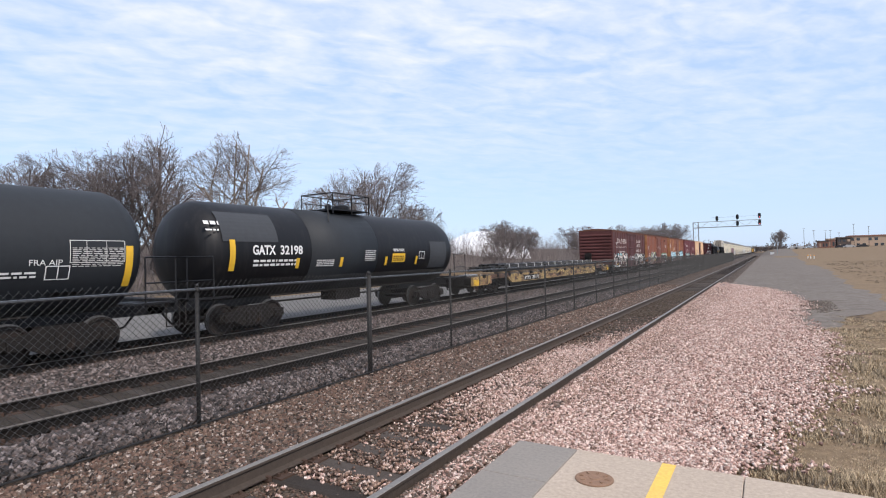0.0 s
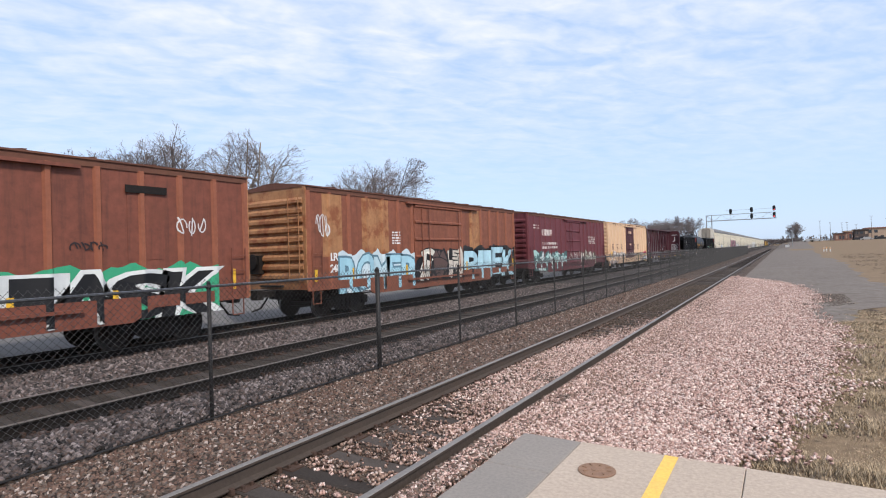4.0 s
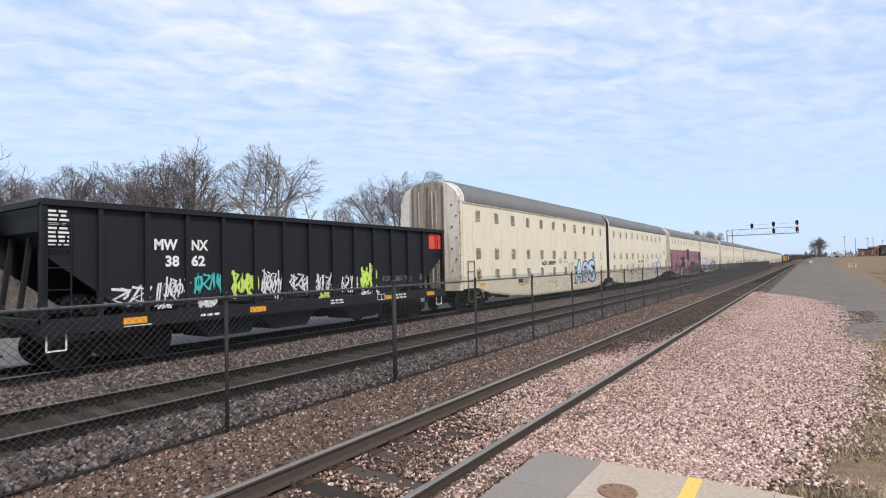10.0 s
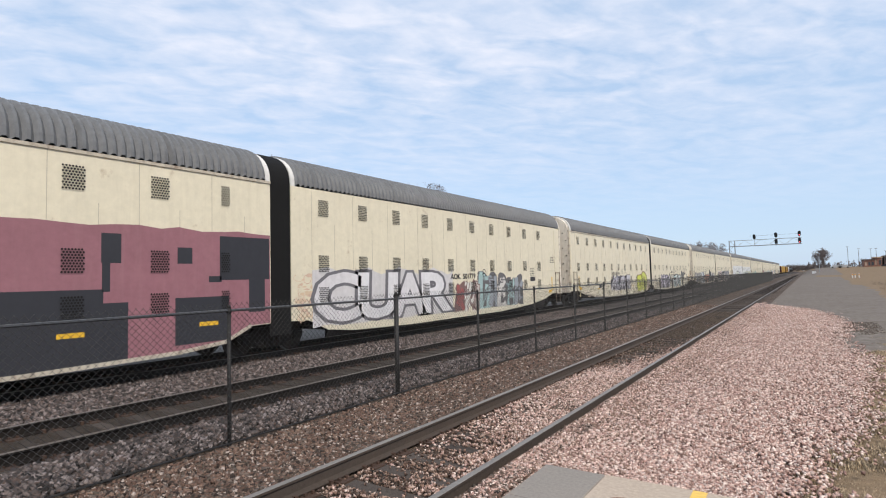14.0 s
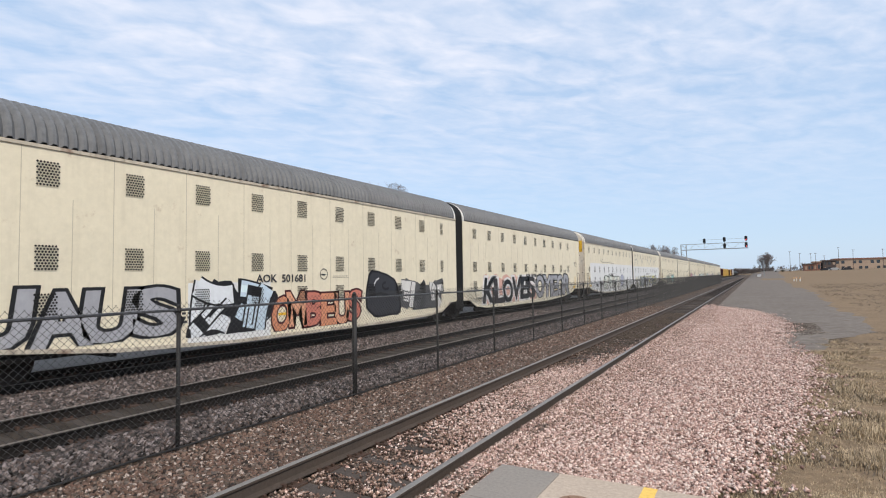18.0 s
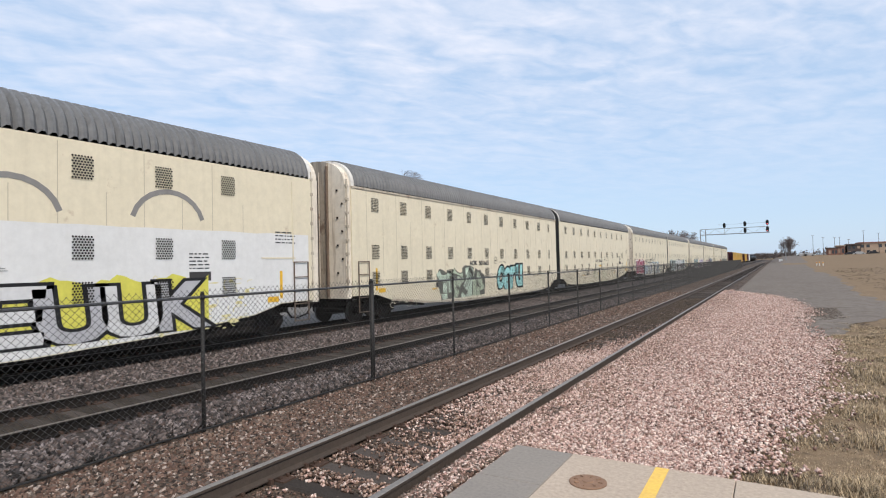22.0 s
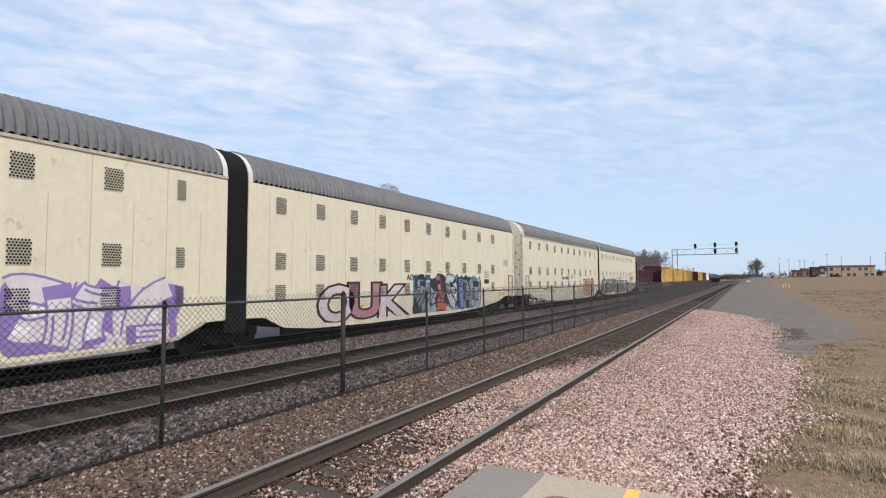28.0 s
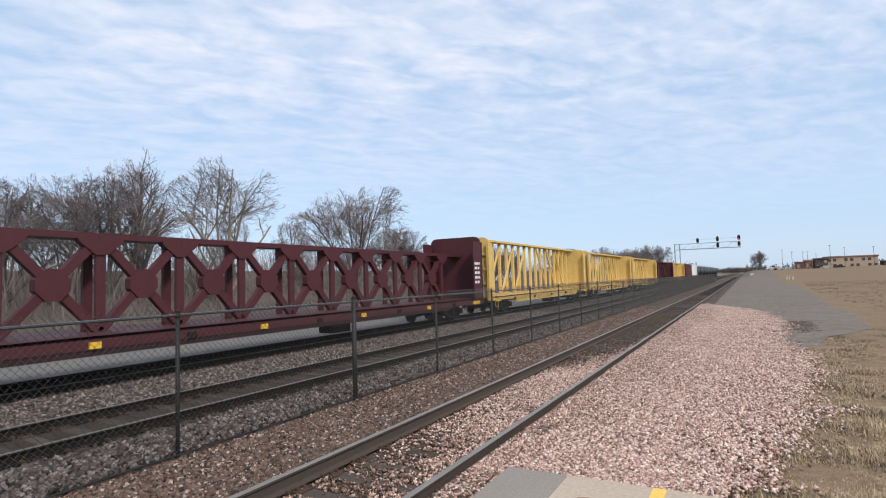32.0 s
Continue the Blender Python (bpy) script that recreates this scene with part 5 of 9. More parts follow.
# ---- centre-beam flat ----
def centerbeam(s0, s1, label, mat, bulk, style="posts", top=4.2, deck=1.02, group="centre-beam cars"):
    c, h, mid = car("centerbeam_car", label, "centre-beam car", s0, s1, group)
    W = 1.5
    B = 1.36 if style == "posts" else W
    # on wine cars the outer end faces carry their shade as a darker coat
    shade_coat = M["wineshade"] if mat is M["wine"] else mat
    e = 0.20 if style == "posts" else 0.28
    b = bmesh.new()
    box(b, -W, W, -h, h, deck - 0.06, deck)
    for s in (-1, 1):
        x0, x1 = sorted((s * (W - 0.1), s * W))
        prism(b, [(-h, deck), (-h, deck - e), (h, deck - e), (h, deck)], "x", x0, x1)
        t = bmesh.new()
        prism(t, [(-h + 3.1, deck - e), (-h + 3.7, deck - 0.42), (h - 3.7, deck - 0.42), (h - 3.1, deck - e)], "x", x0 + 0.02 * (s < 0), x1 - 0.02 * (s > 0))
        bmesh.ops.recalc_face_normals(t, faces=t.faces[:])
        part("lower_sill", t, shade_coat, c, "darker grimy lower edge")
    box(b, -0.3, 0.3, -h + 0.2, h - 0.2, deck - 0.42, deck - 0.06)
    bmesh.ops.recalc_face_normals(b, faces=b.faces[:])
    part("deck", b, mat, c)
    for s in (-1, 1):
        k = new("bulkhead"); k.parent = c
        b = bmesh.new()
        y0, y1 = sorted((s * h, s * (h - 0.08)))
        corner = [(B * math.copysign(1, q) * 1.0 - math.copysign(0.35 * (1 - math.cos(radians(a))), q), top - 0.33 + 0.35 * math.sin(radians(a))) for q, angles in ((1, (0, 30, 60, 90)), (-1, (90, 60, 30, 0))) for a in angles]
        prism(b, [(-B, deck), (B, deck)] + corner, "y", y0, y1)
        bmesh.ops.recalc_face_normals(b, faces=b.faces[:])
        part("sheet", b, bulk, k)
        b = bmesh.new()
        box(b, -B + 0.02, B - 0.02, min(s * (h + 0.002), s * (h + 0.012)), max(s * (h + 0.002), s * (h + 0.012)), deck, top - 0.35)
        part("outer_sheet", b, shade_coat, k)
        for xx in (-B + 0.06, -0.5, 0.5, B - 0.06):
            b = bmesh.new()
            box(b, xx - 0.07, xx + 0.07, min(s * (h + 0.014), s * (h + 0.14)), max(s * (h + 0.014), s * (h + 0.14)), deck - 0.2, top - 0.3)
            part("upright", b, shade_coat, k)
        for zz in (deck + 0.75, deck + 1.55, deck + 2.35):
            b = bmesh.new()
            box(b, -B + 0.1, B - 0.1, min(s * (h + 0.014), s * (h + 0.08)), max(s * (h + 0.014), s * (h + 0.08)), zz - 0.06, zz + 0.06)
            part("stiffener", b, shade_coat, k)
        w_ = 0.38 if style == "posts" else 0.9
        y0, y1 = sorted((s * h, s * (h - w_)))
        for xa, xb in ((B - 0.06, B + 0.004), (-B - 0.004, -B + 0.06)):
            b = bmesh.new()
            prism(b, [(y0, deck), (y1, deck), (y1, top - 0.28), (y0, top - 0.28)], "x", xa, xb)
            part("wing_plate", b, bulk, k)
    b = bmesh.new()
    if style == "truss":
        box(b, -0.35, 0.35, -h, h, top - 0.9 - 0.14, top - 0.9)
        zt = top - 1.0
    else:
        box(b, -0.3, 0.3, -h, h, top - 0.06, top + 0.06)
        zt = top - 0.06
    part("top_chord", b, mat, c)
    n = 17 if style == "posts" else 11
    first = -h + 1.2 if style == "posts" else -10.35
    L = -2 * first
    for i in range(n):
        yy = first + L * i / (n - 1)
        b = bmesh.new()
        if style == "posts":
            box(b, -0.07, 0.07, yy - 0.10, yy + 0.10, deck, zt)
        else:
            for xx in (-0.28, 0.28):
                box(b, xx - 0.05, xx + 0.05, yy - 0.11, yy + 0.11, deck, zt)
        if style == "truss":
            box(b, -0.3, 0.3, yy - 0.12, yy + 0.12, zt - 0.3, zt)
        part("post", b, mat, c)
    if style == "posts":
        for i in (1, 3, 5, 9, 11, 13):
            y0 = first + L * i / (n - 1)
            y1 = first + L * (i + 2) / (n - 1)
            a, e = (deck, zt) if i < 8 else (zt, deck)
            b = bmesh.new()
            beam(b, (0.08, y0, a), (0.08, y1, e), 0.10, 0.12)
            part("brace", b, mat, c)
    else:
        for i in range(n - 1):
            y0 = first + L * i / (n - 1)
            y1 = first + L * (i + 1) / (n - 1)
            for a, e in ((deck, zt), (zt, deck)):
                b = bmesh.new()
                beam(b, (0.25, y0, a), (0.25, y1, e), 0.17, 0.20)
                part("brace", b, mat, c)
            b = bmesh.new()
            ym, zm = (y0 + y1) / 2, (deck + zt) / 2
            prism(b, [(ym - 0.36, zm - 0.12), (ym - 0.14, zm - 0.36), (ym + 0.14, zm - 0.36), (ym + 0.36, zm - 0.12), (ym + 0.36, zm + 0.12), (ym + 0.14, zm + 0.36), (ym - 0.14, zm + 0.36), (ym - 0.36, zm + 0.12)], "x", 0.15, 0.38)
            part("gusset", b, mat, c)
        for i in range(n):
            yg = first + L * i / (n - 1)
            b = bmesh.new()
            prism(b, [(yg - 0.55, zt), (yg - 0.5, zt - 0.12), (yg - 0.13, zt - 0.42), (yg + 0.13, zt - 0.42), (yg + 0.5, zt - 0.12), (yg + 0.55, zt)], "x", 0.16, 0.37)
            part("top_gusset", b, mat, c)
    for i in range(9):
        yy = -h + 3.2 + (2 * h - 6.4) * i / 8
        plate(c, W, yy - 0.12, yy + 0.12, deck - 0.26, deck - 0.12, M["yellow"] if i % 2 else M["truck"], "winch", 0.05)
    for s in (-1, 1):
        plate(c, W, s * (h - 0.7) - 0.4, s * (h - 0.7) + 0.4, deck - 0.27, deck - 0.12, M["yellow"], "reflector")
        stirrup(c, W, s * (h - 0.5) - 0.17, 0.45, deck - 0.3, mat)
        truck(c, s * (h - 2.6), mid)
    b = bmesh.new()
    rod(b, (0.5, -3, deck - 0.5), (0.5, 3, deck - 0.5), 0.03, 6)
    box(b, 0.4, 1.0, 1.2, 2.2, deck - 0.75, deck - 0.3)
    part("brake_gear", b, M["truck"], c)
    ends(c, -h, h)
    return c, h, W


# ---- long flat with bars ----
def flat_car(s0, s1, label):
    c, h, mid = car("flat_car", label, "flat car", s0, s1)
    W, deck = 1.5, 1.05
    b = bmesh.new()
    for s in (-1, 1):
        x0, x1 = sorted((s * (W - 0.12), s * W))
        prism(b, [(-h + 0.25, deck - 0.04), (-h + 0.25, deck - 0.48), (-h + 1.9, deck - 0.48), (-h + 2.3, deck - 0.20), (-h + 4.3, deck - 0.20), (-h + 5.0, deck - 0.52), (h - 5.0, deck - 0.52), (h - 4.3, deck - 0.20), (h - 2.3, deck - 0.20), (h - 1.9, deck - 0.48), (h - 0.25, deck - 0.48), (h - 0.25, deck - 0.04)], "x", x0, x1)
    bmesh.ops.recalc_face_normals(b, faces=b.faces[:])
    part("side_sill", b, M["ttx"], c)
    b = bmesh.new()
    box(b, -W + 0.1, W - 0.1, -h, h, deck - 0.08, deck - 0.01)
    part("deck", b, M["greytimber"], c, "weathered dark plank deck")
    b = bmesh.new()
    prism(b, [(-h + 0.1, deck - 0.08), (-h + 0.1, deck - 0.5), (-h + 4.5, deck - 0.5), (-h + 5.6, deck - 0.80), (h - 5.6, deck - 0.80), (h - 4.5, deck - 0.5), (h - 0.1, deck - 0.5), (h - 0.1, deck - 0.08)], "x", -0.4, 0.4)
    bmesh.ops.recalc_face_normals(b, faces=b.faces[:])
    part("centre_sill", b, M["truck"], c)
    for s in (-1, 1):
        b = bmesh.new()
        box(b, s * 1.1 - 0.05, s * 1.1 + 0.05, -h + 5.4, h - 5.4, deck - 0.76, deck - 0.44)
        part("stringer", b, M["truck"], c)
    r = random.Random(8)
    for i in range(22):
        yy, w = r.uniform(-h + 5.2, h - 5.2), r.uniform(0.25, 1.1)
        z0, z1 = deck - r.uniform(0.38, 0.5), deck - r.uniform(0.03, 0.25)
        if -7.2 < yy < -3.6 or 4.8 < yy < 8.2:
            continue
        bm = bmesh.new()
        fan(bm, [(yy + w * 0.5 * math.cos(a * 0.7) * r.uniform(0.7, 1), (z0 + z1) / 2 + (z1 - z0) * 0.5 * math.sin(a * 0.7) * r.uniform(0.7, 1)) for a in range(9)], W + 0.003)
        part("rust_patch", bm, M["flatrust"] if i % 3 else M["flatpink"], c)
    for s in (-1, 1):
        for i in range(5):
            yy = s * (h - 0.5 - 0.42 * i)
            bm = bmesh.new()
            bbox(bm, W - 0.03, W + 0.025, yy - 0.05, yy + 0.05, deck - 0.45, deck - 0.06, 0.01)
            part("end_rib", bm, M["flatrust"] if i % 2 else M["flatpink"], c)
        b = bmesh.new()
        box(b, W - 0.02, W + 0.02, s * (h - 3.3) - 1.05, s * (h - 3.3) + 1.05, deck - 0.18, deck + 0.015)
        part("bolster_plate", b, M["flatrust"], c)
        bm = bmesh.new()
        bbox(bm, 0.6, 1.2, s * (h - 1.1) - 0.7, s * (h - 1.1) + 0.7, deck, deck + 0.07, 0.02)
        part("bridge_plate", bm, M["galv"], c)
    for i in range(16):
        yy = -h + 1.4 + (2 * h - 2.8) * i / 15
        bm = bmesh.new()
        bbox(bm, W - 0.02, W + 0.07, yy - 0.12, yy + 0.12, deck - 0.12, deck + 0.05, 0.02)
        part("stake_pocket", bm, M["truck"], c)
        bm = bmesh.new()
        bbox(bm, -1.3, 1.3, yy - 0.07, yy + 0.07, deck, deck + 0.10, 0.01)
        part("bunk", bm, M["timber"], c)
    for s in (-1, 1):
        stirrup(c, W, s * (h - 0.5) - 0.17, 0.40, deck - 0.45, M["flatrust"])
        truck(c, s * (h - 3.3), mid)
        plate(c, W, s * (h - 0.55) - 0.27, s * (h - 0.55) + 0.27, deck - 0.46, deck - 0.18, M["yellow"], "fresh_yellow_panel", 0.03)
    ends(c, -h, h)
    r = random.Random(3)
    load = thing("steel_bar_load", "bundles of long black steel bars strapped on the flat car", "steel bars", m=pose(FAR, mid, 0))
    CARS.append((load, mid))
    for k, (a, e, xx) in enumerate(((-h + 3.4, h - 3.4, 0.7), (-h + 4.0, h - 3.0, -0.7), (-h + 5.0, h - 3.6, 0.0))):
        bundle = new("bar_bundle")
        bundle.parent = load
        for i in range(3):
            for j in range(4):
                bm = bmesh.new()
                dx = r.uniform(-0.02, 0.02)
                yy0, yy1 = a + r.uniform(-0.3, 0.3) + 0.85 * i, e + r.uniform(-0.3, 0.3) - 0.3 * i
                z = deck + 0.17 + i * 0.13 + r.uniform(-0.01, 0.01)
                box(bm, xx - 0.3 + j * 0.16 + dx, xx - 0.3 + j * 0.16 + 0.13 + dx, yy0, yy1, z - 0.055, z + 0.055)
                part("bar", bm, M["pipe"], bundle)
    for i in range(14):
        yy = -h + 5.6 + (2 * h - 9.6) * i / 13
        bm = bmesh.new()
        box(bm, 1.045, 1.06, yy - 0.045, yy + 0.045, deck + 0.22, deck + 0.50)
        box(bm, 0.86, 1.06, yy - 0.045, yy + 0.045, deck + 0.49, deck + 0.505)
        part("strap", bm, M["strap"], load)
    return c, h, W


# ---- enclosed auto rack, one unit of an articulated pair ----
def vent_mesh(cols=7):
    """A field of round holes in staggered rows."""
    bm = bmesh.new()
    for i in range(9):
        for j in range(cols):
            yy = (j - 3) * 0.060 + (0.015 if i % 2 else -0.015)
            zz = (i - 4) * 0.057
            vs = [bm.verts.new((0.0, yy + 0.0232 * math.cos(radians(60 * k + 30)), zz + 0.0232 * math.sin(radians(60 * k + 30)))) for k in range(6)]
            bm.faces.new(vs)
    return mesh_of("vent", bm, M["hole"])


M["doorcream"] = paint("rack_door_paint", (0.74, 0.67, 0.56), rough=0.6, vary=0.3, streak=0.75, streak_col=(0.22, 0.14, 0.085), rust=(0.3, 0.15, 0.08), rust_amount=0.0)
M["doordark"] = paint("sooty_door_paint", (0.36, 0.31, 0.25), rough=0.65, vary=0.5, streak=0.95, streak_col=(0.05, 0.042, 0.036), rust=(0.12, 0.07, 0.045), rust_amount=0.3)
M["doorstain"] = paint("stained_door_bar", (0.16, 0.115, 0.085), vary=0.5, streak=0.6, streak_col=(0.05, 0.04, 0.035))
M["band"] = paint("roof_end_paint", (0.66, 0.64, 0.60), streak=0.3, streak_col=(0.4, 0.36, 0.3))
M["seam"] = paint("panel_joint", (0.46, 0.41, 0.31), streak=0.4, streak_col=(0.5, 0.44, 0.34))
RACK_W, EAVE, CROWN, BODY = 1.6, 4.77, 5.78, 20.2
SILL = ((-10.1, 1.02), (-8.8, 1.0), (-7.9, 0.76), (-5.7, 0.52), (-2.5, 0.38), (4.5, 0.36), (7.5, 0.42), (8.7, 0.54), (9.45, 0.88), (10.1, 0.90))   # lower edge of a rack's side, from its coupler end to its bellows end


def rack_sill(y):
    for (a, b), (c, d) in zip(SILL, SILL[1:]):
        if y <= c:
            return b + (d - b) * (y - a) / (c - a)
    return SILL[-1][1]


def roof_arch(n=10, w=RACK_W, e=EAVE, t=CROWN):
    """Half-ellipse-like arch from the platform side over to the far side."""
    pts = []
    for i in range(2 * n + 1):
        a = math.pi * i / (2 * n)
        c, s = math.cos(a), math.sin(a)
        pts.append((w * math.copysign(abs(c) ** 0.78, c), e + (t - e) * abs(s) ** 0.90))
    return pts


def rack_roof():
    """The corrugated roof, ribs across the car."""
    arch = roof_arch()
    rows = []
    bm = bmesh.new()
    n = 104 * 3
    for k in range(n + 1):
        y = -BODY / 2 + 0.15 + (BODY - 0.3) * k / n
        up = 0.0 if k % 3 == 0 else 0.062
        if k % 30 == 0:
            up = -0.02
        rows.append([bm.verts.new((x * (1 + up / 2.2), y, z + up)) for x, z in arch])
    for a, b in zip(rows, rows[1:]):
        for i in range(len(arch) - 1):
            bm.faces.new((a[i], b[i], b[i + 1], a[i + 1]))
    bmesh.ops.recalc_face_normals(bm, faces=bm.faces[:])
    return mesh_of("roof", bm, M["rackroof"])


def rack_meshes():
    d = {"vent": vent_mesh(), "vent2": vent_mesh(4), "roof": rack_roof()}
    W, h = RACK_W, BODY / 2
    # side wall with its dropped sill; the truck bays at both ends
    for key, e0, e1 in (("side_a", 1.0, 1.0),):
        bm = bmesh.new()
        for s in (-1, 1):
            x0, x1 = sorted((s * (W - 0.05), s * W))
            t = bmesh.new()
            prism(t, [(-h, EAVE)] + list(SILL) + [(h, EAVE)], "x", x0, x1)
            add(bm, t)
        bmesh.ops.recalc_face_normals(bm, faces=bm.faces[:])
        d[key] = mesh_of("side_wall", bm, M["cream"])
    bm = bmesh.new()
    box(bm, -0.01, 0.003, -0.007, 0.007, 1.35, EAVE - 0.06)
    d["seam"] = mesh_of("panel_seam", bm, M["seam"])
    bm = bmesh.new()
    box(bm, -0.01, 0.003, -0.007, 0.007, 1.65, 3.75)
    d["seam2"] = mesh_of("panel_seam", bm, M["seam"])
    bm = bmesh.new()
    box(bm, W - 0.02, W + 0.03, -h, h, EAVE - 0.05, EAVE + 0.02)
    low = [q for q in SILL if -8.0 < q[0] < 9.5]
    prism(bm, [(y, z - 0.03) for y, z in low] + [(y, z + 0.06) for y, z in low[::-1]], "x", W - 0.01, W + 0.03)
    bmesh.ops.recalc_face_normals(bm, faces=bm.faces[:])
    d["trim"] = mesh_of("edge_trim", bm, M["creamdirty"])
    arch = roof_arch()
    bm = bmesh.new()
    prism(bm, [(W, EAVE - 0.02)] + [(x * 1.005, z + 0.012) for x, z in arch][1:-1] + [(-W, EAVE - 0.02)], "y", 0, 0.15)
    d["endband"] = mesh_of("roof_end_band", bm, M["band"])
    # end doors: four tall leaves, bowed out, with bars over their joints
    half = [(x * 0.96, z - 0.05) for x, z in arch]
    for key, xa, xb, bow, coat in (("leaf_a", 0.03, 0.80, 0.34, "doordark"), ("leaf_b", 0.80, W * 0.97, 0.26, "doorcream")):
        bm = bmesh.new()
        top = [q for q in half if xa < q[0] < xb]
        rise = lambda x: max((z for q, z in half if q >= x), default=EAVE)
        out = [(xa, 0.95), (xb, 0.95), (xb, rise(xb)), *top, (xa, rise(xa))]
        prism(bm, out, "y", -bow, 0.0)
        bmesh.ops.recalc_face_normals(bm, faces=bm.faces[:])
        d[key] = mesh_of("door_leaf", bm, M[coat])
    bm = bmesh.new()
    box(bm, -0.025, 0.025, -0.39, -0.3, 1.0, 5.5)
    d["door_bar"] = mesh_of("door_bar", bm, M["doorstain"])
    bm = bmesh.new()
    rod(bm, (0, -0.42, 1.2), (0, -0.42, 5.3), 0.022, 6)
    d["lock_rod"] = mesh_of("lock_rod", bm, M["creamdirty"])
    bm = bmesh.new()
    box(bm, -0.028, 0.028, -0.30, -0.24, -0.03, 0.03)
    d["bracket"] = mesh_of("door_bracket", bm, M["truck"])
    bm = bmesh.new()
    for i in range(8):
        zz = 1.5 + i * 0.46
        box(bm, W - 0.10, W + 0.02, -0.26, -0.16, zz, zz + 0.09)
    rod(bm, (W - 0.02, -0.21, 1.2), (W - 0.02, -0.21, 5.0), 0.03, 6)
    d["hinges"] = mesh_of("hinge_bar", bm, M["creamdirty"])
    bm = bmesh.new()
    rows = []
    for i in range(17):
        k = 0.92 if i % 2 else 0.985
        ring = [(W * k, 0.55)] + [(x * k, (z - EAVE) * k + EAVE + 0.03) for x, z in arch] + [(-W * k, 0.55)]
        rows.append([bm.verts.new((x, 0.70 * i / 16, z)) for x, z in ring])
    for p, q in zip(rows, rows[1:]):
        for i in range(len(p) - 1):
            bm.faces.new((p[i], q[i], q[i + 1], p[i + 1]))
    bmesh.ops.recalc_face_normals(bm, faces=bm.faces[:])
    d["bellows"] = mesh_of("bellows", bm, M["bellows"])
    bm = bmesh.new()
    box(bm, -1.5, 1.5, -h + 2.2, h - 1.5, 0.52, 0.60)
    box(bm, -0.45, 0.45, -h, h, 0.62, 1.0)
    box(bm, -1.5, 1.5, -h, h, 1.0, 1.06)
    box(bm, -1.45, -1.35, -h + 2.2, h - 1.5, 0.3, 1.0)
    for i in range(9):
        yy = -h + 4.4 + (2 * h - 8.8) * i / 8
        box(bm, -W + 0.06, W - 0.06, yy - 0.06, yy + 0.06, 0.40, 0.98)
    d["floor"] = mesh_of("underframe", bm, M["truck"])
    return d


RACK = rack_meshes()


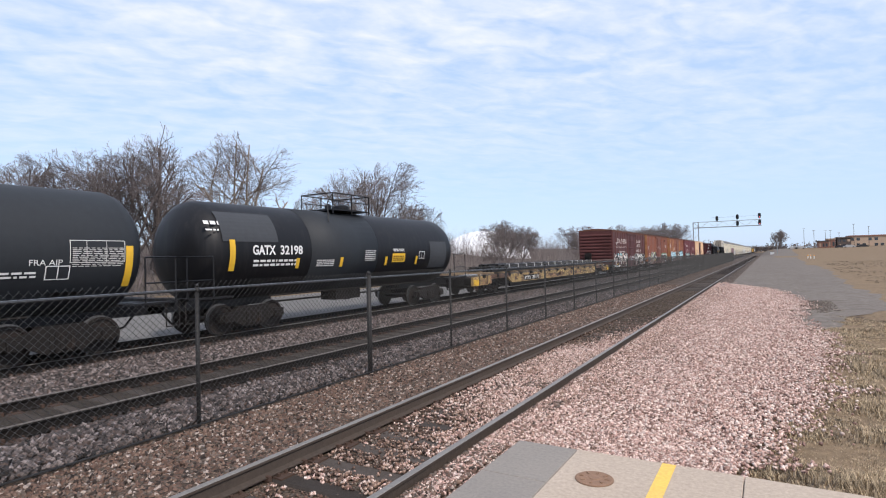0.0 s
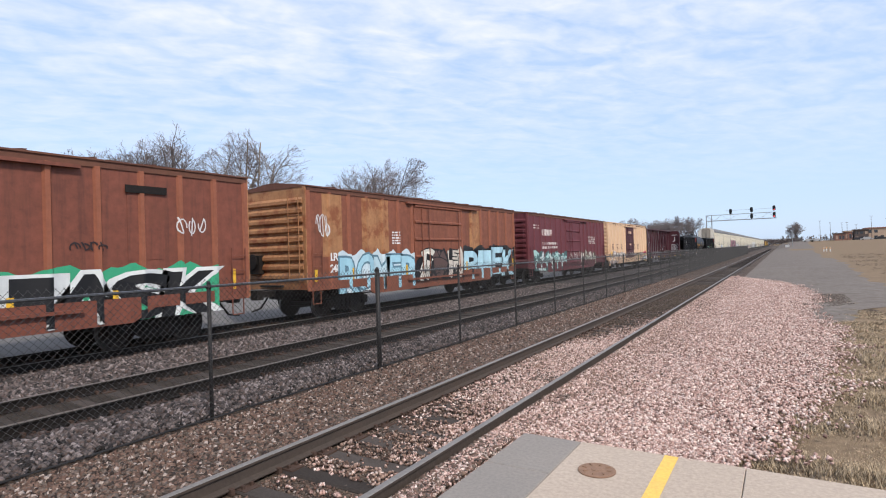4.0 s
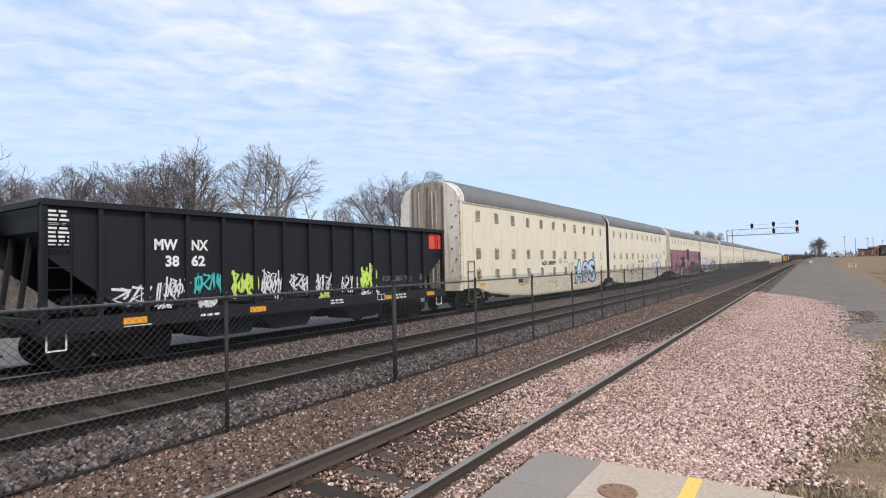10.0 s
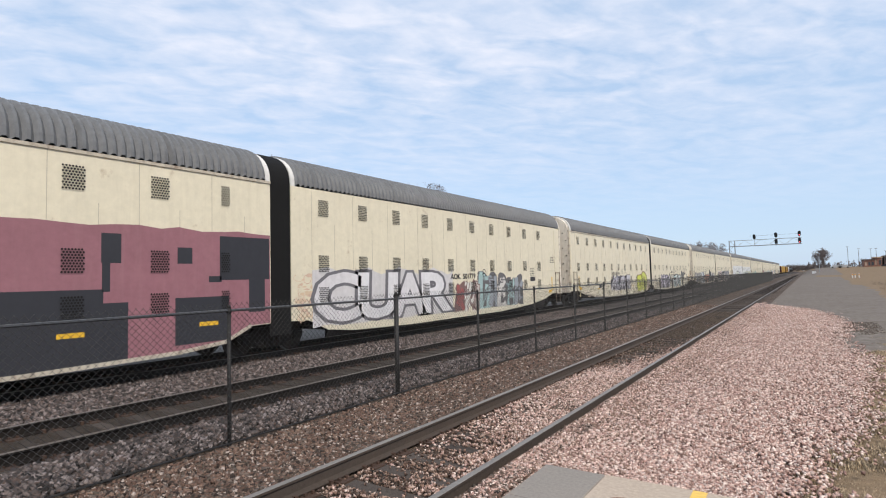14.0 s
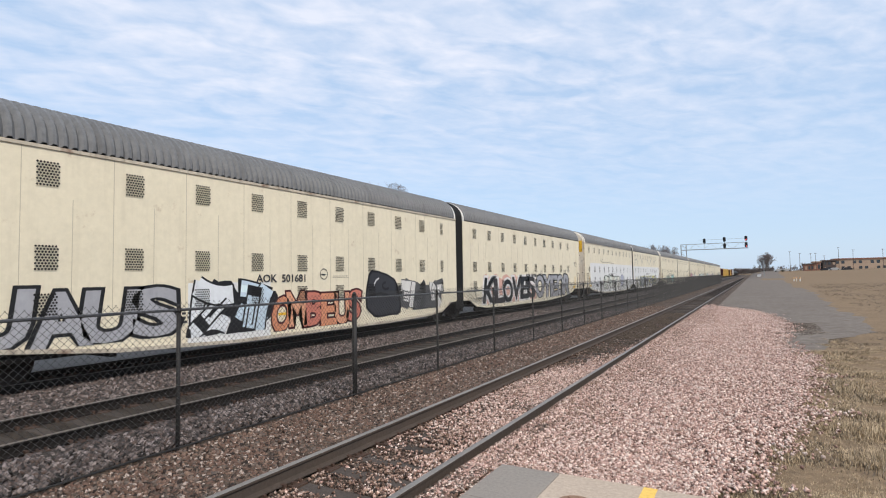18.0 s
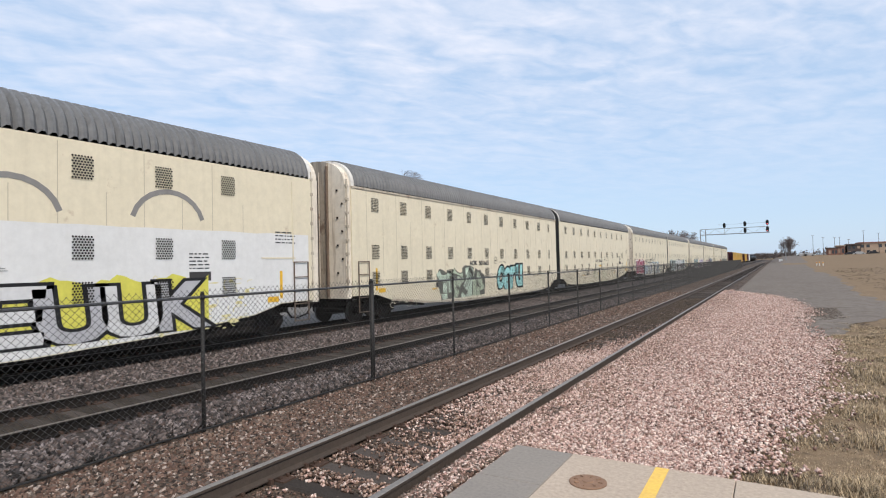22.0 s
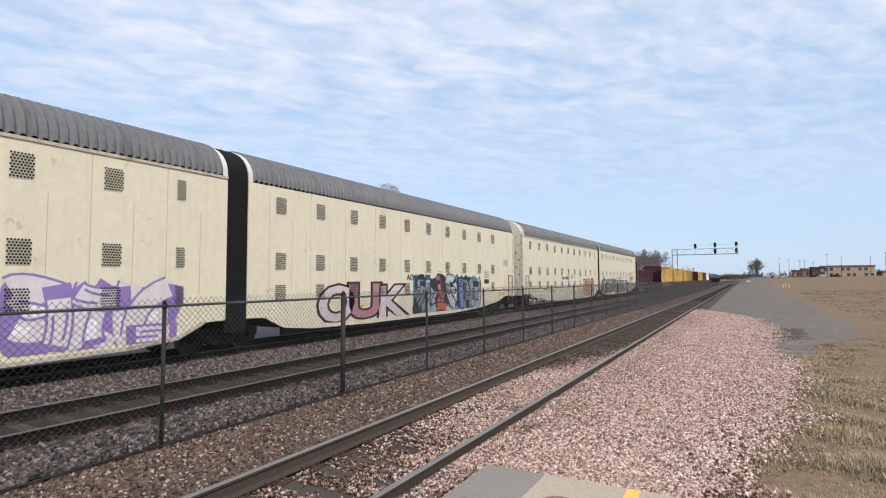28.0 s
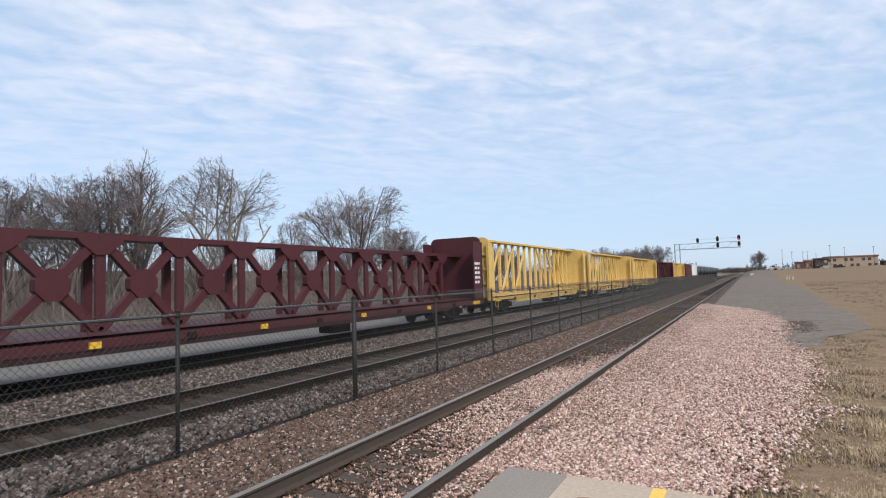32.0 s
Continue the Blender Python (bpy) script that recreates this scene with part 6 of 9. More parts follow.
def rack_unit(s0, s1, label, front):
    """front: the unit whose end doors face the platform; the other trails behind the bellows."""
    c, h, mid = car("auto_rack", label, "auto rack", s0, s1, "auto racks")
    W = RACK_W
    for key, nm in (("side_a", "side_wall"), ("roof", "roof"), ("trim", "edge_trim"), ("floor", "underframe")):
        share(nm, RACK[key], c, 0, 0, 0, 0 if front else 180)
    step, first, n = 1.765, (-h + 1.25 if front else -h + 1.24), (11 if front else 10)
    for i in range(n):
        yy = first + step * i
        for zz in (4.22, 2.54, 1.58):
            share("vent", RACK["vent2" if front and i == n - 1 else "vent"], c, W + 0.027, yy, zz)
        share("panel_seam", RACK["seam"], c, W, yy - 0.26 * step, 0)
        share("panel_seam", RACK["seam2"], c, W, yy + 0.27 * step, 0)
    share("roof_end_band", RACK["endband"], c, 0, -h, 0)
    share("roof_end_band", RACK["endband"], c, 0, h - 0.15, 0)
    y_door = -h if front else h
    door = new("end_door")
    door.parent = c
    door.matrix_basis = pose(0, y_door, 0, 0, 0, 0 if front else 180)
    for key in ("leaf_a", "leaf_b"):
        share("door_leaf", RACK[key], door)
        o = share("door_leaf", RACK[key], door)
        o.matrix_basis = Matrix.Diagonal((-1, 1, 1, 1))
    for xx in (-0.80, 0.0, 0.80):
        share("door_bar", RACK["door_bar"], door, xx)
    for xx in (-0.42, 0.28, 0.5):
        share("lock_rod", RACK["lock_rod"], door, xx)
    for k in range(8):
        share("door_bracket", RACK["bracket"], door, 1.2 if k % 2 else 1.42, 0, 1.35 + 0.47 * k)
    share("hinge_bar", RACK["hinges"], c, 0, y_door if front else y_door + 0.17, 0)
    if front:
        share("bellows", RACK["bellows"], c, 0, h + 0.01, 0)
    e = -1 if front else 1
    # ladder niche, sill step, safety stripes at the coupler end
    b = bmesh.new()
    y0 = e * (h - 0.55)
    for yy in (y0 - 0.28, y0 + 0.28):
        rod(b, (W + 0.05, yy, 0.45), (W + 0.05, yy, 2.2), 0.02, 6)
    for zz in (0.45, 0.95, 1.35, 1.75, 2.2):
        rod(b, (W + 0.05, y0 - 0.28, zz), (W + 0.05, y0 + 0.28, zz), 0.016, 6)
    part("corner_ladder", b, M["doorstain"], c)
    plate(c, W, e * (h - 1.3) - 0.05, e * (h - 1.3) + 0.05, 1.15, 1.95, M["yellow"], "reflector")
    plate(c, W, e * (h - 1.6) - 0.2, e * (h - 1.6) + 0.2, 1.06, 1.22, M["yellow"], "reflector")
    for k, yy in enumerate((-h + 5.2, -h + 9.3, h - 6.0)):
        plate(c, W, yy - 0.2, yy + 0.2, 0.98, 1.06, M["yellow"], "reflector")
    bars(c, W + 0.009, -h + 5.8, 1.0, 0.7, 0.32, 3, M["patch"], seed=int(s0))
    if not front:
        bars(c, W + 0.009, h - 1.5, 2.75, 0.75, 0.4, 4, M["patch"], seed=int(s1), fill=0.35)
        bars(c, W + 0.009, h - 4.2, 2.05, 0.55, 0.45, 5, M["patch"], seed=int(s1) + 1, fill=0.35)
        plate(c, W, h - 4.2, h - 3.6, 1.75, 1.98, M["charcoalp"], "data_panel")
        bm = bmesh.new()
        box(bm, W, W + 0.02, h - 2.0, h - 0.75, 2.3, 2.34)
        box(bm, W, W + 0.02, h - 0.85, h - 0.81, 2.2, 4.6)
        part("door_frame", bm, M["cream"], c)
    else:
        plate(c, W, -h + 5.3, -h + 5.8, 1.08, 1.28, M["charcoalp"], "data_panel")
    truck(c, e * (h - 1.9), mid)
    if front:
        truck(c, h + 0.45, mid)
    bm = bmesh.new()
    box(bm, -1.3, 1.3, min(e * h, e * (h - 0.3)), max(e * h, e * (h - 0.3)), 0.8, 1.0)
    part("end_sill", bm, M["truck"], c)
    bm = bmesh.new()
    rod(bm, (0.9, e * (h - 3.2), 0.8), (0.9, e * (h - 4.6), 0.75), 0.10, 8)
    part("air_tank", bm, M["truck"], c)
    share("coupler", COUPLER, c, 0, y_door, 0, 180 if front else 0)
    return c, h, W

# ---- the train, from its head to its tail ----
BLK, WHT = (0.008, 0.008, 0.009), (0.66, 0.65, 0.64)

# head: slate tank car
c, h, cz, R = tank_car(-7.7, 8.1, "slate grey tank car with white lettering", M["tankgrey"], 1.42, 2.31)
on = on_tank(cz, R)
writing(c, "FRA AIP", 0, 5.25, cz - 0.30, 0.12, M["white"], drape=on, to=5.85)
bars(c, 0, 6.03, cz - 0.34, 1.04, 0.42, 11, M["strap"], seed=4, fill=0.4, drape=on)
for y0, y1, z0, z1 in ((5.98, 7.1, 2.05, 2.065), (5.98, 7.1, 2.51, 2.525), (5.98, 5.995, 2.05, 2.52), (7.085, 7.1, 2.05, 2.52), (6.3, 6.312, 2.05, 2.52), (6.7, 6.712, 2.05, 2.52)):
    flat_quad(c, y0, y1, z0, z1, M["strap"], on, "table_frame")
bars(c, 0, 4.6, cz - 0.55, 0.8, 0.16, 2, M["white"], seed=5, drape=on)
flat_quad(c, 7.12, 7.28, cz - 0.85, cz + 0.10, M["yellow"], on, "yellow_stripe")
for y0, y1, z0, z1 in ((5.55, 6.0, 1.70, 1.72), (5.55, 6.0, 1.98, 2.0), (5.55, 5.57, 1.7, 2.0), (5.98, 6.0, 1.7, 2.0), (5.77, 5.79, 1.7, 2.0)):
    flat_quad(c, y0, y1, z0, z1, M["white"], on, "data_frame")

# black tank car with grey bands
c, h, cz, R = tank_car(9.2, 22.5, "black tank car with grey bands and white lettering", M["black"], 1.42, 2.31, bands=((-2.75, 0.65, M["tankgrey"]),))
on = on_tank(cz, R)
flat_quad(c, -6.0, -4.1, 2.55, 3.5, M["patch"], on, "grey_patch", 0.002)
flat_quad(c, 4.25, 5.6, 1.55, 2.7, M["patch"], on, "grey_patch", 0.002)
writing(c, "GATX", 0.004, -5.05, 2.2, 0.26, M["white"], bold=0.01, drape=on, to=-4.22)
writing(c, "32198", 0.004, -4.05, 2.2, 0.26, M["white"], bold=0.01, drape=on, to=-3.15)
bars(c, 0.004, -6.45, 3.02, 0.45, 0.14, 1, M["white"], seed=61, fill=0.8, drape=on)
bars(c, 0.004, -6.45, 2.84, 0.4, 0.08, 1, M["white"], seed=62, drape=on)
bars(c, 0.004, -5.0, 1.86, 1.7, 0.24, 2, M["white"], seed=6, drape=on)
bars(c, 0.010, -2.5, 1.80, 0.8, 0.24, 4, M["white"], seed=7, fill=0.5, drape=on)
bars(c, 0.010, -0.1, 1.95, 0.6, 0.4, 6, M["white"], seed=8, fill=0.4, drape=on)
flat_quad(c, -5.8, -5.62, 1.75, 2.6, M["yellow"], on, "yellow_stripe", 0.012)
for y in (-3.4, -1.4, 1.1, 3.15):
    flat_quad(c, y, y + 0.14, 1.76, 2.08, M["yellow"], on, "yellow_stripe", 0.012)
flat_quad(c, 1.55, 2.4, 1.86, 2.2, M["yellow"], on, "yellow_panel", 0.004)
bars(c, 0.008, 1.6, 1.92, 0.7, 0.22, 3, M["black"], seed=9, drape=on)
bars(c, 0.008, 1.6, 2.28, 0.7, 0.12, 2, M["white"], seed=10, drape=on)
for y0, y1, z0, z1 in ((3.4, 3.8, 1.98, 2.0), (3.4, 3.8, 2.26, 2.28), (3.4, 3.42, 1.98, 2.28), (3.78, 3.8, 1.98, 2.28), (3.59, 3.61, 1.98, 2.28)):
    flat_quad(c, y0, y1, z0, z1, M["white"], on, "data_frame", 0.006)

# flat car
c, h, W = flat_car(23.6, 50.2, "long worn yellow flat car with timber bunks")
plate(c, W, -6.65, -4.2, 0.57, 0.88, M["truck"], "number_panel", 0.006)
writing(c, "PTTX 136173", W + 0.009, -6.55, 0.62, 0.2, M["white"], bold=0.008, to=-4.3)
bars(c, W + 0.006, 5.2, 0.68, 1.0, 0.14, 1, M["black"], seed=11)
for y0, y1, z0, z1 in ((7.3, 7.8, 0.64, 0.66), (7.3, 7.8, 0.84, 0.86), (7.3, 7.32, 0.64, 0.86), (7.78, 7.8, 0.64, 0.86), (7.54, 7.56, 0.64, 0.86)):
    flat_quad(c, y0, y1, z0, z1, M["white"], None, "data_frame", W + 0.004)

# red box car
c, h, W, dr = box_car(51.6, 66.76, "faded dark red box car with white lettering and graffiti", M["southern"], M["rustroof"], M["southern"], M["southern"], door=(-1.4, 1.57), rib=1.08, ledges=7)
W += 0.012
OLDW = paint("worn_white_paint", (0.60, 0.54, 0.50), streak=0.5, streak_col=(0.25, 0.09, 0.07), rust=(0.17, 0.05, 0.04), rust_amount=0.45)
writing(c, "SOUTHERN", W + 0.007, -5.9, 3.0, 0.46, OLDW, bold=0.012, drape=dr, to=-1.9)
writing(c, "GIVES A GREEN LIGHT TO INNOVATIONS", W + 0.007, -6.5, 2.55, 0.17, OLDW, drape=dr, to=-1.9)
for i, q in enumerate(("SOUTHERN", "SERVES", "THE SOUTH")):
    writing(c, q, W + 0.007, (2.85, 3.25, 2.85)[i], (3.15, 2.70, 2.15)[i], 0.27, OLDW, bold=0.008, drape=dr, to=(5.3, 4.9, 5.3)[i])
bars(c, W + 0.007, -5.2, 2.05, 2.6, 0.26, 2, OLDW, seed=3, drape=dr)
throwup(c, W + 0.002, -7.2, 0.78, 5.5, 1.1, 7, [(0.62, 0.56, 0.52), (0.55, 0.44, 0.38), (0.66, 0.62, 0.60)], BLK, halo=(0.30, 0.55, 0.58), seed=41, style="wild", drape=dr)
throwup(c, W + 0.002, 1.7, 0.80, 5.6, 1.05, 7, [(0.66, 0.66, 0.64), (0.55, 0.55, 0.50)], BLK, halo=(0.45, 0.42, 0.38), seed=42, style="wild", drape=dr)
scrawl(c, W + 0.10, -1.2, 1.35, 2.3, 0.4, (0.55, 0.6, 0.62), 43)
scrawl(c, W, -6.6, 2.85, 0.7, 0.25, WHT, 44, 0.025, drape=dr)
for y in (-6.2, -2.6, 2.0, 5.6):
    flat_quad(c, y, y + 0.6, 0.98, 1.08, M["yellow"], None, "reflector", W + 0.034)

# rusty orange box car
c, h, W, dr = box_car(68.45, 83.7, "rusty red-orange box car with green and white graffiti", M["rustred"], M["rustroof"], M["ochre"], M["rustred"], door=(-1.71, 1.88), rib_paint=M["ribrust"])
writing(c, "LRS", W + 0.007, -6.64, 1.87, 0.25, M["white"], 1.1, bold=0.01, drape=dr)
writing(c, "2425", W + 0.007, -6.64, 1.50, 0.25, M["white"], 1.0, bold=0.01, drape=dr)
throwup(c, W + 0.002, -7.1, 0.75, 2.6, 0.7, 4, [(0.40, 0.38, 0.36), (0.52, 0.50, 0.46)], (0.12, 0.11, 0.10), halo=(0.45, 0.42, 0.40), seed=51, style="wild", drape=dr)
throwup(c, W + 0.004, -5.1, 0.78, 3.3, 1.17, 5, [(0.62, 0.68, 0.38), (0.60, 0.62, 0.62), (0.40, 0.44, 0.46)], BLK, halo=(0.62, 0.66, 0.60), seed=52, style="wild", drape=dr)
throwup(c, W + 0.002, 1.7, 0.74, 4.9, 1.05, 4, BLK, (0.66, 0.68, 0.66), halo=(0.04, 0.33, 0.17), seed=57, drape=dr, text="JASK")
scrawl(c, W, -7.2, 2.4, 0.6, 0.4, WHT, 54, 0.03, 2, drape=dr)
scrawl(c, W + 0.10, -1.2, 2.45, 2.2, 0.4, (0.60, 0.5, 0.45), 55, 0.03, 6)
scrawl(c, W, 5.6, 2.6, 0.8, 0.45, WHT, 56, 0.03, 3, drape=dr)
for y in (-7.3, -3.0, -1.6, 2.2, 4.1, 7.1):
    flat_quad(c, y, y + 0.12, 1.0, 1.75 if abs(y) > 6 else 1.4, M["yellow"], dr, "reflector", W + 0.02)
plate(c, W + 0.004, 4.45, 5.25, 2.05, 3.6, M["rustred"], "shaded_panel")
for y0, y1, z0, z1 in ((4.4, 5.35, 3.55, 3.72), (1.55, 1.85, 3.1, 3.4)):
    plate(c, W + 0.05, y0, y1, z0, z1, M["truck"], "dark_bracket")
scrawl(c, W, 3.3, 2.25, 0.7, 0.2, (0.03, 0.02, 0.02), 58, 0.03, 4, drape=dr)

# ochre box car
c, h, W, dr = box_car(85.9, 101.0, "ochre box car streaked with rust and blue graffiti", M["rustorange"], M["rustroof"], M["ochre"], M["rustorange"], door=(-1.9, 1.75), rib_paint=M["ribrust"])
for a, e in ((-6.9, -6.0), (-5.0, -3.5), (2.6, 3.6)):
    flat_quad(c, a, e, 2.0, 4.0, M["ochre"], dr, "ochre_patch", W + 0.004)
writing(c, "LRS", W + 0.009, -6.64, 1.87, 0.25, M["white"], 1.1, bold=0.01, drape=dr)
writing(c, "2487", W + 0.009, -6.64, 1.50, 0.25, M["white"], 1.0, bold=0.01, drape=dr)
throwup(c, W + 0.006, -6.1, 0.80, 4.2, 1.2, 5, [(0.32, 0.56, 0.66), (0.36, 0.60, 0.70), (0.46, 0.62, 0.68)], (0.10, 0.20, 0.26), halo=(0.55, 0.66, 0.70), seed=61, drape=dr, text="ROMEB")
throwup(c, W + 0.10, -1.8, 0.95, 3.4, 1.15, 3, [(0.62, 0.60, 0.52), (0.10, 0.06, 0.05), (0.55, 0.5, 0.42)], BLK, seed=62, style="wild")
throwup(c, W + 0.006, 2.05, 0.80, 5.3, 1.35, 4, (0.40, 0.62, 0.70), BLK, halo=(0.02, 0.02, 0.02), seed=63, drape=dr, text="BIEK")
scrawl(c, W, -7.2, 2.6, 0.6, 0.7, WHT, 64, 0.03, 3, drape=dr)
bars(c, W + 0.009, -3.3, 2.4, 0.45, 0.5, 5, M["white"], seed=12, drape=dr)
for y in (-7.3, -5.6, -2.5, 2.2, 7.2):
    flat_quad(c, y, y + 0.12, 1.0, 1.6, M["yellow"], dr, "reflector", W + 0.024)

# maroon box car
c, h, W, dr = box_car(102.9, 118.4, "maroon box car with white letters and pale graffiti", M["maroon"], M["rustroof"], M["maroon"], M["maroon"], door=(-1.3, 1.6), rib=0.9)
throwup(c, W + 0.002, -6.9, 0.80, 5.5, 1.0, 7, [(0.38, 0.58, 0.55), (0.50, 0.58, 0.56)], (0.06, 0.12, 0.12), seed=71, style="wild", drape=dr)
throwup(c, W + 0.002, 1.7, 0.85, 3.4, 0.95, 4, [(0.60, 0.55, 0.48), (0.42, 0.45, 0.35)], (0.10, 0.06, 0.05), seed=72, style="wild", drape=dr)
scrawl(c, W + 0.10, -1.1, 1.3, 2.4, 0.5, (0.55, 0.5, 0.45), 73, 0.03, 6)
bars(c, W + 0.007, -6.9, 3.3, 0.9, 0.3, 2, OLDW, seed=13, drape=dr)
bars(c, W + 0.007, -5.6, 2.9, 1.7, 0.42, 1, OLDW, seed=14, fill=0.9, drape=dr)
bars(c, W + 0.007, -5.6, 2.1, 2.6, 0.5, 2, OLDW, seed=15, drape=dr)
bars(c, W + 0.007, 3.6, 2.4, 1.6, 0.6, 4, OLDW, seed=16, drape=dr)

# tan box car
c, h, W, dr = box_car(119.75, 134.72, "faded tan box car with a dark red door and scribbles", M["tan"], M["tan"], M["tan"], M["wine"], door=(-1.54, 1.42), rib=1.0)
throwup(c, W + 0.002, -7.0, 0.72, 5.3, 0.85, 5, [(0.62, 0.58, 0.54), (0.66, 0.60, 0.55)], (0.20, 0.12, 0.10), seed=81, style="wild", drape=dr)
throwup(c, W + 0.002, 1.6, 0.72, 5.0, 0.7, 6, [(0.62, 0.58, 0.54), (0.60, 0.50, 0.42), (0.58, 0.5, 0.15)], (0.14, 0.05, 0.05), seed=82, style="wild", drape=dr)
tag(c, W + 0.03, 5.75, 1.28, 1.2, 0.36, 4, (0.50, 0.03, 0.09), 83, 0.075, drape=dr)
tag(c, W + 0.03, 5.5, 0.80, 1.9, 0.40, 5, (0.64, 0.66, 0.70), 86, 0.10, drape=dr)
scrawl(c, W + 0.032, 5.4, 0.72, 1.3, 0.35, (0.10, 0.16, 0.22), 87, 0.03, 6, drape=dr)
scrawl(c, W + 0.10, -1.0, 1.3, 2.2, 0.35, WHT, 84, 0.02, 7)
for k in range(5):
    bars(c, W + 0.007, -6.2 + k * 1.45 + (3.6 if k > 2 else 0), 1.9, 0.5, 0.5, 4, M["wine"], seed=20 + k, drape=dr)
for y in (-6.6, 2.6, 6.75):
    flat_quad(c, y, y + 0.1, 1.25, 1.7, M["yellow"], dr, "reflector", W + 0.02)
r = random.Random(9)
for k in range(26):
    y = r.uniform(-h + 0.1, h - 0.5)
    flat_quad(c, y, y + r.uniform(0.1, 0.5), 4.0 + r.uniform(0, 0.08), 4.165, M["rustroof"], None, "rust_patch", W + 0.034)
for z0, z1, y0, y1 in ((3.2, 3.55, -0.5, 0.6), (2.25, 2.4, -0.2, 0.5)):
    flat_quad(c, y0, y1, z0, z1, M["tan"], None, "bare_patch", W + 0.056)

# dark red centre-beam car
c, h, W = centerbeam(136.5, 158.4, "empty dark red centre-beam car with upright posts", M["wine"], M["wine"])
plate(c, W, -8.47, -7.8, 0.78, 0.98, M["white"], "number_panel", 0.004)
plate(c, W, -7.39, -6.51, 0.80, 0.98, M["white"], "number_panel", 0.004)
writing(c, "TR", W + 0.007, -8.28, 0.81, 0.14, M["black"], 1.1)
writing(c, "873934", W + 0.007, -7.34, 0.83, 0.13, M["black"], to=-6.56)
for y0, y1, z0, z1 in ((-h + 0.05, -h + 0.33, 3.12, 3.14), (-h + 0.05, -h + 0.33, 3.36, 3.38), (-h + 0.05, -h + 0.07, 3.12, 3.38), (-h + 0.31, -h + 0.33, 3.12, 3.38)):
    flat_quad(c, y0, y1, z0, z1, M["white"], None, "data_frame", 1.37)
bars(c, 1.37, -h + 0.12, 3.2, 0.14, 0.12, 2, M["white"], seed=30)
for y in (-h + 0.10, -h + 0.24):
    for z in (1.25, 2.1):
        flat_quad(c, y, y + 0.03, z, z + 0.45, M["white"], None, "white_dash", 1.37)


def end_bars(c, y, x0, w, z, hh, rows, mat, seed, fill=0.4):
    """Small print on a bulkhead's inner face."""
    ob = bars(c, 0, x0, z, w, hh, rows, mat, seed=seed, fill=fill)
    for v in ob.data.vertices:
        v.co = Vector((v.co.y, y, v.co.z))


for x0 in (-1.25, 0.25):
    end_bars(c, h - 0.10, x0, 0.95, 1.5, 0.9, 8, M["white"], 31)
    end_bars(c, h - 0.10, x0 + 0.1, 0.8, 3.6, 0.15, 2, M["white"], 32)
    for x1, x2, z1, z2 in ((0.45, 0.53, 2.75, 3.35), (0.2, 0.45, 2.72, 2.82)):
        bm = bmesh.new()
        bm.faces.new([bm.verts.new(q) for q in ((x0 + x1, h - 0.1, z1), (x0 + x2, h - 0.1, z1), (x0 + x2, h - 0.1, z2), (x0 + x1, h - 0.1, z2))])
        part("emblem", bm, M["white"], c)


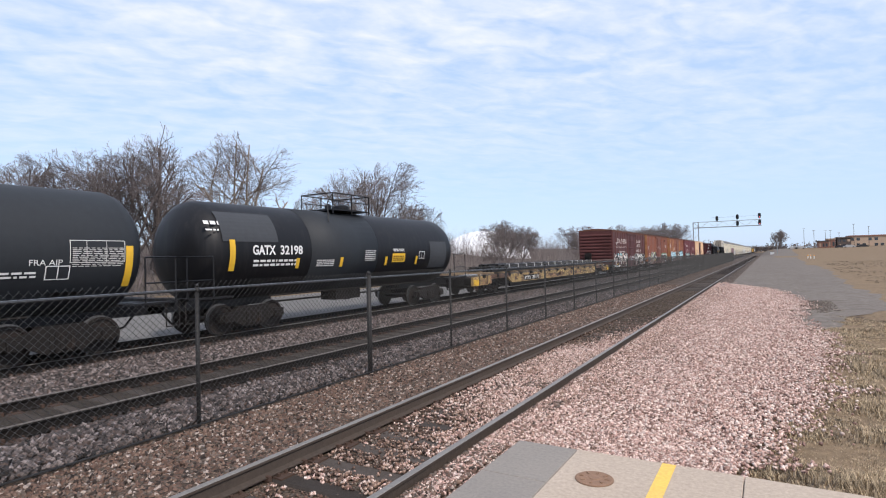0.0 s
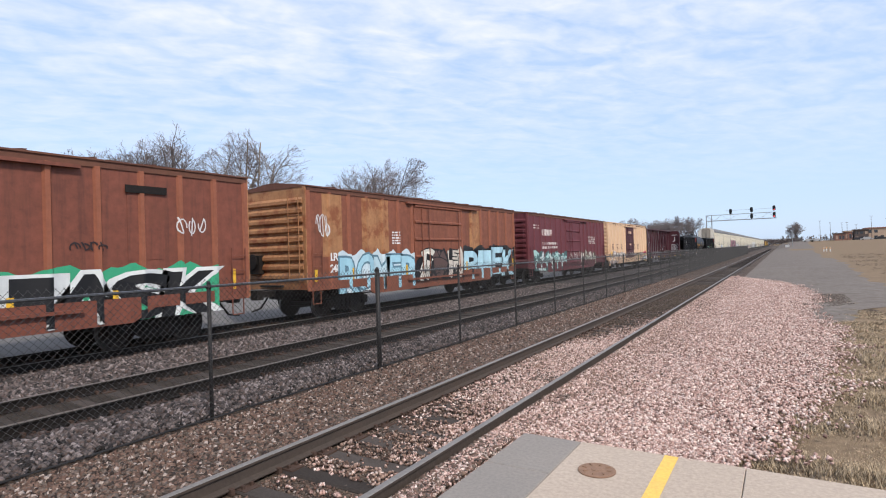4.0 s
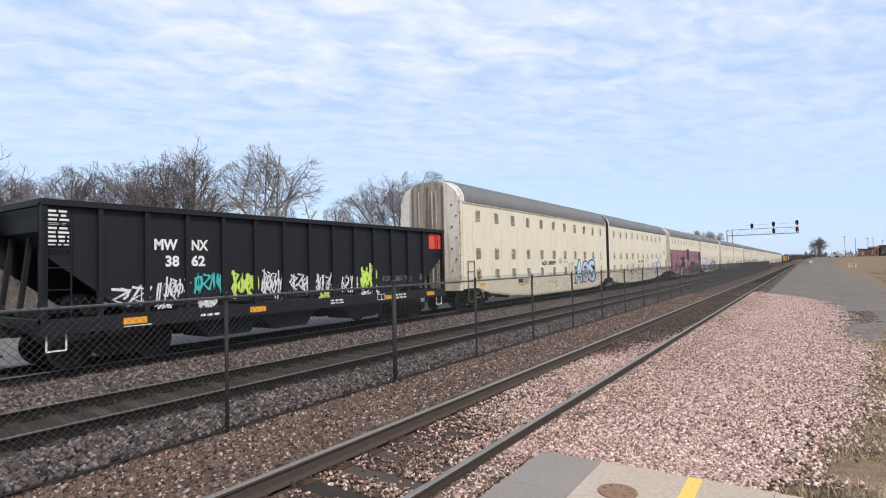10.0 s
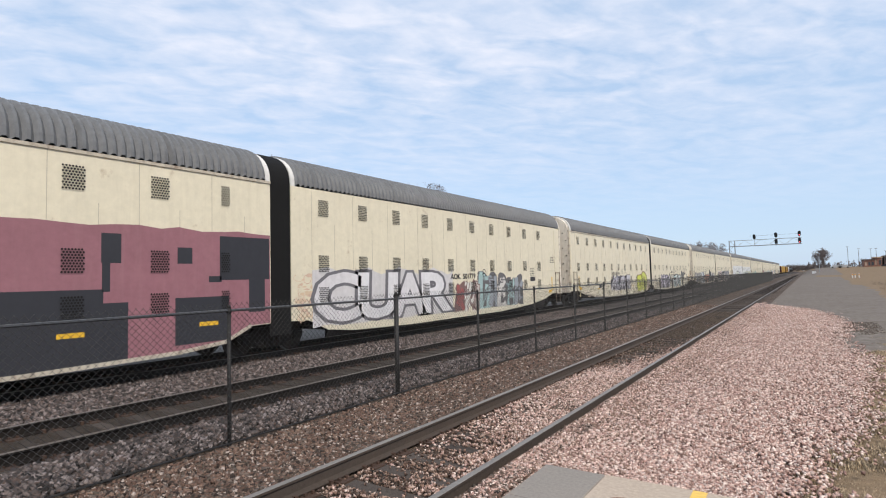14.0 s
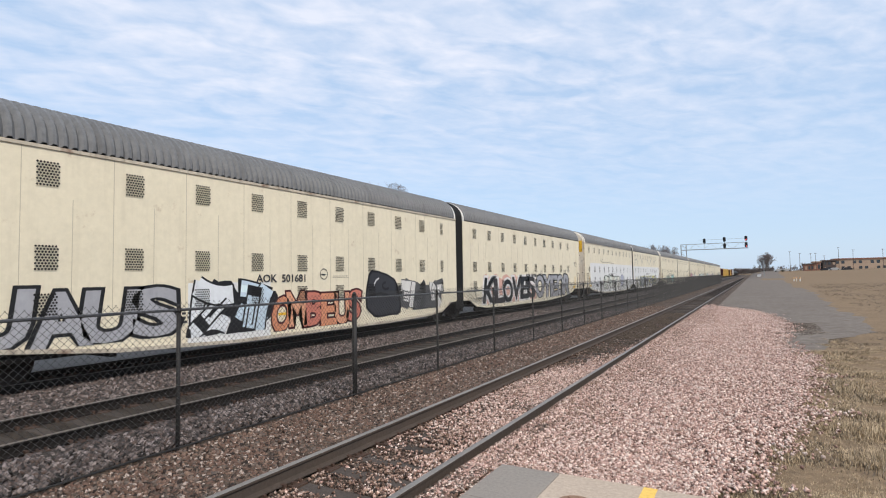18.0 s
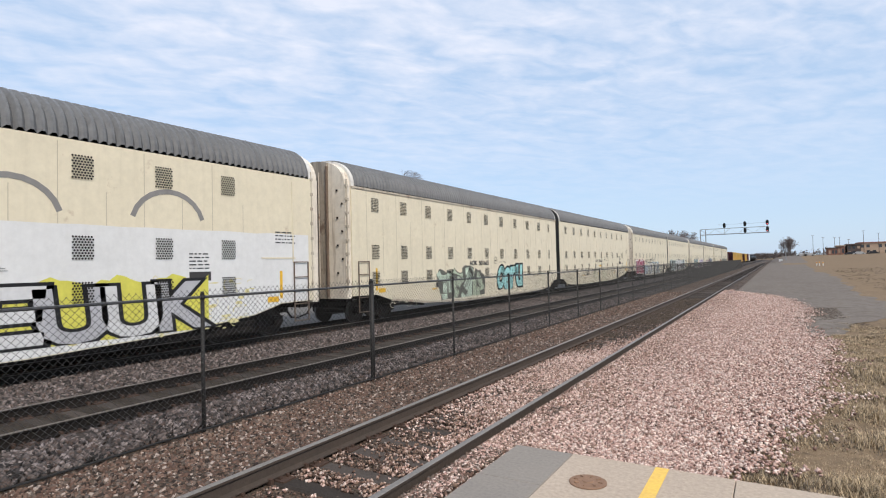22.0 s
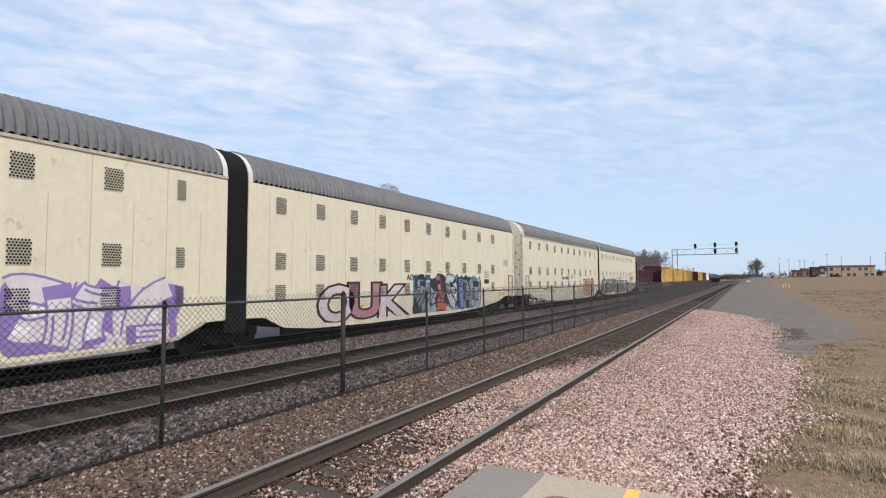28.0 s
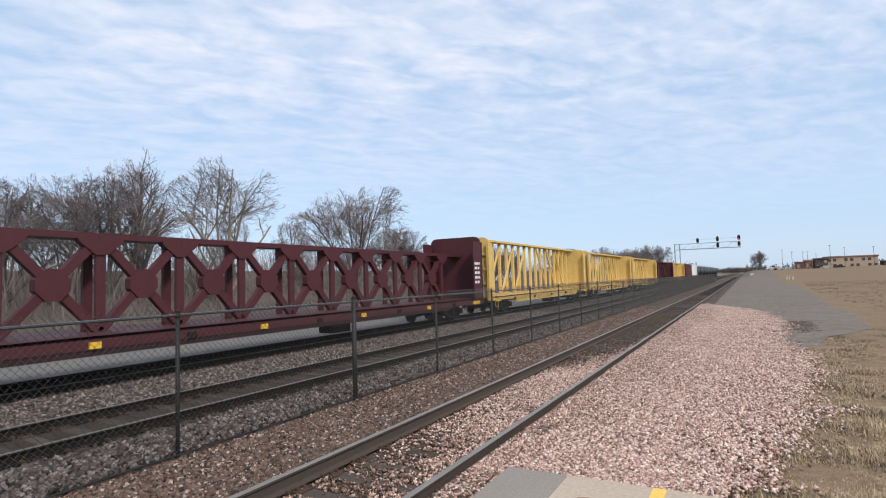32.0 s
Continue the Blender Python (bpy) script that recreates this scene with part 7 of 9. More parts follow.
def hopper_marks(c, h, W, a, b, shift, tags):
    for q, y, z, e in (("MW", -4.76, 2.52, -4.2), ("NX", -3.86, 2.52, -3.42), (a, -4.5, 2.14, -4.16), (b, -3.86, 2.14, -3.5)):
        writing(c, q, W + 0.007, y + shift, z, 0.24, M["white"], bold=0.012, to=e + shift)
    bars(c, W + 0.095, -h + 0.12, 2.55, 0.36, 0.75, 9, M["white"], seed=33, fill=0.5)
    plate(c, W, h - 0.92, h - 0.52, 2.70, 3.28, M["redpanel"], "red_panel")
    plate(c, W, h - 0.46, h - 0.12, 2.70, 3.28, M["redpanel"], "red_panel")
    for y in (-h + 1.5, -2.3, 3.2, h - 1.3):
        plate(c, W + 0.12, y, y + 0.5, 0.9, 1.04, M["orange"], "reflector", 0.004)
    bars(c, W + 0.126, -3.7, 0.92, 0.5, 0.1, 1, M["white"], seed=34)
    bars(c, W + 0.126, 0.6, 0.92, 0.6, 0.16, 2, M["white"], seed=35)
    bars(c, W + 0.126, h - 3.2, 0.9, 0.6, 0.2, 2, M["white"], seed=36)
    flat_quad(c, -h + 1.5, -h + 2.1, 0.85, 0.87, M["white"], None, "white_dash", W + 0.127)
    for y0, y1, z0, z1 in ((h - 4.2, h - 3.8, 0.90, 0.92), (h - 4.2, h - 3.8, 1.08, 1.1), (h - 4.2, h - 4.18, 0.90, 1.1), (h - 3.82, h - 3.8, 0.90, 1.1), (h - 4.0, h - 3.98, 0.90, 1.1)):
        flat_quad(c, y0, y1, z0, z1, M["white"], None, "data_frame", W + 0.127)
    if tags:
        lime, teal = (0.50, 0.66, 0.12), (0.06, 0.42, 0.40)
        for k, (y, w, z, hh, col, lw, n) in enumerate(((-5.72, 0.85, 1.28, 0.50, WHT, 0.055, 2), (-4.75, 0.85, 1.30, 0.55, WHT, 0.04, 5), (-4.75, 0.4, 1.16, 0.12, WHT, 0.03, 3), (-3.78, 0.8, 1.42, 0.55, teal, 0.055, 4),
                                                       (-3.7, 0.5, 1.10, 0.26, WHT, 0.05, 4), (-2.80, 0.85, 1.28, 0.72, lime, 0.075, 4), (-1.85, 0.8, 1.20, 0.85, WHT, 0.04, 5), (-0.88, 0.75, 1.30, 0.60, WHT, 0.065, 3), (0.1, 0.75, 1.25, 0.60, WHT, 0.05, 4),
                                                       (0.15, 0.5, 1.10, 0.2, lime, 0.06, 2), (1.1, 0.85, 1.2, 0.60, WHT, 0.05, 4), (2.08, 0.8, 1.30, 0.80, lime, 0.08, 4), (2.1, 0.9, 1.06, 0.2, WHT, 0.05, 4))):
            tag(c, W, y, z, w, hh, n, col, 90 + k, lw)
        for y in (3.2, 3.9, 4.4, 5.3):
            scrawl(c, W, y, 1.5, 0.45, 0.22, (0.20, 0.21, 0.22), int(y * 10), 0.02, 3)


c, h, W = hopper_car(160.78, 174.88, "black open hopper car with white lettering")
hopper_marks(c, h, W, "39", "58", 0.16, False)
c, h, cz, R = tank_car(175.8, 187.2, "black tank car with orange-yellow lettering", M["black"])
on = on_tank(cz, R)
writing(c, "UTLX", 0.004, -3.84, 2.0, 0.27, M["orange"], bold=0.008, drape=on, to=-3.05)
writing(c, "601922", 0.004, -2.93, 2.0, 0.27, M["orange"], bold=0.008, drape=on, to=-1.82)
bars(c, 0.004, -3.8, 1.75, 1.4, 0.12, 1, M["orange"], seed=41, drape=on)
flat_quad(c, -4.7, -4.56, 1.7, 2.55, M["yellow"], on, "yellow_stripe", 0.004)
for y in (-1.62, 0.66, 2.08):
    flat_quad(c, y, y + 0.13, 1.95, 2.28, M["yellow"], on, "yellow_stripe", 0.004)
bars(c, 0.004, 3.55, 1.75, 0.6, 0.5, 6, M["strap"], seed=42, fill=0.4, drape=on)
bars(c, 0.004, 0.9, 2.5, 0.6, 0.25, 3, M["yellow"], seed=43, drape=on)
tag(c, 0.004, 0.4, 1.45, 0.9, 0.35, 4, WHT, 141, 0.035, drape=on)
tag(c, 0.004, 1.9, 1.40, 1.1, 0.30, 5, WHT, 142, 0.035, drape=on)
c, h, W = hopper_car(188.75, 202.7, "black open hopper car covered with white and green tags")
hopper_marks(c, h, W, "38", "62", 0.0, True)

# ---- auto racks ----
NUMBERS = ("501879", "501879", "501779", "501779", "501724", "501724", "501681", "501681", "501880", "501880", "501665", "501665", "501648", "501648", "501821", "501821", "501820", "501820")
M["rackwhite"] = paint("white_repaint", (0.68, 0.68, 0.67), rough=0.55, vary=0.2, streak=0.12, streak_col=(0.45, 0.42, 0.38))
M["rose"] = paint("dusty_rose_paint", (0.285, 0.125, 0.145), rough=0.6, vary=0.3, scale=0.7, streak=0.15, streak_col=(0.40, 0.24, 0.24))
M["charcoal"] = paint("charcoal_paint", (0.030, 0.030, 0.036), rough=0.6, vary=0.3, streak=0.1)
M["smudge"] = paint("faded_overspray", (0.52, 0.47, 0.38), rough=0.6, vary=0.6, scale=1.6, streak=0.3, streak_col=(0.42, 0.42, 0.30))
RACKS = []
for i in range(18):
    a = 204.29 + 42.96 * (i // 2) + (20.92 if i % 2 else 0.0)
    lead = i % 2 == 0
    c, h, W = rack_unit(a, a + BODY, "cream auto rack unit with grey corrugated roof" + (", yellow end door" if i == 8 else ""), lead)
    RACKS.append(c)
    t = -1.75
    writing(c, "AOK  " + NUMBERS[i], W + 0.022 if i != 2 else W + 0.02, t - 0.08, 1.97, 0.225, M["charcoal"] if i != 2 else M["white"], 1.12, bold=0.006)
    bm = bmesh.new()
    ribbon(bm, arc(t + 2.7, 2.2, 0.17, 0.17, 0, 360, 16), W + 0.02, 0.022)
    part("round_stencil", bm, M["charcoal"], c)
    bars(c, W + 0.02, t + 2.58, 2.16, 0.24, 0.08, 1, M["charcoal"], seed=2)
    bars(c, W + 0.02, t + 3.15, 2.08, 0.8, 0.1, 2, M["charcoal"], seed=3, fill=0.2)
for xa, xb, bow in ((0.05, 0.79, 0.342), (-0.79, -0.05, 0.342), (0.82, 1.45, 0.262), (-1.45, -0.82, 0.262)):
    bm = bmesh.new()
    box(bm, xa, xb, -10.1 - bow - 0.004, -10.1 - bow + 0.002, 4.0, 5.42 if bow > 0.3 else 4.95)
    part("yellow_door_paint", bm, M["yellow"], RACKS[8], "bright yellow upper half of the door")
G = lambda i, *a, **k: throwup(RACKS[i], RACK_W + 0.003, *a, **k)
S = lambda i, *a, **k: scrawl(RACKS[i], RACK_W + 0.008, *a, **k)


def field(i, y0, y1, z0, z1, mat, name, wavy=0.0, x=0.005):
    """A painted-over field on a rack's side, with a ragged top edge."""
    bm = bmesh.new()
    n = 40 if wavy else 1
    prev = None
    turn = 1 if i % 2 == 0 else -1
    lo = lambda y: max(z0, rack_sill(turn * y) + 0.02)
    ys_ = sorted(set([y0 + (y1 - y0) * k / n for k in range(n + 1)] + [turn * q for q, _ in SILL if y0 < turn * q < y1]))
    for y in ys_:
        zt = z1 + wavy * noise.noise((y * 1.7, i * 3.1, 0)) + wavy * 0.3 * noise.noise((y * 7.0, i * 1.1, 4))
        q = (bm.verts.new((RACK_W + x, y, lo(y))), bm.verts.new((RACK_W + x, y, zt)))
        if prev:
            bm.faces.new((prev[0], q[0], q[1], prev[1]))
        prev = q
    return part(name, bm, mat, RACKS[i])


def smears(i, n, z0, z1, cols, seed, y0=-9, y1=9):
    """Old tags scrubbed to faint flecks and thin strokes."""
    r = random.Random(seed)
    for col in cols:
        col = tuple(0.45 * v + 0.55 * w for v, w in zip(col, (0.68, 0.60, 0.45)))
        bm = bmesh.new()
        for _ in range(n * 5):
            y, z = r.uniform(y0, y1), r.uniform(z0, z1)
            w, hh, x = r.uniform(0.05, 0.22), r.uniform(0.02, 0.09), RACK_W + 0.0055 + r.uniform(0, 0.001)
            if r.random() < 0.55:
                fan(bm, [(y + w * math.cos(radians(a)) * r.uniform(0.5, 1), z + hh * math.sin(radians(a)) * r.uniform(0.5, 1)) for a in range(0, 360, 40)], x)
            else:
                ribbon(bm, arc(y, z, w, hh * 2.0, r.uniform(0, 180), r.uniform(200, 420), 6), x, r.uniform(0.012, 0.03))
        part("paint_smear", bm, spray(col), RACKS[i])["kind"] = "stuff"


# 1, 2
G(0, 3.55, 0.75, 3.7, 1.4, 3, [(0.42, 0.62, 0.68), (0.50, 0.48, 0.68), (0.44, 0.60, 0.68)], BLK, seed=1, text="AOS")
S(0, 2.2, 1.35, 1.0, 0.75, (0.06, 0.07, 0.05), 2, 0.025, 3)
smears(0, 14, 0.55, 1.25, ((0.66, 0.57, 0.40), (0.62, 0.58, 0.50), (0.66, 0.52, 0.45)), 3)
for y in (-4.6, -3.0, 0.0, 2.4):
    flat_quad(RACKS[0], y, y + 0.5, 0.92, 1.0, M["yellow"], None, "reflector", RACK_W + 0.008)
for k in range(4):
    S(1, -4.9 + k * 1.35, 0.75, 1.5, 1.25, (0.10, 0.09, 0.09), 10 + k, 0.028, 2)
S(1, 1.3, 0.8, 1.3, 0.9, (0.08, 0.08, 0.08), 15, 0.025, 3)
G(1, 3.4, 0.95, 3.7, 1.05, 3, [(0.62, 0.58, 0.60), (0.56, 0.52, 0.58)], (0.08, 0.08, 0.10), seed=4)
smears(1, 22, 0.5, 1.3, ((0.66, 0.55, 0.42), (0.60, 0.57, 0.52), (0.66, 0.50, 0.36), (0.50, 0.60, 0.60)), 5, -9.5, 3)
for y in (-6.6, -3.9, -0.2):
    flat_quad(RACKS[1], y, y + 0.5, 0.95, 1.03, M["yellow"], None, "reflector", RACK_W + 0.008)
# 3: rose and charcoal blocks; 4: large white letters
field(2, -9.98, 10.08, 0.0, 3.32, M["rose"], "painted_field", 0.10)
for y0, y1, z0, z1 in ((-9.98, -9.75, 2.6, 3.4), (-9.98, -9.16, 2.55, 2.82), (-9.5, -9.25, 1.2, 2.6), (-7.15, -6.55, 1.45, 1.95), (-7.5, -7.35, 1.45, 1.75), (-6.3, -6.15, 1.45, 1.75), (-5.85, -5.62, 0.56, 3.42), (-4.28, -3.1, 2.2, 2.5), (-3.1, -1.95, 1.3, 2.55), (-4.28, -3.1, 1.25, 1.8), (-2.2, -1.8, 0.5, 3.4),
                       (-0.3, 1.5, 2.05, 3.5), (2.5, 3.1, 0.5, 2.0), (3.1, 5.85, 0.4, 1.95), (5.8, 6.2, 2.5, 3.13), (5.82, 5.98, 1.9, 2.5), (5.85, 6.35, 0.45, 1.66), (7.45, 7.82, 2.5, 2.88), (8.55, 10.05, 2.1, 3.2), (8.25, 8.6, 2.05, 2.2), (7.4, 8.8, 0.55, 1.70), (9.4, 9.9, 1.25, 2.1)):
    flat_quad(RACKS[2], y0, y1, max(z0, rack_sill(y0) + 0.02, rack_sill(y1) + 0.02), z1, M["charcoal"], None, "painted_block", RACK_W + 0.009)
flat_quad(RACKS[2], -4.6, -3.6, 0.56, 1.18, M["rackwhite"], None, "white_panel", RACK_W + 0.012)
for y in (-9.2, -2.9, 5.0, 8.0):
    flat_quad(RACKS[2], y, y + 0.5, 1.0, 1.1, M["yellow"], None, "reflector", RACK_W + 0.012)
bars(RACKS[2], RACK_W + 0.012, -1.6, 1.2, 1.6, 0.1, 1, M["white"], seed=5)
bars(RACKS[2], RACK_W + 0.012, -8.4, 1.0, 0.7, 0.14, 1, M["white"], seed=6)
bars(RACKS[2], RACK_W + 0.012, -6.9, 0.85, 1.4, 0.3, 3, M["smudge"], seed=7)
G(3, -9.2, 0.66, 7.4, 1.55, 4, [(0.66, 0.63, 0.63), (0.70, 0.68, 0.68)], (0.16, 0.15, 0.16), halo=(0.60, 0.57, 0.56), seed=6, text="CUAR")
G(3, -1.4, 0.62, 2.0, 1.2, 3, [(0.34, 0.10, 0.09), (0.60, 0.58, 0.52), (0.50, 0.44, 0.40)], (0.20, 0.12, 0.11), seed=7, style="wild")
G(3, 0.5, 0.65, 4.4, 1.35, 5, [(0.34, 0.46, 0.44), (0.30, 0.32, 0.34), (0.55, 0.52, 0.48)], (0.14, 0.13, 0.13), seed=8, style="wild")
smears(3, 10, 0.9, 2.2, ((0.62, 0.36, 0.20), (0.55, 0.25, 0.18)), 9, -9.9, -8.8)
# 5, 6
G(4, -1.9, 0.8, 5.0, 1.0, 5, [(0.50, 0.48, 0.50), (0.44, 0.42, 0.46)], (0.10, 0.09, 0.11), seed=10, style="wild")
G(4, 5.4, 0.55, 3.2, 1.4, 2, [(0.55, 0.58, 0.10), (0.58, 0.60, 0.14)], (0.16, 0.05, 0.02), seed=9)
smears(4, 12, 0.5, 1.5, ((0.62, 0.52, 0.20), (0.55, 0.42, 0.42)), 11)
smears(4, 9, 0.7, 1.3, ((0.60, 0.36, 0.34), (0.62, 0.46, 0.40)), 12, 8.6, 9.8)
S(4, 8.9, 0.95, 0.9, 0.35, (0.18, 0.18, 0.22), 13, 0.03, 4)
G(5, -6.4, 0.55, 4.3, 1.2, 4, [(0.48, 0.42, 0.50), (0.58, 0.54, 0.60)], (0.02, 0.018, 0.02), seed=11, style="wild")
G(5, -1.2, 0.55, 4.9, 1.2, 5, [(0.62, 0.64, 0.62), (0.46, 0.60, 0.58)], (0.012, 0.012, 0.014), seed=12, text="HEIAS")
G(5, 4.0, 1.35, 1.5, 0.75, 2, (0.12, 0.12, 0.12), (0.06, 0.06, 0.06), seed=19)
tag(RACKS[5], RACK_W + 0.01, -1.9, 0.85, 0.8, 0.45, 4, (0.03, 0.03, 0.03), 13, 0.035)
smears(5, 16, 0.5, 1.4, ((0.62, 0.50, 0.40), (0.60, 0.55, 0.35), (0.52, 0.45, 0.50)), 14, -9.5, -5)
# 7, 8
G(6, -8.4, 0.75, 4.2, 1.15, 4, (0.34, 0.34, 0.36), BLK, seed=13, shine=(0.66, 0.66, 0.68), text="UAUS")
field(6, -3.95, -1.3, 0.0, 1.98, M["rackwhite"], "painted_field", 0.0)
G(6, -3.7, 0.65, 2.3, 1.25, 2, [(0.66, 0.68, 0.70), (0.50, 0.60, 0.68)], BLK, seed=14, style="wild")
G(6, -1.25, 0.55, 4.1, 1.05, 6, [(0.58, 0.24, 0.13), (0.62, 0.30, 0.18), (0.50, 0.17, 0.12)], (0.06, 0.01, 0.01), seed=15, text="OMBEUS")
G(6, 3.4, 0.6, 1.7, 1.6, 1, (0.03, 0.03, 0.035), BLK, seed=16, shine=(0.6, 0.6, 0.6))
G(6, 5.3, 0.75, 3.3, 1.1, 3, [(0.60, 0.58, 0.55), (0.05, 0.05, 0.05)], (0.08, 0.08, 0.08), seed=17, style="wild")
G(7, -7.8, 0.60, 7.6, 1.35, 6, [BLK, (0.03, 0.025, 0.025)], (0.66, 0.64, 0.62), halo=(0.62, 0.36, 0.29), seed=17, text="KLOVES")
G(7, 0.0, 0.62, 7.2, 1.45, 5, [(0.30, 0.30, 0.32), (0.35, 0.35, 0.37)], (0.03, 0.03, 0.032), seed=18, shine=(0.45, 0.45, 0.46), text="OYEOR")
tag(RACKS[7], RACK_W + 0.01, -9.9, 1.0, 1.2, 0.6, 3, (0.10, 0.10, 0.10), 19, 0.03)
tag(RACKS[7], RACK_W + 0.01, -9.6, 0.75, 2.0, 0.3, 6, (0.16, 0.16, 0.16), 20, 0.03)
# 9, 10: lower half repainted white
field(8, -8.56, 10.08, 0.0, 3.1, M["rackwhite"], "painted_field", 0.03)
field(9, -10.08, 9.9, 0.0, 3.02, M["rackwhite"], "painted_field", 0.03)
bm = bmesh.new()
ribbon(bm, [(-4.9, 3.35), (-4.3, 3.22), (-3.0, 3.25), (-1.6, 3.26), (-0.9, 3.30), (-0.6, 3.2), (0.6, 3.18)], RACK_W + 0.006, 0.04)
ribbon(bm, [(-4.4, 3.5), (-3.9, 3.40)], RACK_W + 0.006, 0.03)
ribbon(bm, [(-0.9, 3.34), (-0.7, 3.22)], RACK_W + 0.006, 0.06)
part("ghost_outline", bm, spray((0.12, 0.11, 0.10)), RACKS[8])
smears(8, 9, 0.9, 1.9, ((0.70, 0.46, 0.20), (0.70, 0.52, 0.30)), 21, -4.2, 4.8)
G(8, -3.9, 0.75, 6.8, 1.15, 6, [(0.62, 0.66, 0.58), (0.66, 0.64, 0.56)], (0.05, 0.06, 0.05), seed=20, text="gromes")
G(8, 3.7, 0.85, 1.1, 1.25, 1, (0.42, 0.44, 0.55), (0.06, 0.06, 0.09), seed=22)
plate(RACKS[8], RACK_W, -6.4, -5.9, 1.0, 1.25, M["charcoalp"], "data_panel", 0.012)
bm = bmesh.new()
for cy, rx in ((-8.2, 0.9), (-4.3, 0.55), (-0.2, 0.6), (2.2, 0.9), (5.4, 0.9)):
    ribbon(bm, arc(cy, 3.05, rx, 0.85, 15, 165, 10), RACK_W + 0.006, 0.12)
part("ghost_outline", bm, spray((0.24, 0.23, 0.22)), RACKS[9])
smears(9, 34, 0.5, 1.75, ((0.66, 0.60, 0.08), (0.66, 0.62, 0.16)), 23, -8.6, 7.8)
G(9, -6.0, 0.55, 5.5, 1.15, 7, [(0.10, 0.12, 0.13), (0.40, 0.43, 0.44), (0.52, 0.55, 0.56)], (0.02, 0.025, 0.03), halo=(0.62, 0.58, 0.12), seed=24, style="wild")
G(9, 0.3, 0.6, 6.0, 1.15, 5, [(0.42, 0.42, 0.44), (0.60, 0.60, 0.60)], BLK, halo=(0.62, 0.58, 0.10), seed=25, text="OEUUK")
tag(RACKS[9], RACK_W + 0.02, -6.7, 0.55, 0.7, 0.35, 3, (0.04, 0.04, 0.03), 26, 0.05)
# 11, 12
G(10, -4.6, 0.55, 4.0, 1.2, 4, [(0.46, 0.55, 0.44), (0.40, 0.46, 0.34)], (0.12, 0.12, 0.10), seed=26, style="wild")
G(10, 1.15, 0.68, 3.2, 1.2, 4, (0.30, 0.58, 0.56), (0.015, 0.02, 0.02), seed=27, text="oeru")
smears(10, 10, 0.5, 1.4, ((0.58, 0.56, 0.46), (0.62, 0.54, 0.42)), 28, -8, 1)
smears(11, 26, 0.45, 1.4, ((0.60, 0.56, 0.40), (0.64, 0.58, 0.44), (0.62, 0.52, 0.42)), 29, -9, 5.5)
smears(11, 6, 0.6, 1.3, ((0.26, 0.42, 0.20), (0.34, 0.48, 0.28)), 30, -2.2, 1.4)
bm = bmesh.new()
for q in ([(-2.2, 1.2), (-1.9, 1.6), (-1.4, 1.75)], [(-1.2, 1.4), (-0.6, 1.75), (0.2, 1.82), (0.9, 1.8)], [(0.9, 1.82), (0.8, 1.5)]):
    ribbon(bm, q, RACK_W + 0.006, 0.035)
part("ghost_outline", bm, spray((0.40, 0.46, 0.44)), RACKS[11])
flat_quad(RACKS[11], -0.65, -0.1, 1.62, 1.76, M["yellow"], None, "yellow_sticker", RACK_W + 0.006)
# 13, 14
G(12, -8.8, 0.68, 3.9, 1.3, 3, [(0.30, 0.02, 0.07), (0.34, 0.03, 0.08)], (0.66, 0.60, 0.62), halo=(0.24, 0.015, 0.05), seed=30, text="LOL")
G(12, -4.7, 0.55, 1.7, 0.95, 2, [(0.50, 0.60, 0.66), (0.60, 0.64, 0.66)], (0.45, 0.55, 0.62), seed=32, style="wild")
G(12, -2.9, 0.5, 6.8, 1.2, 6, [(0.66, 0.62, 0.52), (0.60, 0.60, 0.58)], BLK, halo=(0.40, 0.54, 0.64), seed=31, text="DEBERS")
tag(RACKS[12], RACK_W + 0.01, -4.5, 1.75, 1.2, 0.5, 3, (0.03, 0.03, 0.03), 32, 0.05)
S(12, -2.6, 1.75, 4.0, 0.5, (0.05, 0.05, 0.05), 33, 0.04, 4)
G(13, -8.6, 0.55, 5.0, 1.3, 3, [(0.55, 0.62, 0.60), (0.50, 0.64, 0.60)], BLK, seed=33, halo=(0.40, 0.52, 0.48), style="wild")
G(13, -3.4, 0.5, 5.5, 1.4, 4, [(0.64, 0.64, 0.63), (0.60, 0.62, 0.62)], BLK, seed=36, style="block")
G(13, 2.2, 0.55, 2.7, 1.3, 3, [(0.52, 0.62, 0.66), (0.64, 0.66, 0.66), (0.42, 0.55, 0.62)], (0.02, 0.03, 0.035), seed=35, style="wild")
smears(13, 10, 0.5, 1.2, ((0.44, 0.60, 0.54), (0.62, 0.52, 0.38)), 37, 1.2, 6.5)
flat_quad(RACKS[13], 7.4, 8.0, 1.6, 1.9, M["charcoal"], None, "dark_square", RACK_W + 0.006)
# 15, 16
for y, m_ in ((-4.9, -1), (0.55, 1)):
    bm = bmesh.new()
    fan(bm, [(y - 0.1, 0.5), (y + m_ * 1.35, 0.5), (y + m_ * 0.75, 1.15), (y + m_ * 0.2, 1.5), (y - 0.1, 1.3)], RACK_W + 0.006)
    part("red_spike", bm, spray((0.42, 0.02, 0.06)), RACKS[14])
G(14, -5.0, 0.5, 5.7, 1.5, 5, [(0.24, 0.36, 0.36), (0.28, 0.40, 0.40)], (0.01, 0.02, 0.02), seed=36, text="SNORK", shine=(0.55, 0.64, 0.64))
bm = bmesh.new()
for y, z, q in ((-5.3, 1.8, 0.09), (-5.6, 1.85, 0.06), (-2.9, 2.05, 0.05), (0.4, 1.72, 0.06), (1.0, 1.25, 0.07), (-5.5, 0.85, 0.07)):
    fan(bm, arc(y, z, q, q, 0, 330, 9), RACK_W + 0.006)
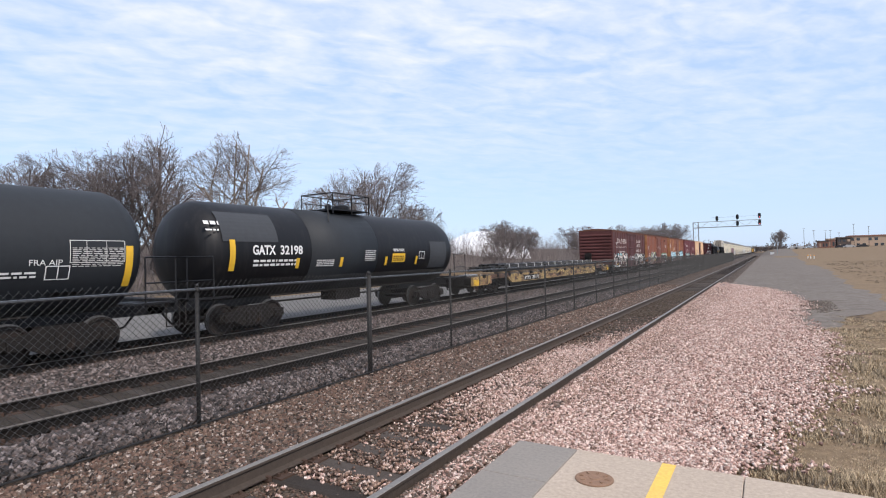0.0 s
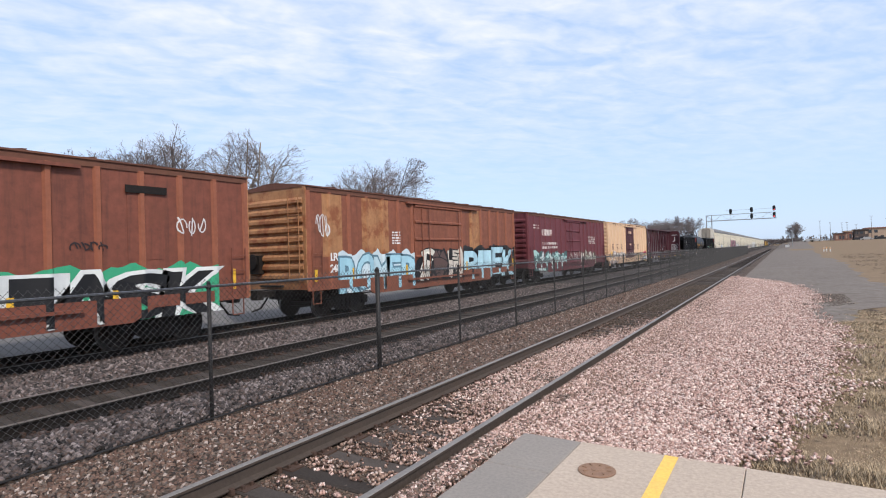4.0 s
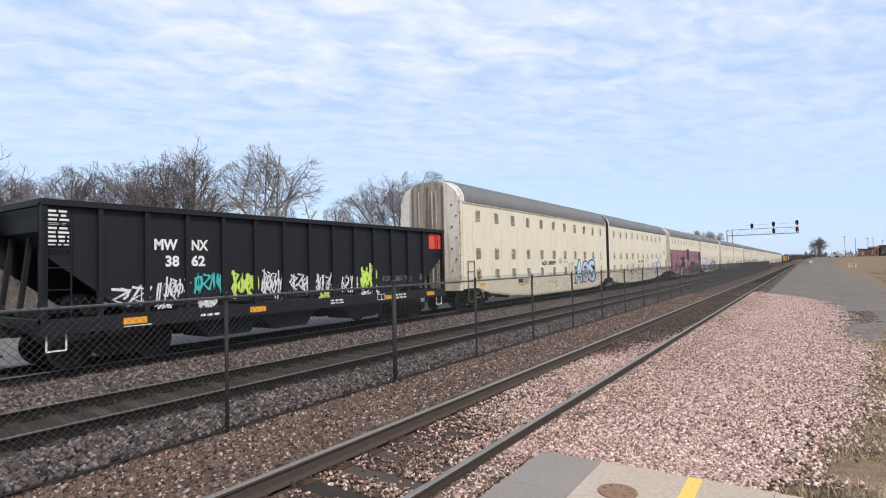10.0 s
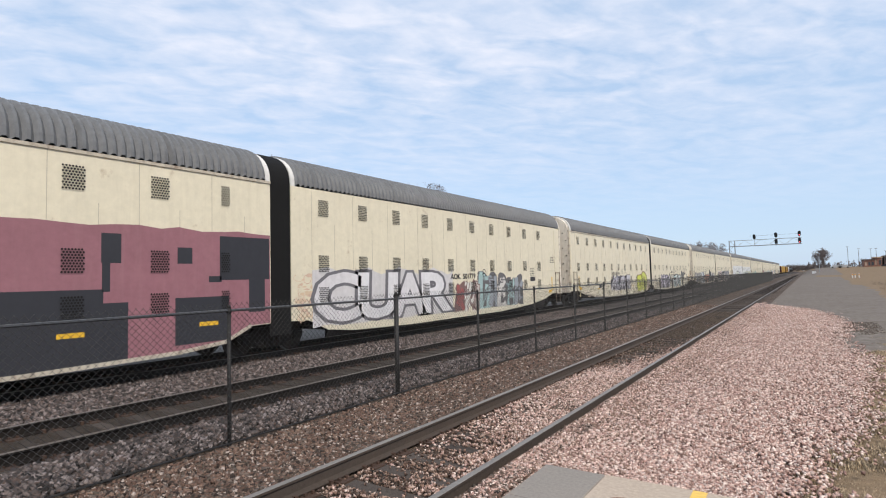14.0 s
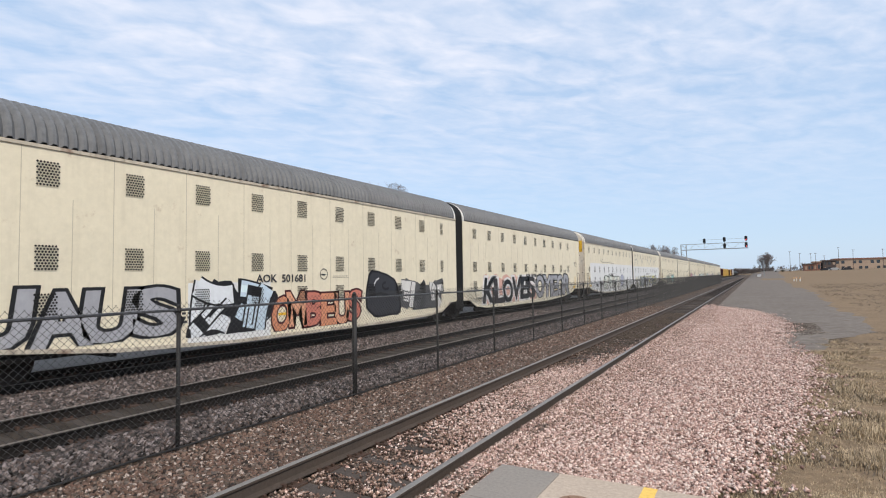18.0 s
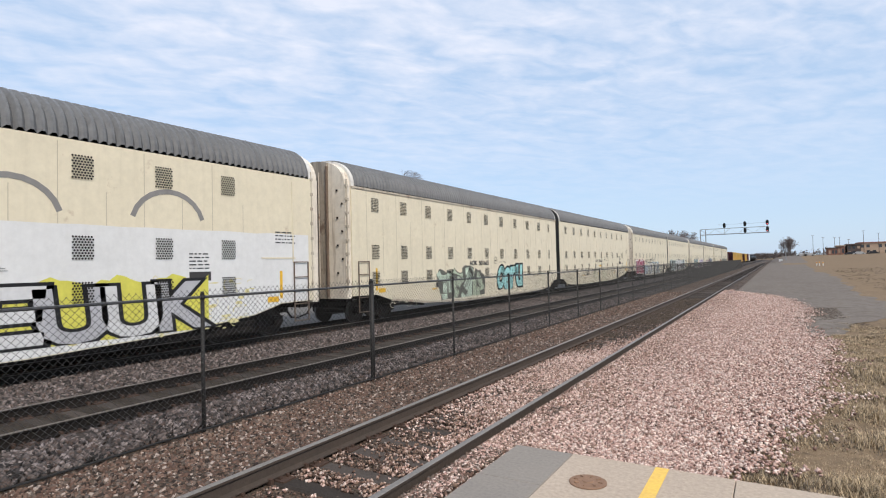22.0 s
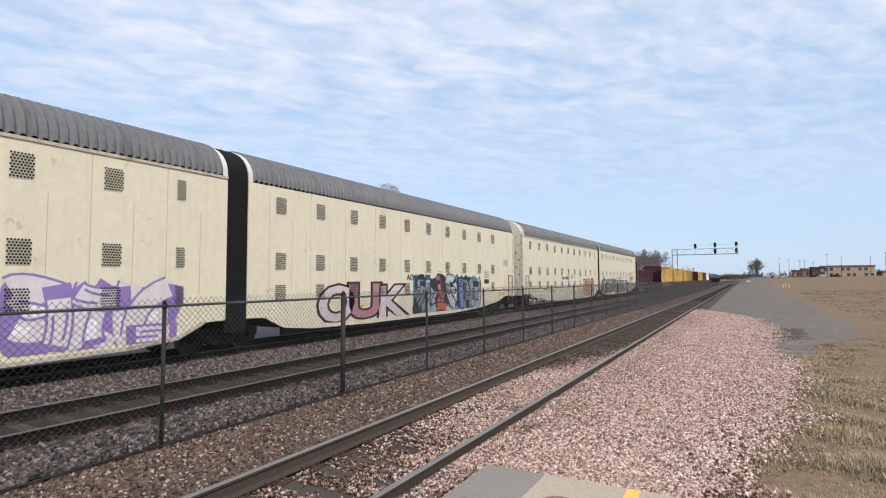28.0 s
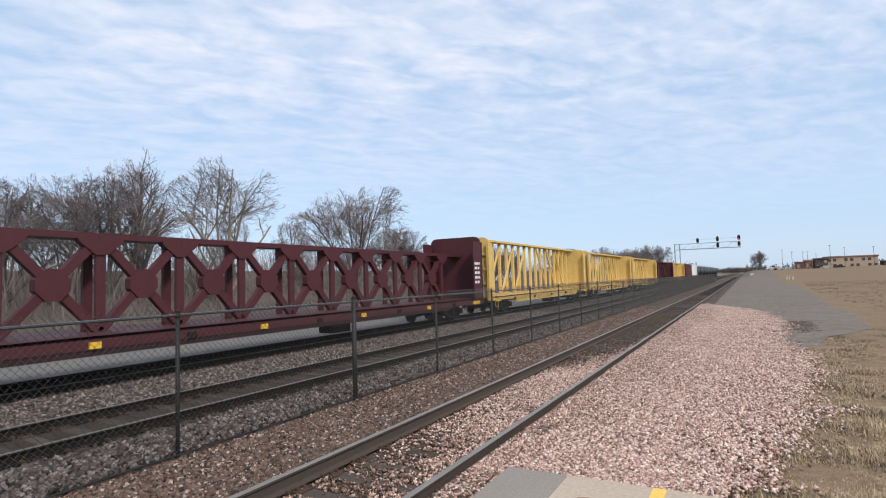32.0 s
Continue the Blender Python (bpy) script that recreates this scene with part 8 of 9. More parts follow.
part("red_dots", bm, spray((0.42, 0.05, 0.08)), RACKS[14])
G(14, 2.6, 0.55, 6.0, 1.3, 5, [(0.66, 0.60, 0.60), (0.64, 0.60, 0.62)], (0.26, 0.18, 0.42), seed=37, style="wild")
G(15, -7.1, 0.55, 5.1, 1.25, 3, [(0.62, 0.52, 0.52), (0.40, 0.20, 0.22)], (0.05, 0.02, 0.03), seed=38, text="OUK")
G(15, -1.2, 0.55, 6.4, 1.45, 7, [(0.20, 0.24, 0.24), (0.34, 0.38, 0.46), (0.44, 0.12, 0.08), (0.46, 0.48, 0.50), (0.16, 0.22, 0.46)], (0.03, 0.03, 0.04), halo=(0.05, 0.25, 0.26), seed=39, style="wild")
# 17, 18
smears(16, 26, 0.45, 1.4, ((0.58, 0.56, 0.50), (0.48, 0.58, 0.60), (0.62, 0.50, 0.46), (0.54, 0.52, 0.48)), 40, -9, 4.6)
G(16, 4.8, 0.55, 3.6, 1.4, 4, [(0.58, 0.30, 0.20), (0.54, 0.24, 0.16)], (0.05, 0.015, 0.01), seed=41, text="PRUR")
field(16, 1.0, 4.9, 0.0, 0.95, M["smudge"], "painted_field", 0.05)
G(17, -9.6, 0.6, 7.2, 1.35, 9, [(0.24, 0.27, 0.18), (0.32, 0.34, 0.26), (0.42, 0.40, 0.34)], (0.06, 0.07, 0.05), seed=42, style="wild")
G(17, -2.2, 0.52, 6.5, 1.27, 5, (0.26, 0.265, 0.27), (0.012, 0.012, 0.014), seed=43, shine=(0.5, 0.5, 0.52), text="OREUO")
field(17, 4.2, 7.4, 0.0, 1.65, M["smudge"], "painted_field", 0.04)
tag(RACKS[17], RACK_W + 0.01, 6.2, 1.9, 1.5, 0.35, 6, (0.03, 0.03, 0.03), 44, 0.04)

# ---- the tail ----
c, h, W = centerbeam(590.8, 615.8, "empty dark red truss-sided centre-beam car", M["wine"], M["wine"], "truss", 4.25)
bars(c, W + 0.006, h - 0.8, 1.8, 0.6, 1.2, 5, M["white"], seed=51)
bars(c, 0.42, -h + 1.3, 2.0, 0.5, 0.8, 5, M["yellow"], seed=52)
for i in range(3):
    centerbeam(617.2 + 21.8 * i, 637.5 + 21.8 * i, "yellow centre-beam car with upright posts", M["beamyellow"], M["beamyellow"], "posts", 4.3)
centerbeam(682.8, 703.4, "dark red centre-beam car with posts", M["wine"], M["wine"], "posts")
centerbeam(704.8, 725.2, "yellow centre-beam car with upright posts", M["beamyellow"], M["beamyellow"], "posts", 4.3)
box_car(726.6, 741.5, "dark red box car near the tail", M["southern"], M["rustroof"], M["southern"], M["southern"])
box_car(743.0, 757.9, "white box car near the tail", M["white"], M["white"], M["white"], M["white"])
for i in range(8):
    tank_car(760 + i * 16.4, 773.4 + i * 16.4, "plain black tank car near the tail", M["black"])

# ---- loose stones, grass ----
ROCK_V = np.array([(1, 0, 0), (-1, 0, 0), (0, 1, 0), (0, -1, 0), (0, 0, 1), (0, 0, -1)], float)
ROCK_F = np.array([(0, 2, 4), (2, 1, 4), (1, 3, 4), (3, 0, 4), (2, 0, 5), (1, 2, 5), (3, 1, 5), (0, 3, 5)])


def stones(name, label, mat, n, x0, x1, y0, y1, height, size, keep=None, seed=1, power=1.6):
    """Angular stones strewn over a strip, thicker towards the platform's end."""
    g = np.random.default_rng(seed)
    x = g.uniform(x0, x1, n)
    y = y0 + (y1 - y0) * g.uniform(0, 1, n) ** power
    if keep:
        k = np.array([keep(a, b) for a, b in zip(x, y)])
        x, y = x[k], y[k]
    n = len(x)
    z = np.array([height(a, b) for a, b in zip(x, y)])
    s = g.uniform(*size, n)
    sc = s[:, None] * g.uniform(0.55, 1.1, (n, 3)) * 0.5
    q = g.normal(size=(n, 4))
    q /= np.linalg.norm(q, axis=1)[:, None]
    w, i, j, k = q.T
    R = np.stack([1 - 2 * (j * j + k * k), 2 * (i * j - k * w), 2 * (i * k + j * w), 2 * (i * j + k * w), 1 - 2 * (i * i + k * k), 2 * (j * k - i * w),
                  2 * (i * k - j * w), 2 * (j * k + i * w), 1 - 2 * (i * i + j * j)], 1).reshape(n, 3, 3)
    shape = (ROCK_V[None] + g.uniform(-0.32, 0.32, (n, 6, 3))) * sc[:, None, :] * 1.25
    pts = np.einsum("nij,nkj->nki", R, shape)
    pts[:, :, 0] += x[:, None]
    pts[:, :, 1] += y[:, None]
    pts[:, :, 2] += (z + s * 0.12)[:, None]
    verts = pts.reshape(-1, 3)
    faces = (ROCK_F[None] + (np.arange(n) * 6)[:, None, None]).reshape(-1, 3)
    me = bpy.data.meshes.new(name)
    me.vertices.add(len(verts))
    me.vertices.foreach_set("co", verts.astype(np.float32).ravel())
    me.loops.add(len(faces) * 3)
    me.loops.foreach_set("vertex_index", faces.astype(np.int32).ravel())
    me.polygons.add(len(faces))
    me.polygons.foreach_set("loop_start", np.arange(0, len(faces) * 3, 3, dtype=np.int32))
    me.update(calc_edges=True)
    me.materials.append(mat)
    return tagged(new(name, me), label, "stones", kind="stuff")


def pink_h(x, y):
    e = max(0.75, patch_edge(y))
    u = min(1, max(0, (x - 0.35) / max(0.1, e - 0.35)))
    return -0.13 + 0.06 * u + rail_bank(x) + 0.05 * math.sin(math.pi * min(1, u * 1.1)) * min(1, (y - 6) / 4) + wob(x, y, 1.1, 0.02)


stones("pink_stones", "loose pink crushed stones beside the track", M["pinkstone"], 150000, 0.12, 5.0, 6.03, 41, pink_h, (0.021, 0.047), lambda x, y: x < patch_edge(y) - 0.05 + 0.35 * noise.noise((x * 3, y * 2, 6)) + 0.8 * noise.noise((x * 17, y * 17, 2)), 11, 1.8)
stones("brown_stones", "loose brown crushed stones between fence and track", M["brownstone"], 78000, -3.58, -1.62, 1.5, 40, lambda x, y: -0.19, (0.022, 0.066), None, 12, 1.5)
stones("grey_stones", "loose grey crushed stones beside the middle track", M["greystone"], 62000, -9.75, -3.66, 2.0, 34, lambda x, y: -0.20 + 0.05 * min(1.0, max(0.0, (x + 5.1) / 1.2)) if x > -6 else -0.165, (0.04, 0.095),
       lambda x, y: abs(x - MID) > 0.86, 13, 1.5)
def off_ties(x, y):
    """Clear of the bare sleeper tops beside the platform."""
    k = ((y + 3.0) / 0.53 + 0.5) % 1 - 0.5
    return abs(k) * 0.53 > 0.10 or y > 6.0 + 1.5 * noise.noise((x * 2, y * 3, 1)) or noise.noise((x * 19, y * 19, 7)) > 0.42


stones("gauge_stones", "fine stones and grit between the near rails", M["brownstone"], 24000, -1.4, -0.1, 1.0, 28, lambda x, y: -0.215, (0.015, 0.045), off_ties, 14, 1.3)
stones("spilled_stones", "pale stones spilled between the near rails", M["pinkstone"], 62000, -1.42, -0.08, 3.6, 30, lambda x, y: -0.20 + 0.02 * min(1, max(0, (y - 5) / 8)), (0.018, 0.044),
       lambda x, y: off_ties(x, y) and (x + 1.5) * 0.9 + (y - 7.5) * 0.35 + 1.1 * noise.noise((x * 1.5, y * 0.8, 9)) + 2.6 * noise.noise((x * 14, y * 14, 4)) > 0.55 + max(0.0, y - 11) * (0.5 - x * 0.55), 15, 1.4)
stones("dusty_stones", "tan stones mixed between the near rails", M["tanstone"], 14000, -1.42, -0.08, 4.5, 30, lambda x, y: -0.192 + 0.02 * min(1, max(0, (y - 5) / 8)), (0.018, 0.042), lambda x, y: off_ties(x, y) and noise.noise((x * 1.3, y * 0.6, 2)) + 1.2 * noise.noise((x * 15, y * 15, 6)) > -0.2 + max(0.0, y - 11) * 0.13, 25, 1.4)
stones("dirty_stones", "brown stones mixed into the pink ones along the rail", M["tanstone"], 22000, 0.12, 2.3, 6.1, 36, lambda x, y: pink_h(x, y) + 0.010, (0.02, 0.042), lambda x, y: 0.8 - x + 0.7 * noise.noise((x * 1.2, y * 0.5, 3)) + 1.6 * noise.noise((x * 19, y * 19, 5)) > 0, 19, 1.5)
stones("shoulder_stones", "stones along the platform's edge", M["brownstone"], 14000, 0.08, 0.54, 0.5, 8, lambda x, y: -0.10 - 0.03 * (x > 0.4), (0.025, 0.055), None, 16, 1.2)
stones("shoulder_chips", "pale stones strewn along the platform's edge", M["pinkstone"], 5000, 0.1, 0.54, 2.0, 6.2, lambda x, y: -0.092 - 0.03 * (x > 0.4), (0.02, 0.045), lambda x, y: (y - 4.4) * 0.5 + 2.0 * noise.noise((x * 14, y * 14, 8)) > -0.2, 18, 1.2)


def verge_h(x, y):
    return -0.125 + wob(x, y, 0.8, 0.04) - 0.002 * (y - 6)


def grass(name, label, n, x0, x1, y0, y1, keep, h, seed, mat, wide=0.005, level=None):
    level = level or verge_h
    g = np.random.default_rng(seed)
    verts, faces = [], []
    while len(faces) < n:
        cx, cy = g.uniform(x0, x1), y0 + (y1 - y0) * g.uniform() ** 1.7
        if not keep(cx, cy):
            continue
        tuft = 0.4 + max(0.0, noise.noise((cx * 1.3, cy * 1.3, 2.0)) + 0.25) * 1.6
        for _ in range(g.integers(4, 10)):
            bx, by = cx + g.normal(0, 0.05), cy + g.normal(0, 0.05)
            a = g.uniform(0, 6.28)
            L = h * tuft * g.uniform(0.5, 1.2)
            lean = g.uniform(0.5, 1.6)
            dx, dy = math.cos(a) * L * lean * 0.6, math.sin(a) * L * lean * 0.6
            grown = wide * (1 + 0.06 * max(0.0, by - 8))
            wx, wy = -math.sin(a) * grown, math.cos(a) * grown
            z = level(bx, by) - 0.01
            k = len(verts)
            verts += [(bx - wx, by - wy, z), (bx + wx, by + wy, z), (bx + dx, by + dy, z + L)]
            faces.append((k, k + 1, k + 2))
    me = bpy.data.meshes.new(name)
    me.from_pydata(verts, [], faces)
    me.materials.append(mat)
    return tagged(new(name, me), label, "grass", kind="stuff")


M["dirt"] = loose_stone("dark_dirt_crumbs", ((0.075, 0.055, 0.040), (0.11, 0.085, 0.064), (0.05, 0.037, 0.028), (0.14, 0.11, 0.085), (0.09, 0.068, 0.05)))
M["blade"] = material("dry_grass_blades", (0.50, 0.39, 0.255), 0.9, 0, (0.17, 0.13, 0.085), 0.8, 1.2, 9, 0, island=0.45)
M["deadgrass"] = material("grey_dead_grass", (0.20, 0.158, 0.115), 0.9, 0, (0.10, 0.08, 0.06), 0.8, 1.2, 9, 0, island=0.4)
def bald(x, y):
    """Bare dirt where the verge gives way to the road."""
    return noise.noise((x * 0.55, y * 0.28, 40)) + 0.45 * noise.noise((x * 2.3, y * 1.2, 41)) > 0.42 - 0.065 * max(0.0, y - 12.5)


on_verge = lambda x, y: x > patch_edge(y) - 0.10 * (1 + noise.noise((x * 2, y * 2, 5)))
off_road = lambda x, y: (y < 23.2 + 2.2 * noise.noise((x * 0.8, y * 0.3, 12)) + 1.2 * noise.noise((x * 4, y * 2, 12)) or x > 8.4 + 0.4 * noise.noise((y * 0.4, 2, 7)) + max(0.0, (y - 60) * 0.05)) and not (y < 27 and bald(x, y))
grass("dry_grass", "dry straw-coloured grass on the verge", 84000, 2.6, 10.5, 6.05, 30, lambda x, y: on_verge(x, y) and off_road(x, y) and noise.noise((x * 0.9, y * 0.6, 8)) > -0.12, 0.075, 21, M["blade"], 0.006)
grass("dead_grass", "grey matted dead grass on the verge", 64000, 2.6, 11, 6.05, 34, lambda x, y: on_verge(x, y) and off_road(x, y), 0.06, 22, M["deadgrass"], 0.007)
grass("verge_tufts", "pale tufts of dry grass at the stones' edge", 85000, 2.5, 7.5, 6.05, 19, lambda x, y: on_verge(x, y) and not bald(x, y) and noise.noise((x * 2.1, y * 1.6, 31)) + 0.6 * noise.noise((x * 7, y * 7, 3)) > -0.22, 0.065, 24, M["blade"], 0.006)
grass("field_grass", "rough dry grass of the field beside the road", 52000, 5.0, 40, 20, 110, lambda x, y: off_road(x, y) and noise.noise((x * 0.3, y * 0.12, 8)) > -0.3, 0.06, 23, M["deadgrass"], 0.006, ground_z)
stones("edge_crumbs", "crumbs of dirt and stone along the road's edge", M["dirt"], 42000, 3.0, 11.0, 12, 27, lambda x, y: max(-0.09 if x < 5 and y > 18 else -1.0, verge_h(x, y)) - 0.004, (0.02, 0.055), lambda x, y: x > patch_edge(y) - 0.3 and bald(x, y) and noise.noise((x * 15, y * 15, 3)) > -0.25, 17, 1.0)


stones("gauge_dirt", "dark dirt lying over the sleepers of the near track", M["dirt"], 26000, -1.42, -0.1, 9, 34, lambda x, y: -0.185, (0.015, 0.04), lambda x, y: noise.noise((x * 1.1, y * 0.55, 52)) + 0.7 * noise.noise((x * 12, y * 12, 53)) > 0.32 - 0.03 * max(0.0, y - 12), 27, 1.2)


# ---- bare trees ----
def tree_meshes(seed, height, width, fork, limbs, bark, low=0.3, bare=2, dense=1.0):
    """A bare tree whose limbs fill a rounded crown width wide, from low * height to the top."""
    r = random.Random(seed)
    wood, fine = ([], []), ([], [])
    mid, rz, rx = height * (1 + low) / 2, height * (1 - low) / 2, width / 2
    lobes = [r.uniform(0, 6.283) for _ in range(3)]

    def outside(p):
        a = math.atan2(p.y, p.x)
        k = 1 + 0.13 * math.sin(3 * a + lobes[0]) + 0.10 * math.sin(5 * a + 4 * p.z / height + lobes[1]) + 0.06 * math.sin(9 * p.z / height * 3 + lobes[2])
        return (p.x / (rx * k)) ** 2 + (p.y / (rx * k)) ** 2 + ((p.z - mid) / (rz * k)) ** 2 > 1 and p.z > mid * 0.7

    def seg(store, a, b, ra, rb, n):
        verts, faces = store
        d = (b - a)
        if d.length < 1e-4:
            return
        d = d.normalized()
        u = d.orthogonal().normalized()
        w = d.cross(u)
        k = len(verts)
        for p, q in ((a, ra), (b, rb)):
            for i in range(n):
                t = 6.2832 * i / n
                verts.append(tuple(p + (u * math.cos(t) + w * math.sin(t)) * q))
        for i in range(n):
            j = (i + 1) % n
            faces.append((k + i, k + j, k + n + j, k + n + i))

    def grow(p, d, L, rad, level):
        steps = (0, 9, 6, 4, 3, 2)[level]
        kids = (0, 1.3, 1.7, 1.9, 1.6, 0)[level] * dense
        a, ra = p, rad
        for i in range(steps):
            out = Vector((a.x, a.y, 0)) / max(0.5, rx)
            bend = Vector((r.uniform(-1, 1), r.uniform(-1, 1), r.uniform(-0.55, 0.75))) * (0, 0.10, 0.19, 0.30, 0.42, 0.5)[level] + out * (0.07 if level == 1 else 0.12) + Vector((0, 0, 0.05 if level == 2 else 0.0))
            d = (d + bend).normalized()
            b = a + d * (L / steps)
            if outside(b):
                break
            rb = rad * (1 - 0.72 * (i + 1) / steps)
            seg(wood if level < 4 else fine, a, b, ra, max(0.009, rb), 6 if level == 1 else (4 if level == 2 else 3))
            if level < 5 and (level > 1 or i >= bare):
                for _ in range(int(kids + r.random())):
                    side = Vector((r.uniform(-1, 1), r.uniform(-1, 1), r.uniform(-0.5, 0.5)))
                    side = (side - d * side.dot(d)).normalized()
                    nd = (d * 0.86 + side * r.uniform(0.45, 0.85)).normalized()
                    grow(a + (b - a) * r.uniform(0.1, 1.0), nd, L * r.uniform(0.42, 0.62) * (1.0 - 0.35 * i / steps), max(0.012, ra * r.uniform(0.45, 0.66)), level + 1)
            a, ra = b, rb

    tr = height * 0.016
    top = Vector((r.uniform(-0.4, 0.4), r.uniform(-0.4, 0.4), height * fork))
    seg(wood, Vector((0, 0, -0.5)), top * 0.5, tr * 1.3, tr, 8)
    seg(wood, top * 0.5, top, tr, tr * 0.85, 8)
    for i in range(limbs):
        a = 6.283 * (i + r.uniform(-0.3, 0.3)) / limbs
        lean = (0.15 + 0.85 * ((i * 0.618) % 1.0)) * width / height * 0.95
        d = Vector((math.cos(a) * lean, math.sin(a) * lean, 1.0)).normalized()
        grow(top * r.uniform(0.7, 1.0), d, height * (1 - fork) * 1.12, tr * r.uniform(0.5, 0.75), 1)
    out = []
    for nm, (v, f), mt in (("trunk", wood, bark), ("crown", fine, M["twig"])):
        me = bpy.data.meshes.new(nm)
        me.from_pydata(v, [], f)
        me.materials.append(mt)
        out.append(me)
    return out


TREES = [tree_meshes(1, 15.4, 13.5, 0.12, 6, M["palebark"], 0.42, 3, 0.98), tree_meshes(2, 14.0, 16.5, 0.16, 9, M["bark"], 0.22, 2, 0.92), tree_meshes(3, 14.5, 6.5, 0.24, 6, M["bark"], 0.2, 2, 0.8),
         tree_meshes(4, 12.8, 12.6, 0.20, 9, M["bark"], 0.22, 2, 0.90), tree_meshes(5, 11.0, 8.5, 0.22, 6, M["bark"], 0.22, 2, 0.84), tree_meshes(6, 8.5, 8.0, 0.12, 7, M["bark"], 0.15, 1, 0.72)]


def tree(kind, x, y, s=1.0, rz=0.0, z=-0.45, label="bare deciduous tree with fine grey twigs"):
    t = thing("bare_tree", label, "tree", "bare trees", pose(x, y, z, 0, 0, rz))
    t.scale = (s, s, s)
    for me in TREES[kind]:
        share(me.name.split(".")[0], me, t)
    return t


tree(0, -45, 40.0, 1.0, 20, label="tall bare tree with pale bark and wide limbs")
tree(1, -45, 62.0, 1.10, 80, label="broad bare tree with a rounded crown")
tree(3, -44, 70.5, 0.86, 10)
tree(2, -45, 30.2, 1.0, 0, label="narrow upright bare tree beside the wood")
tree(3, -46, 27.6, 1.0, 150, label="broad dark bare tree before the wood")
tree(4, -44, 23.6, 1.0, 33)
tree(3, -47, 21.0, 0.85, 77)
tree(4, -48, 18.0, 0.85, 200)
tree(3, -50, 14.0, 0.8, 20)
tree(4, -46, 11.0, 0.85, 120)
for k, (x, y, q) in enumerate(((-52, 34.0, 0.8), (-50, 16.0, 0.85), (-52, 9.0, 0.85), (-50, 3.0, 0.8))):
    tree(2, x, y, q, 47 * k, label="narrow upright bare tree in the wood")
tree(5, -43, 35.0, 0.9, 60)
tree(5, -44, 50.0, 0.9, 160)
tree(5, -43, 77.0, 0.75, 10)
rt = random.Random(77)
for i in range(26):
    y = 84 + i * 9.5 + rt.uniform(-3, 3)
    tree(rt.choice((1, 3, 4, 4, 5)), -45 + rt.uniform(-9, 4), y, rt.uniform(0.55, 0.8) + 0.0016 * i * 9, rt.uniform(0, 360))
for i in range(9):
    tree(rt.choice((3, 4, 5, 2)), -62 + rt.uniform(-8, 8), 8 + i * 13.0 + rt.uniform(-2, 2), rt.uniform(0.6, 0.85), rt.uniform(0, 360))
for k, (x, y, s) in enumerate(((-46, 330, 1.35), (-42, 345, 1.3), (-52, 320, 1.25))):
    tree(1, x, y, s, 50 * k, label="far bare tree with a dense dark crown")
for k, (x, y, s) in enumerate(((8.6, 330, 0.92), (9.9, 334, 0.84), (7.6, 336, 0.72), (9.4, 326, 0.9))):
    tree(4, x, y, s, 70 * k, 2.2, label="far bare tree beside the road crossing")


def brush(name, label, n, x0, x1, y0, y1, h, seed, lean=0.35):
    g = np.random.default_rng(seed)
    verts, faces = [], []

    def stick(a, b, r0, r1):
        k = len(verts)
        for p, r in ((a, r0), (b, r1)):
            verts.extend(((p[0] + r, p[1], p[2]), (p[0] - r * 0.5, p[1] + r * 0.87, p[2]), (p[0] - r * 0.5, p[1] - r * 0.87, p[2])))
        faces.extend(((k, k + 1, k + 4, k + 3), (k + 1, k + 2, k + 5, k + 4), (k + 2, k, k + 3, k + 5)))
    for _ in range(n):
        x, y = g.uniform(x0, x1), y0 + (y1 - y0) * g.uniform() ** 1.5
        H = h * g.uniform(0.35, 1.0)
        a = np.array((x, y, -0.5))
        d = np.array((g.normal(0, lean), g.normal(0, lean), 1.0))
        m = a + d * H * 0.5
        e = m + (d + np.array((g.normal(0, 0.3), g.normal(0, 0.3), 0))) * H * 0.5
        r = 0.012 + 0.004 * H * g.uniform(0.5, 1.4)
        stick(a, m, r, r * 0.7)
        stick(m, e, r * 0.7, 0.006)
        for _ in range(4):
            p = a + (m - a) * g.uniform(0.3, 1.0) if g.uniform() < 0.5 else m + (e - m) * g.uniform(0, 0.9)
            q = p + np.array((g.normal(0, 0.5), g.normal(0, 0.5), g.uniform(0.2, 1.0))) * H * 0.22
            stick(p, q, r * 0.4, 0.005)
    me = bpy.data.meshes.new(name)
    me.from_pydata(verts, [], faces)
    me.materials.append(M["brush"])
    return tagged(new(name, me), label, "undergrowth", kind="stuff")


brush("undergrowth", "dense bare undergrowth along the wood's edge", 4200, -60, -33, 2, 150, 4.8, 31, 0.5)
brush("saplings", "tall thin grey saplings at the wood's edge", 900, -66, -42, -6, 66, 9.5, 33, 0.14)
brush("thicket", "tangle of bare saplings in the wood", 4200, -75, -45, 0, 260, 9.0, 32)
M["leaflitter"] = material("leaf_litter", (0.105, 0.083, 0.066), 0.95, 0, (0.09, 0.07, 0.05), 0.8, 0.3, 5, 0.8)
sheet("wood_floor", spread(-140, -27, 4, 1.0), spread(-60, 700, 4, 1.05), lambda x, y: -0.36 + min(5.3, max(0.0, (-36 - x) * 0.12)) + wob(x, y, 0.1, 0.4), M["leaflitter"],
      "rising bank of leaf litter under the bare wood", "ground")

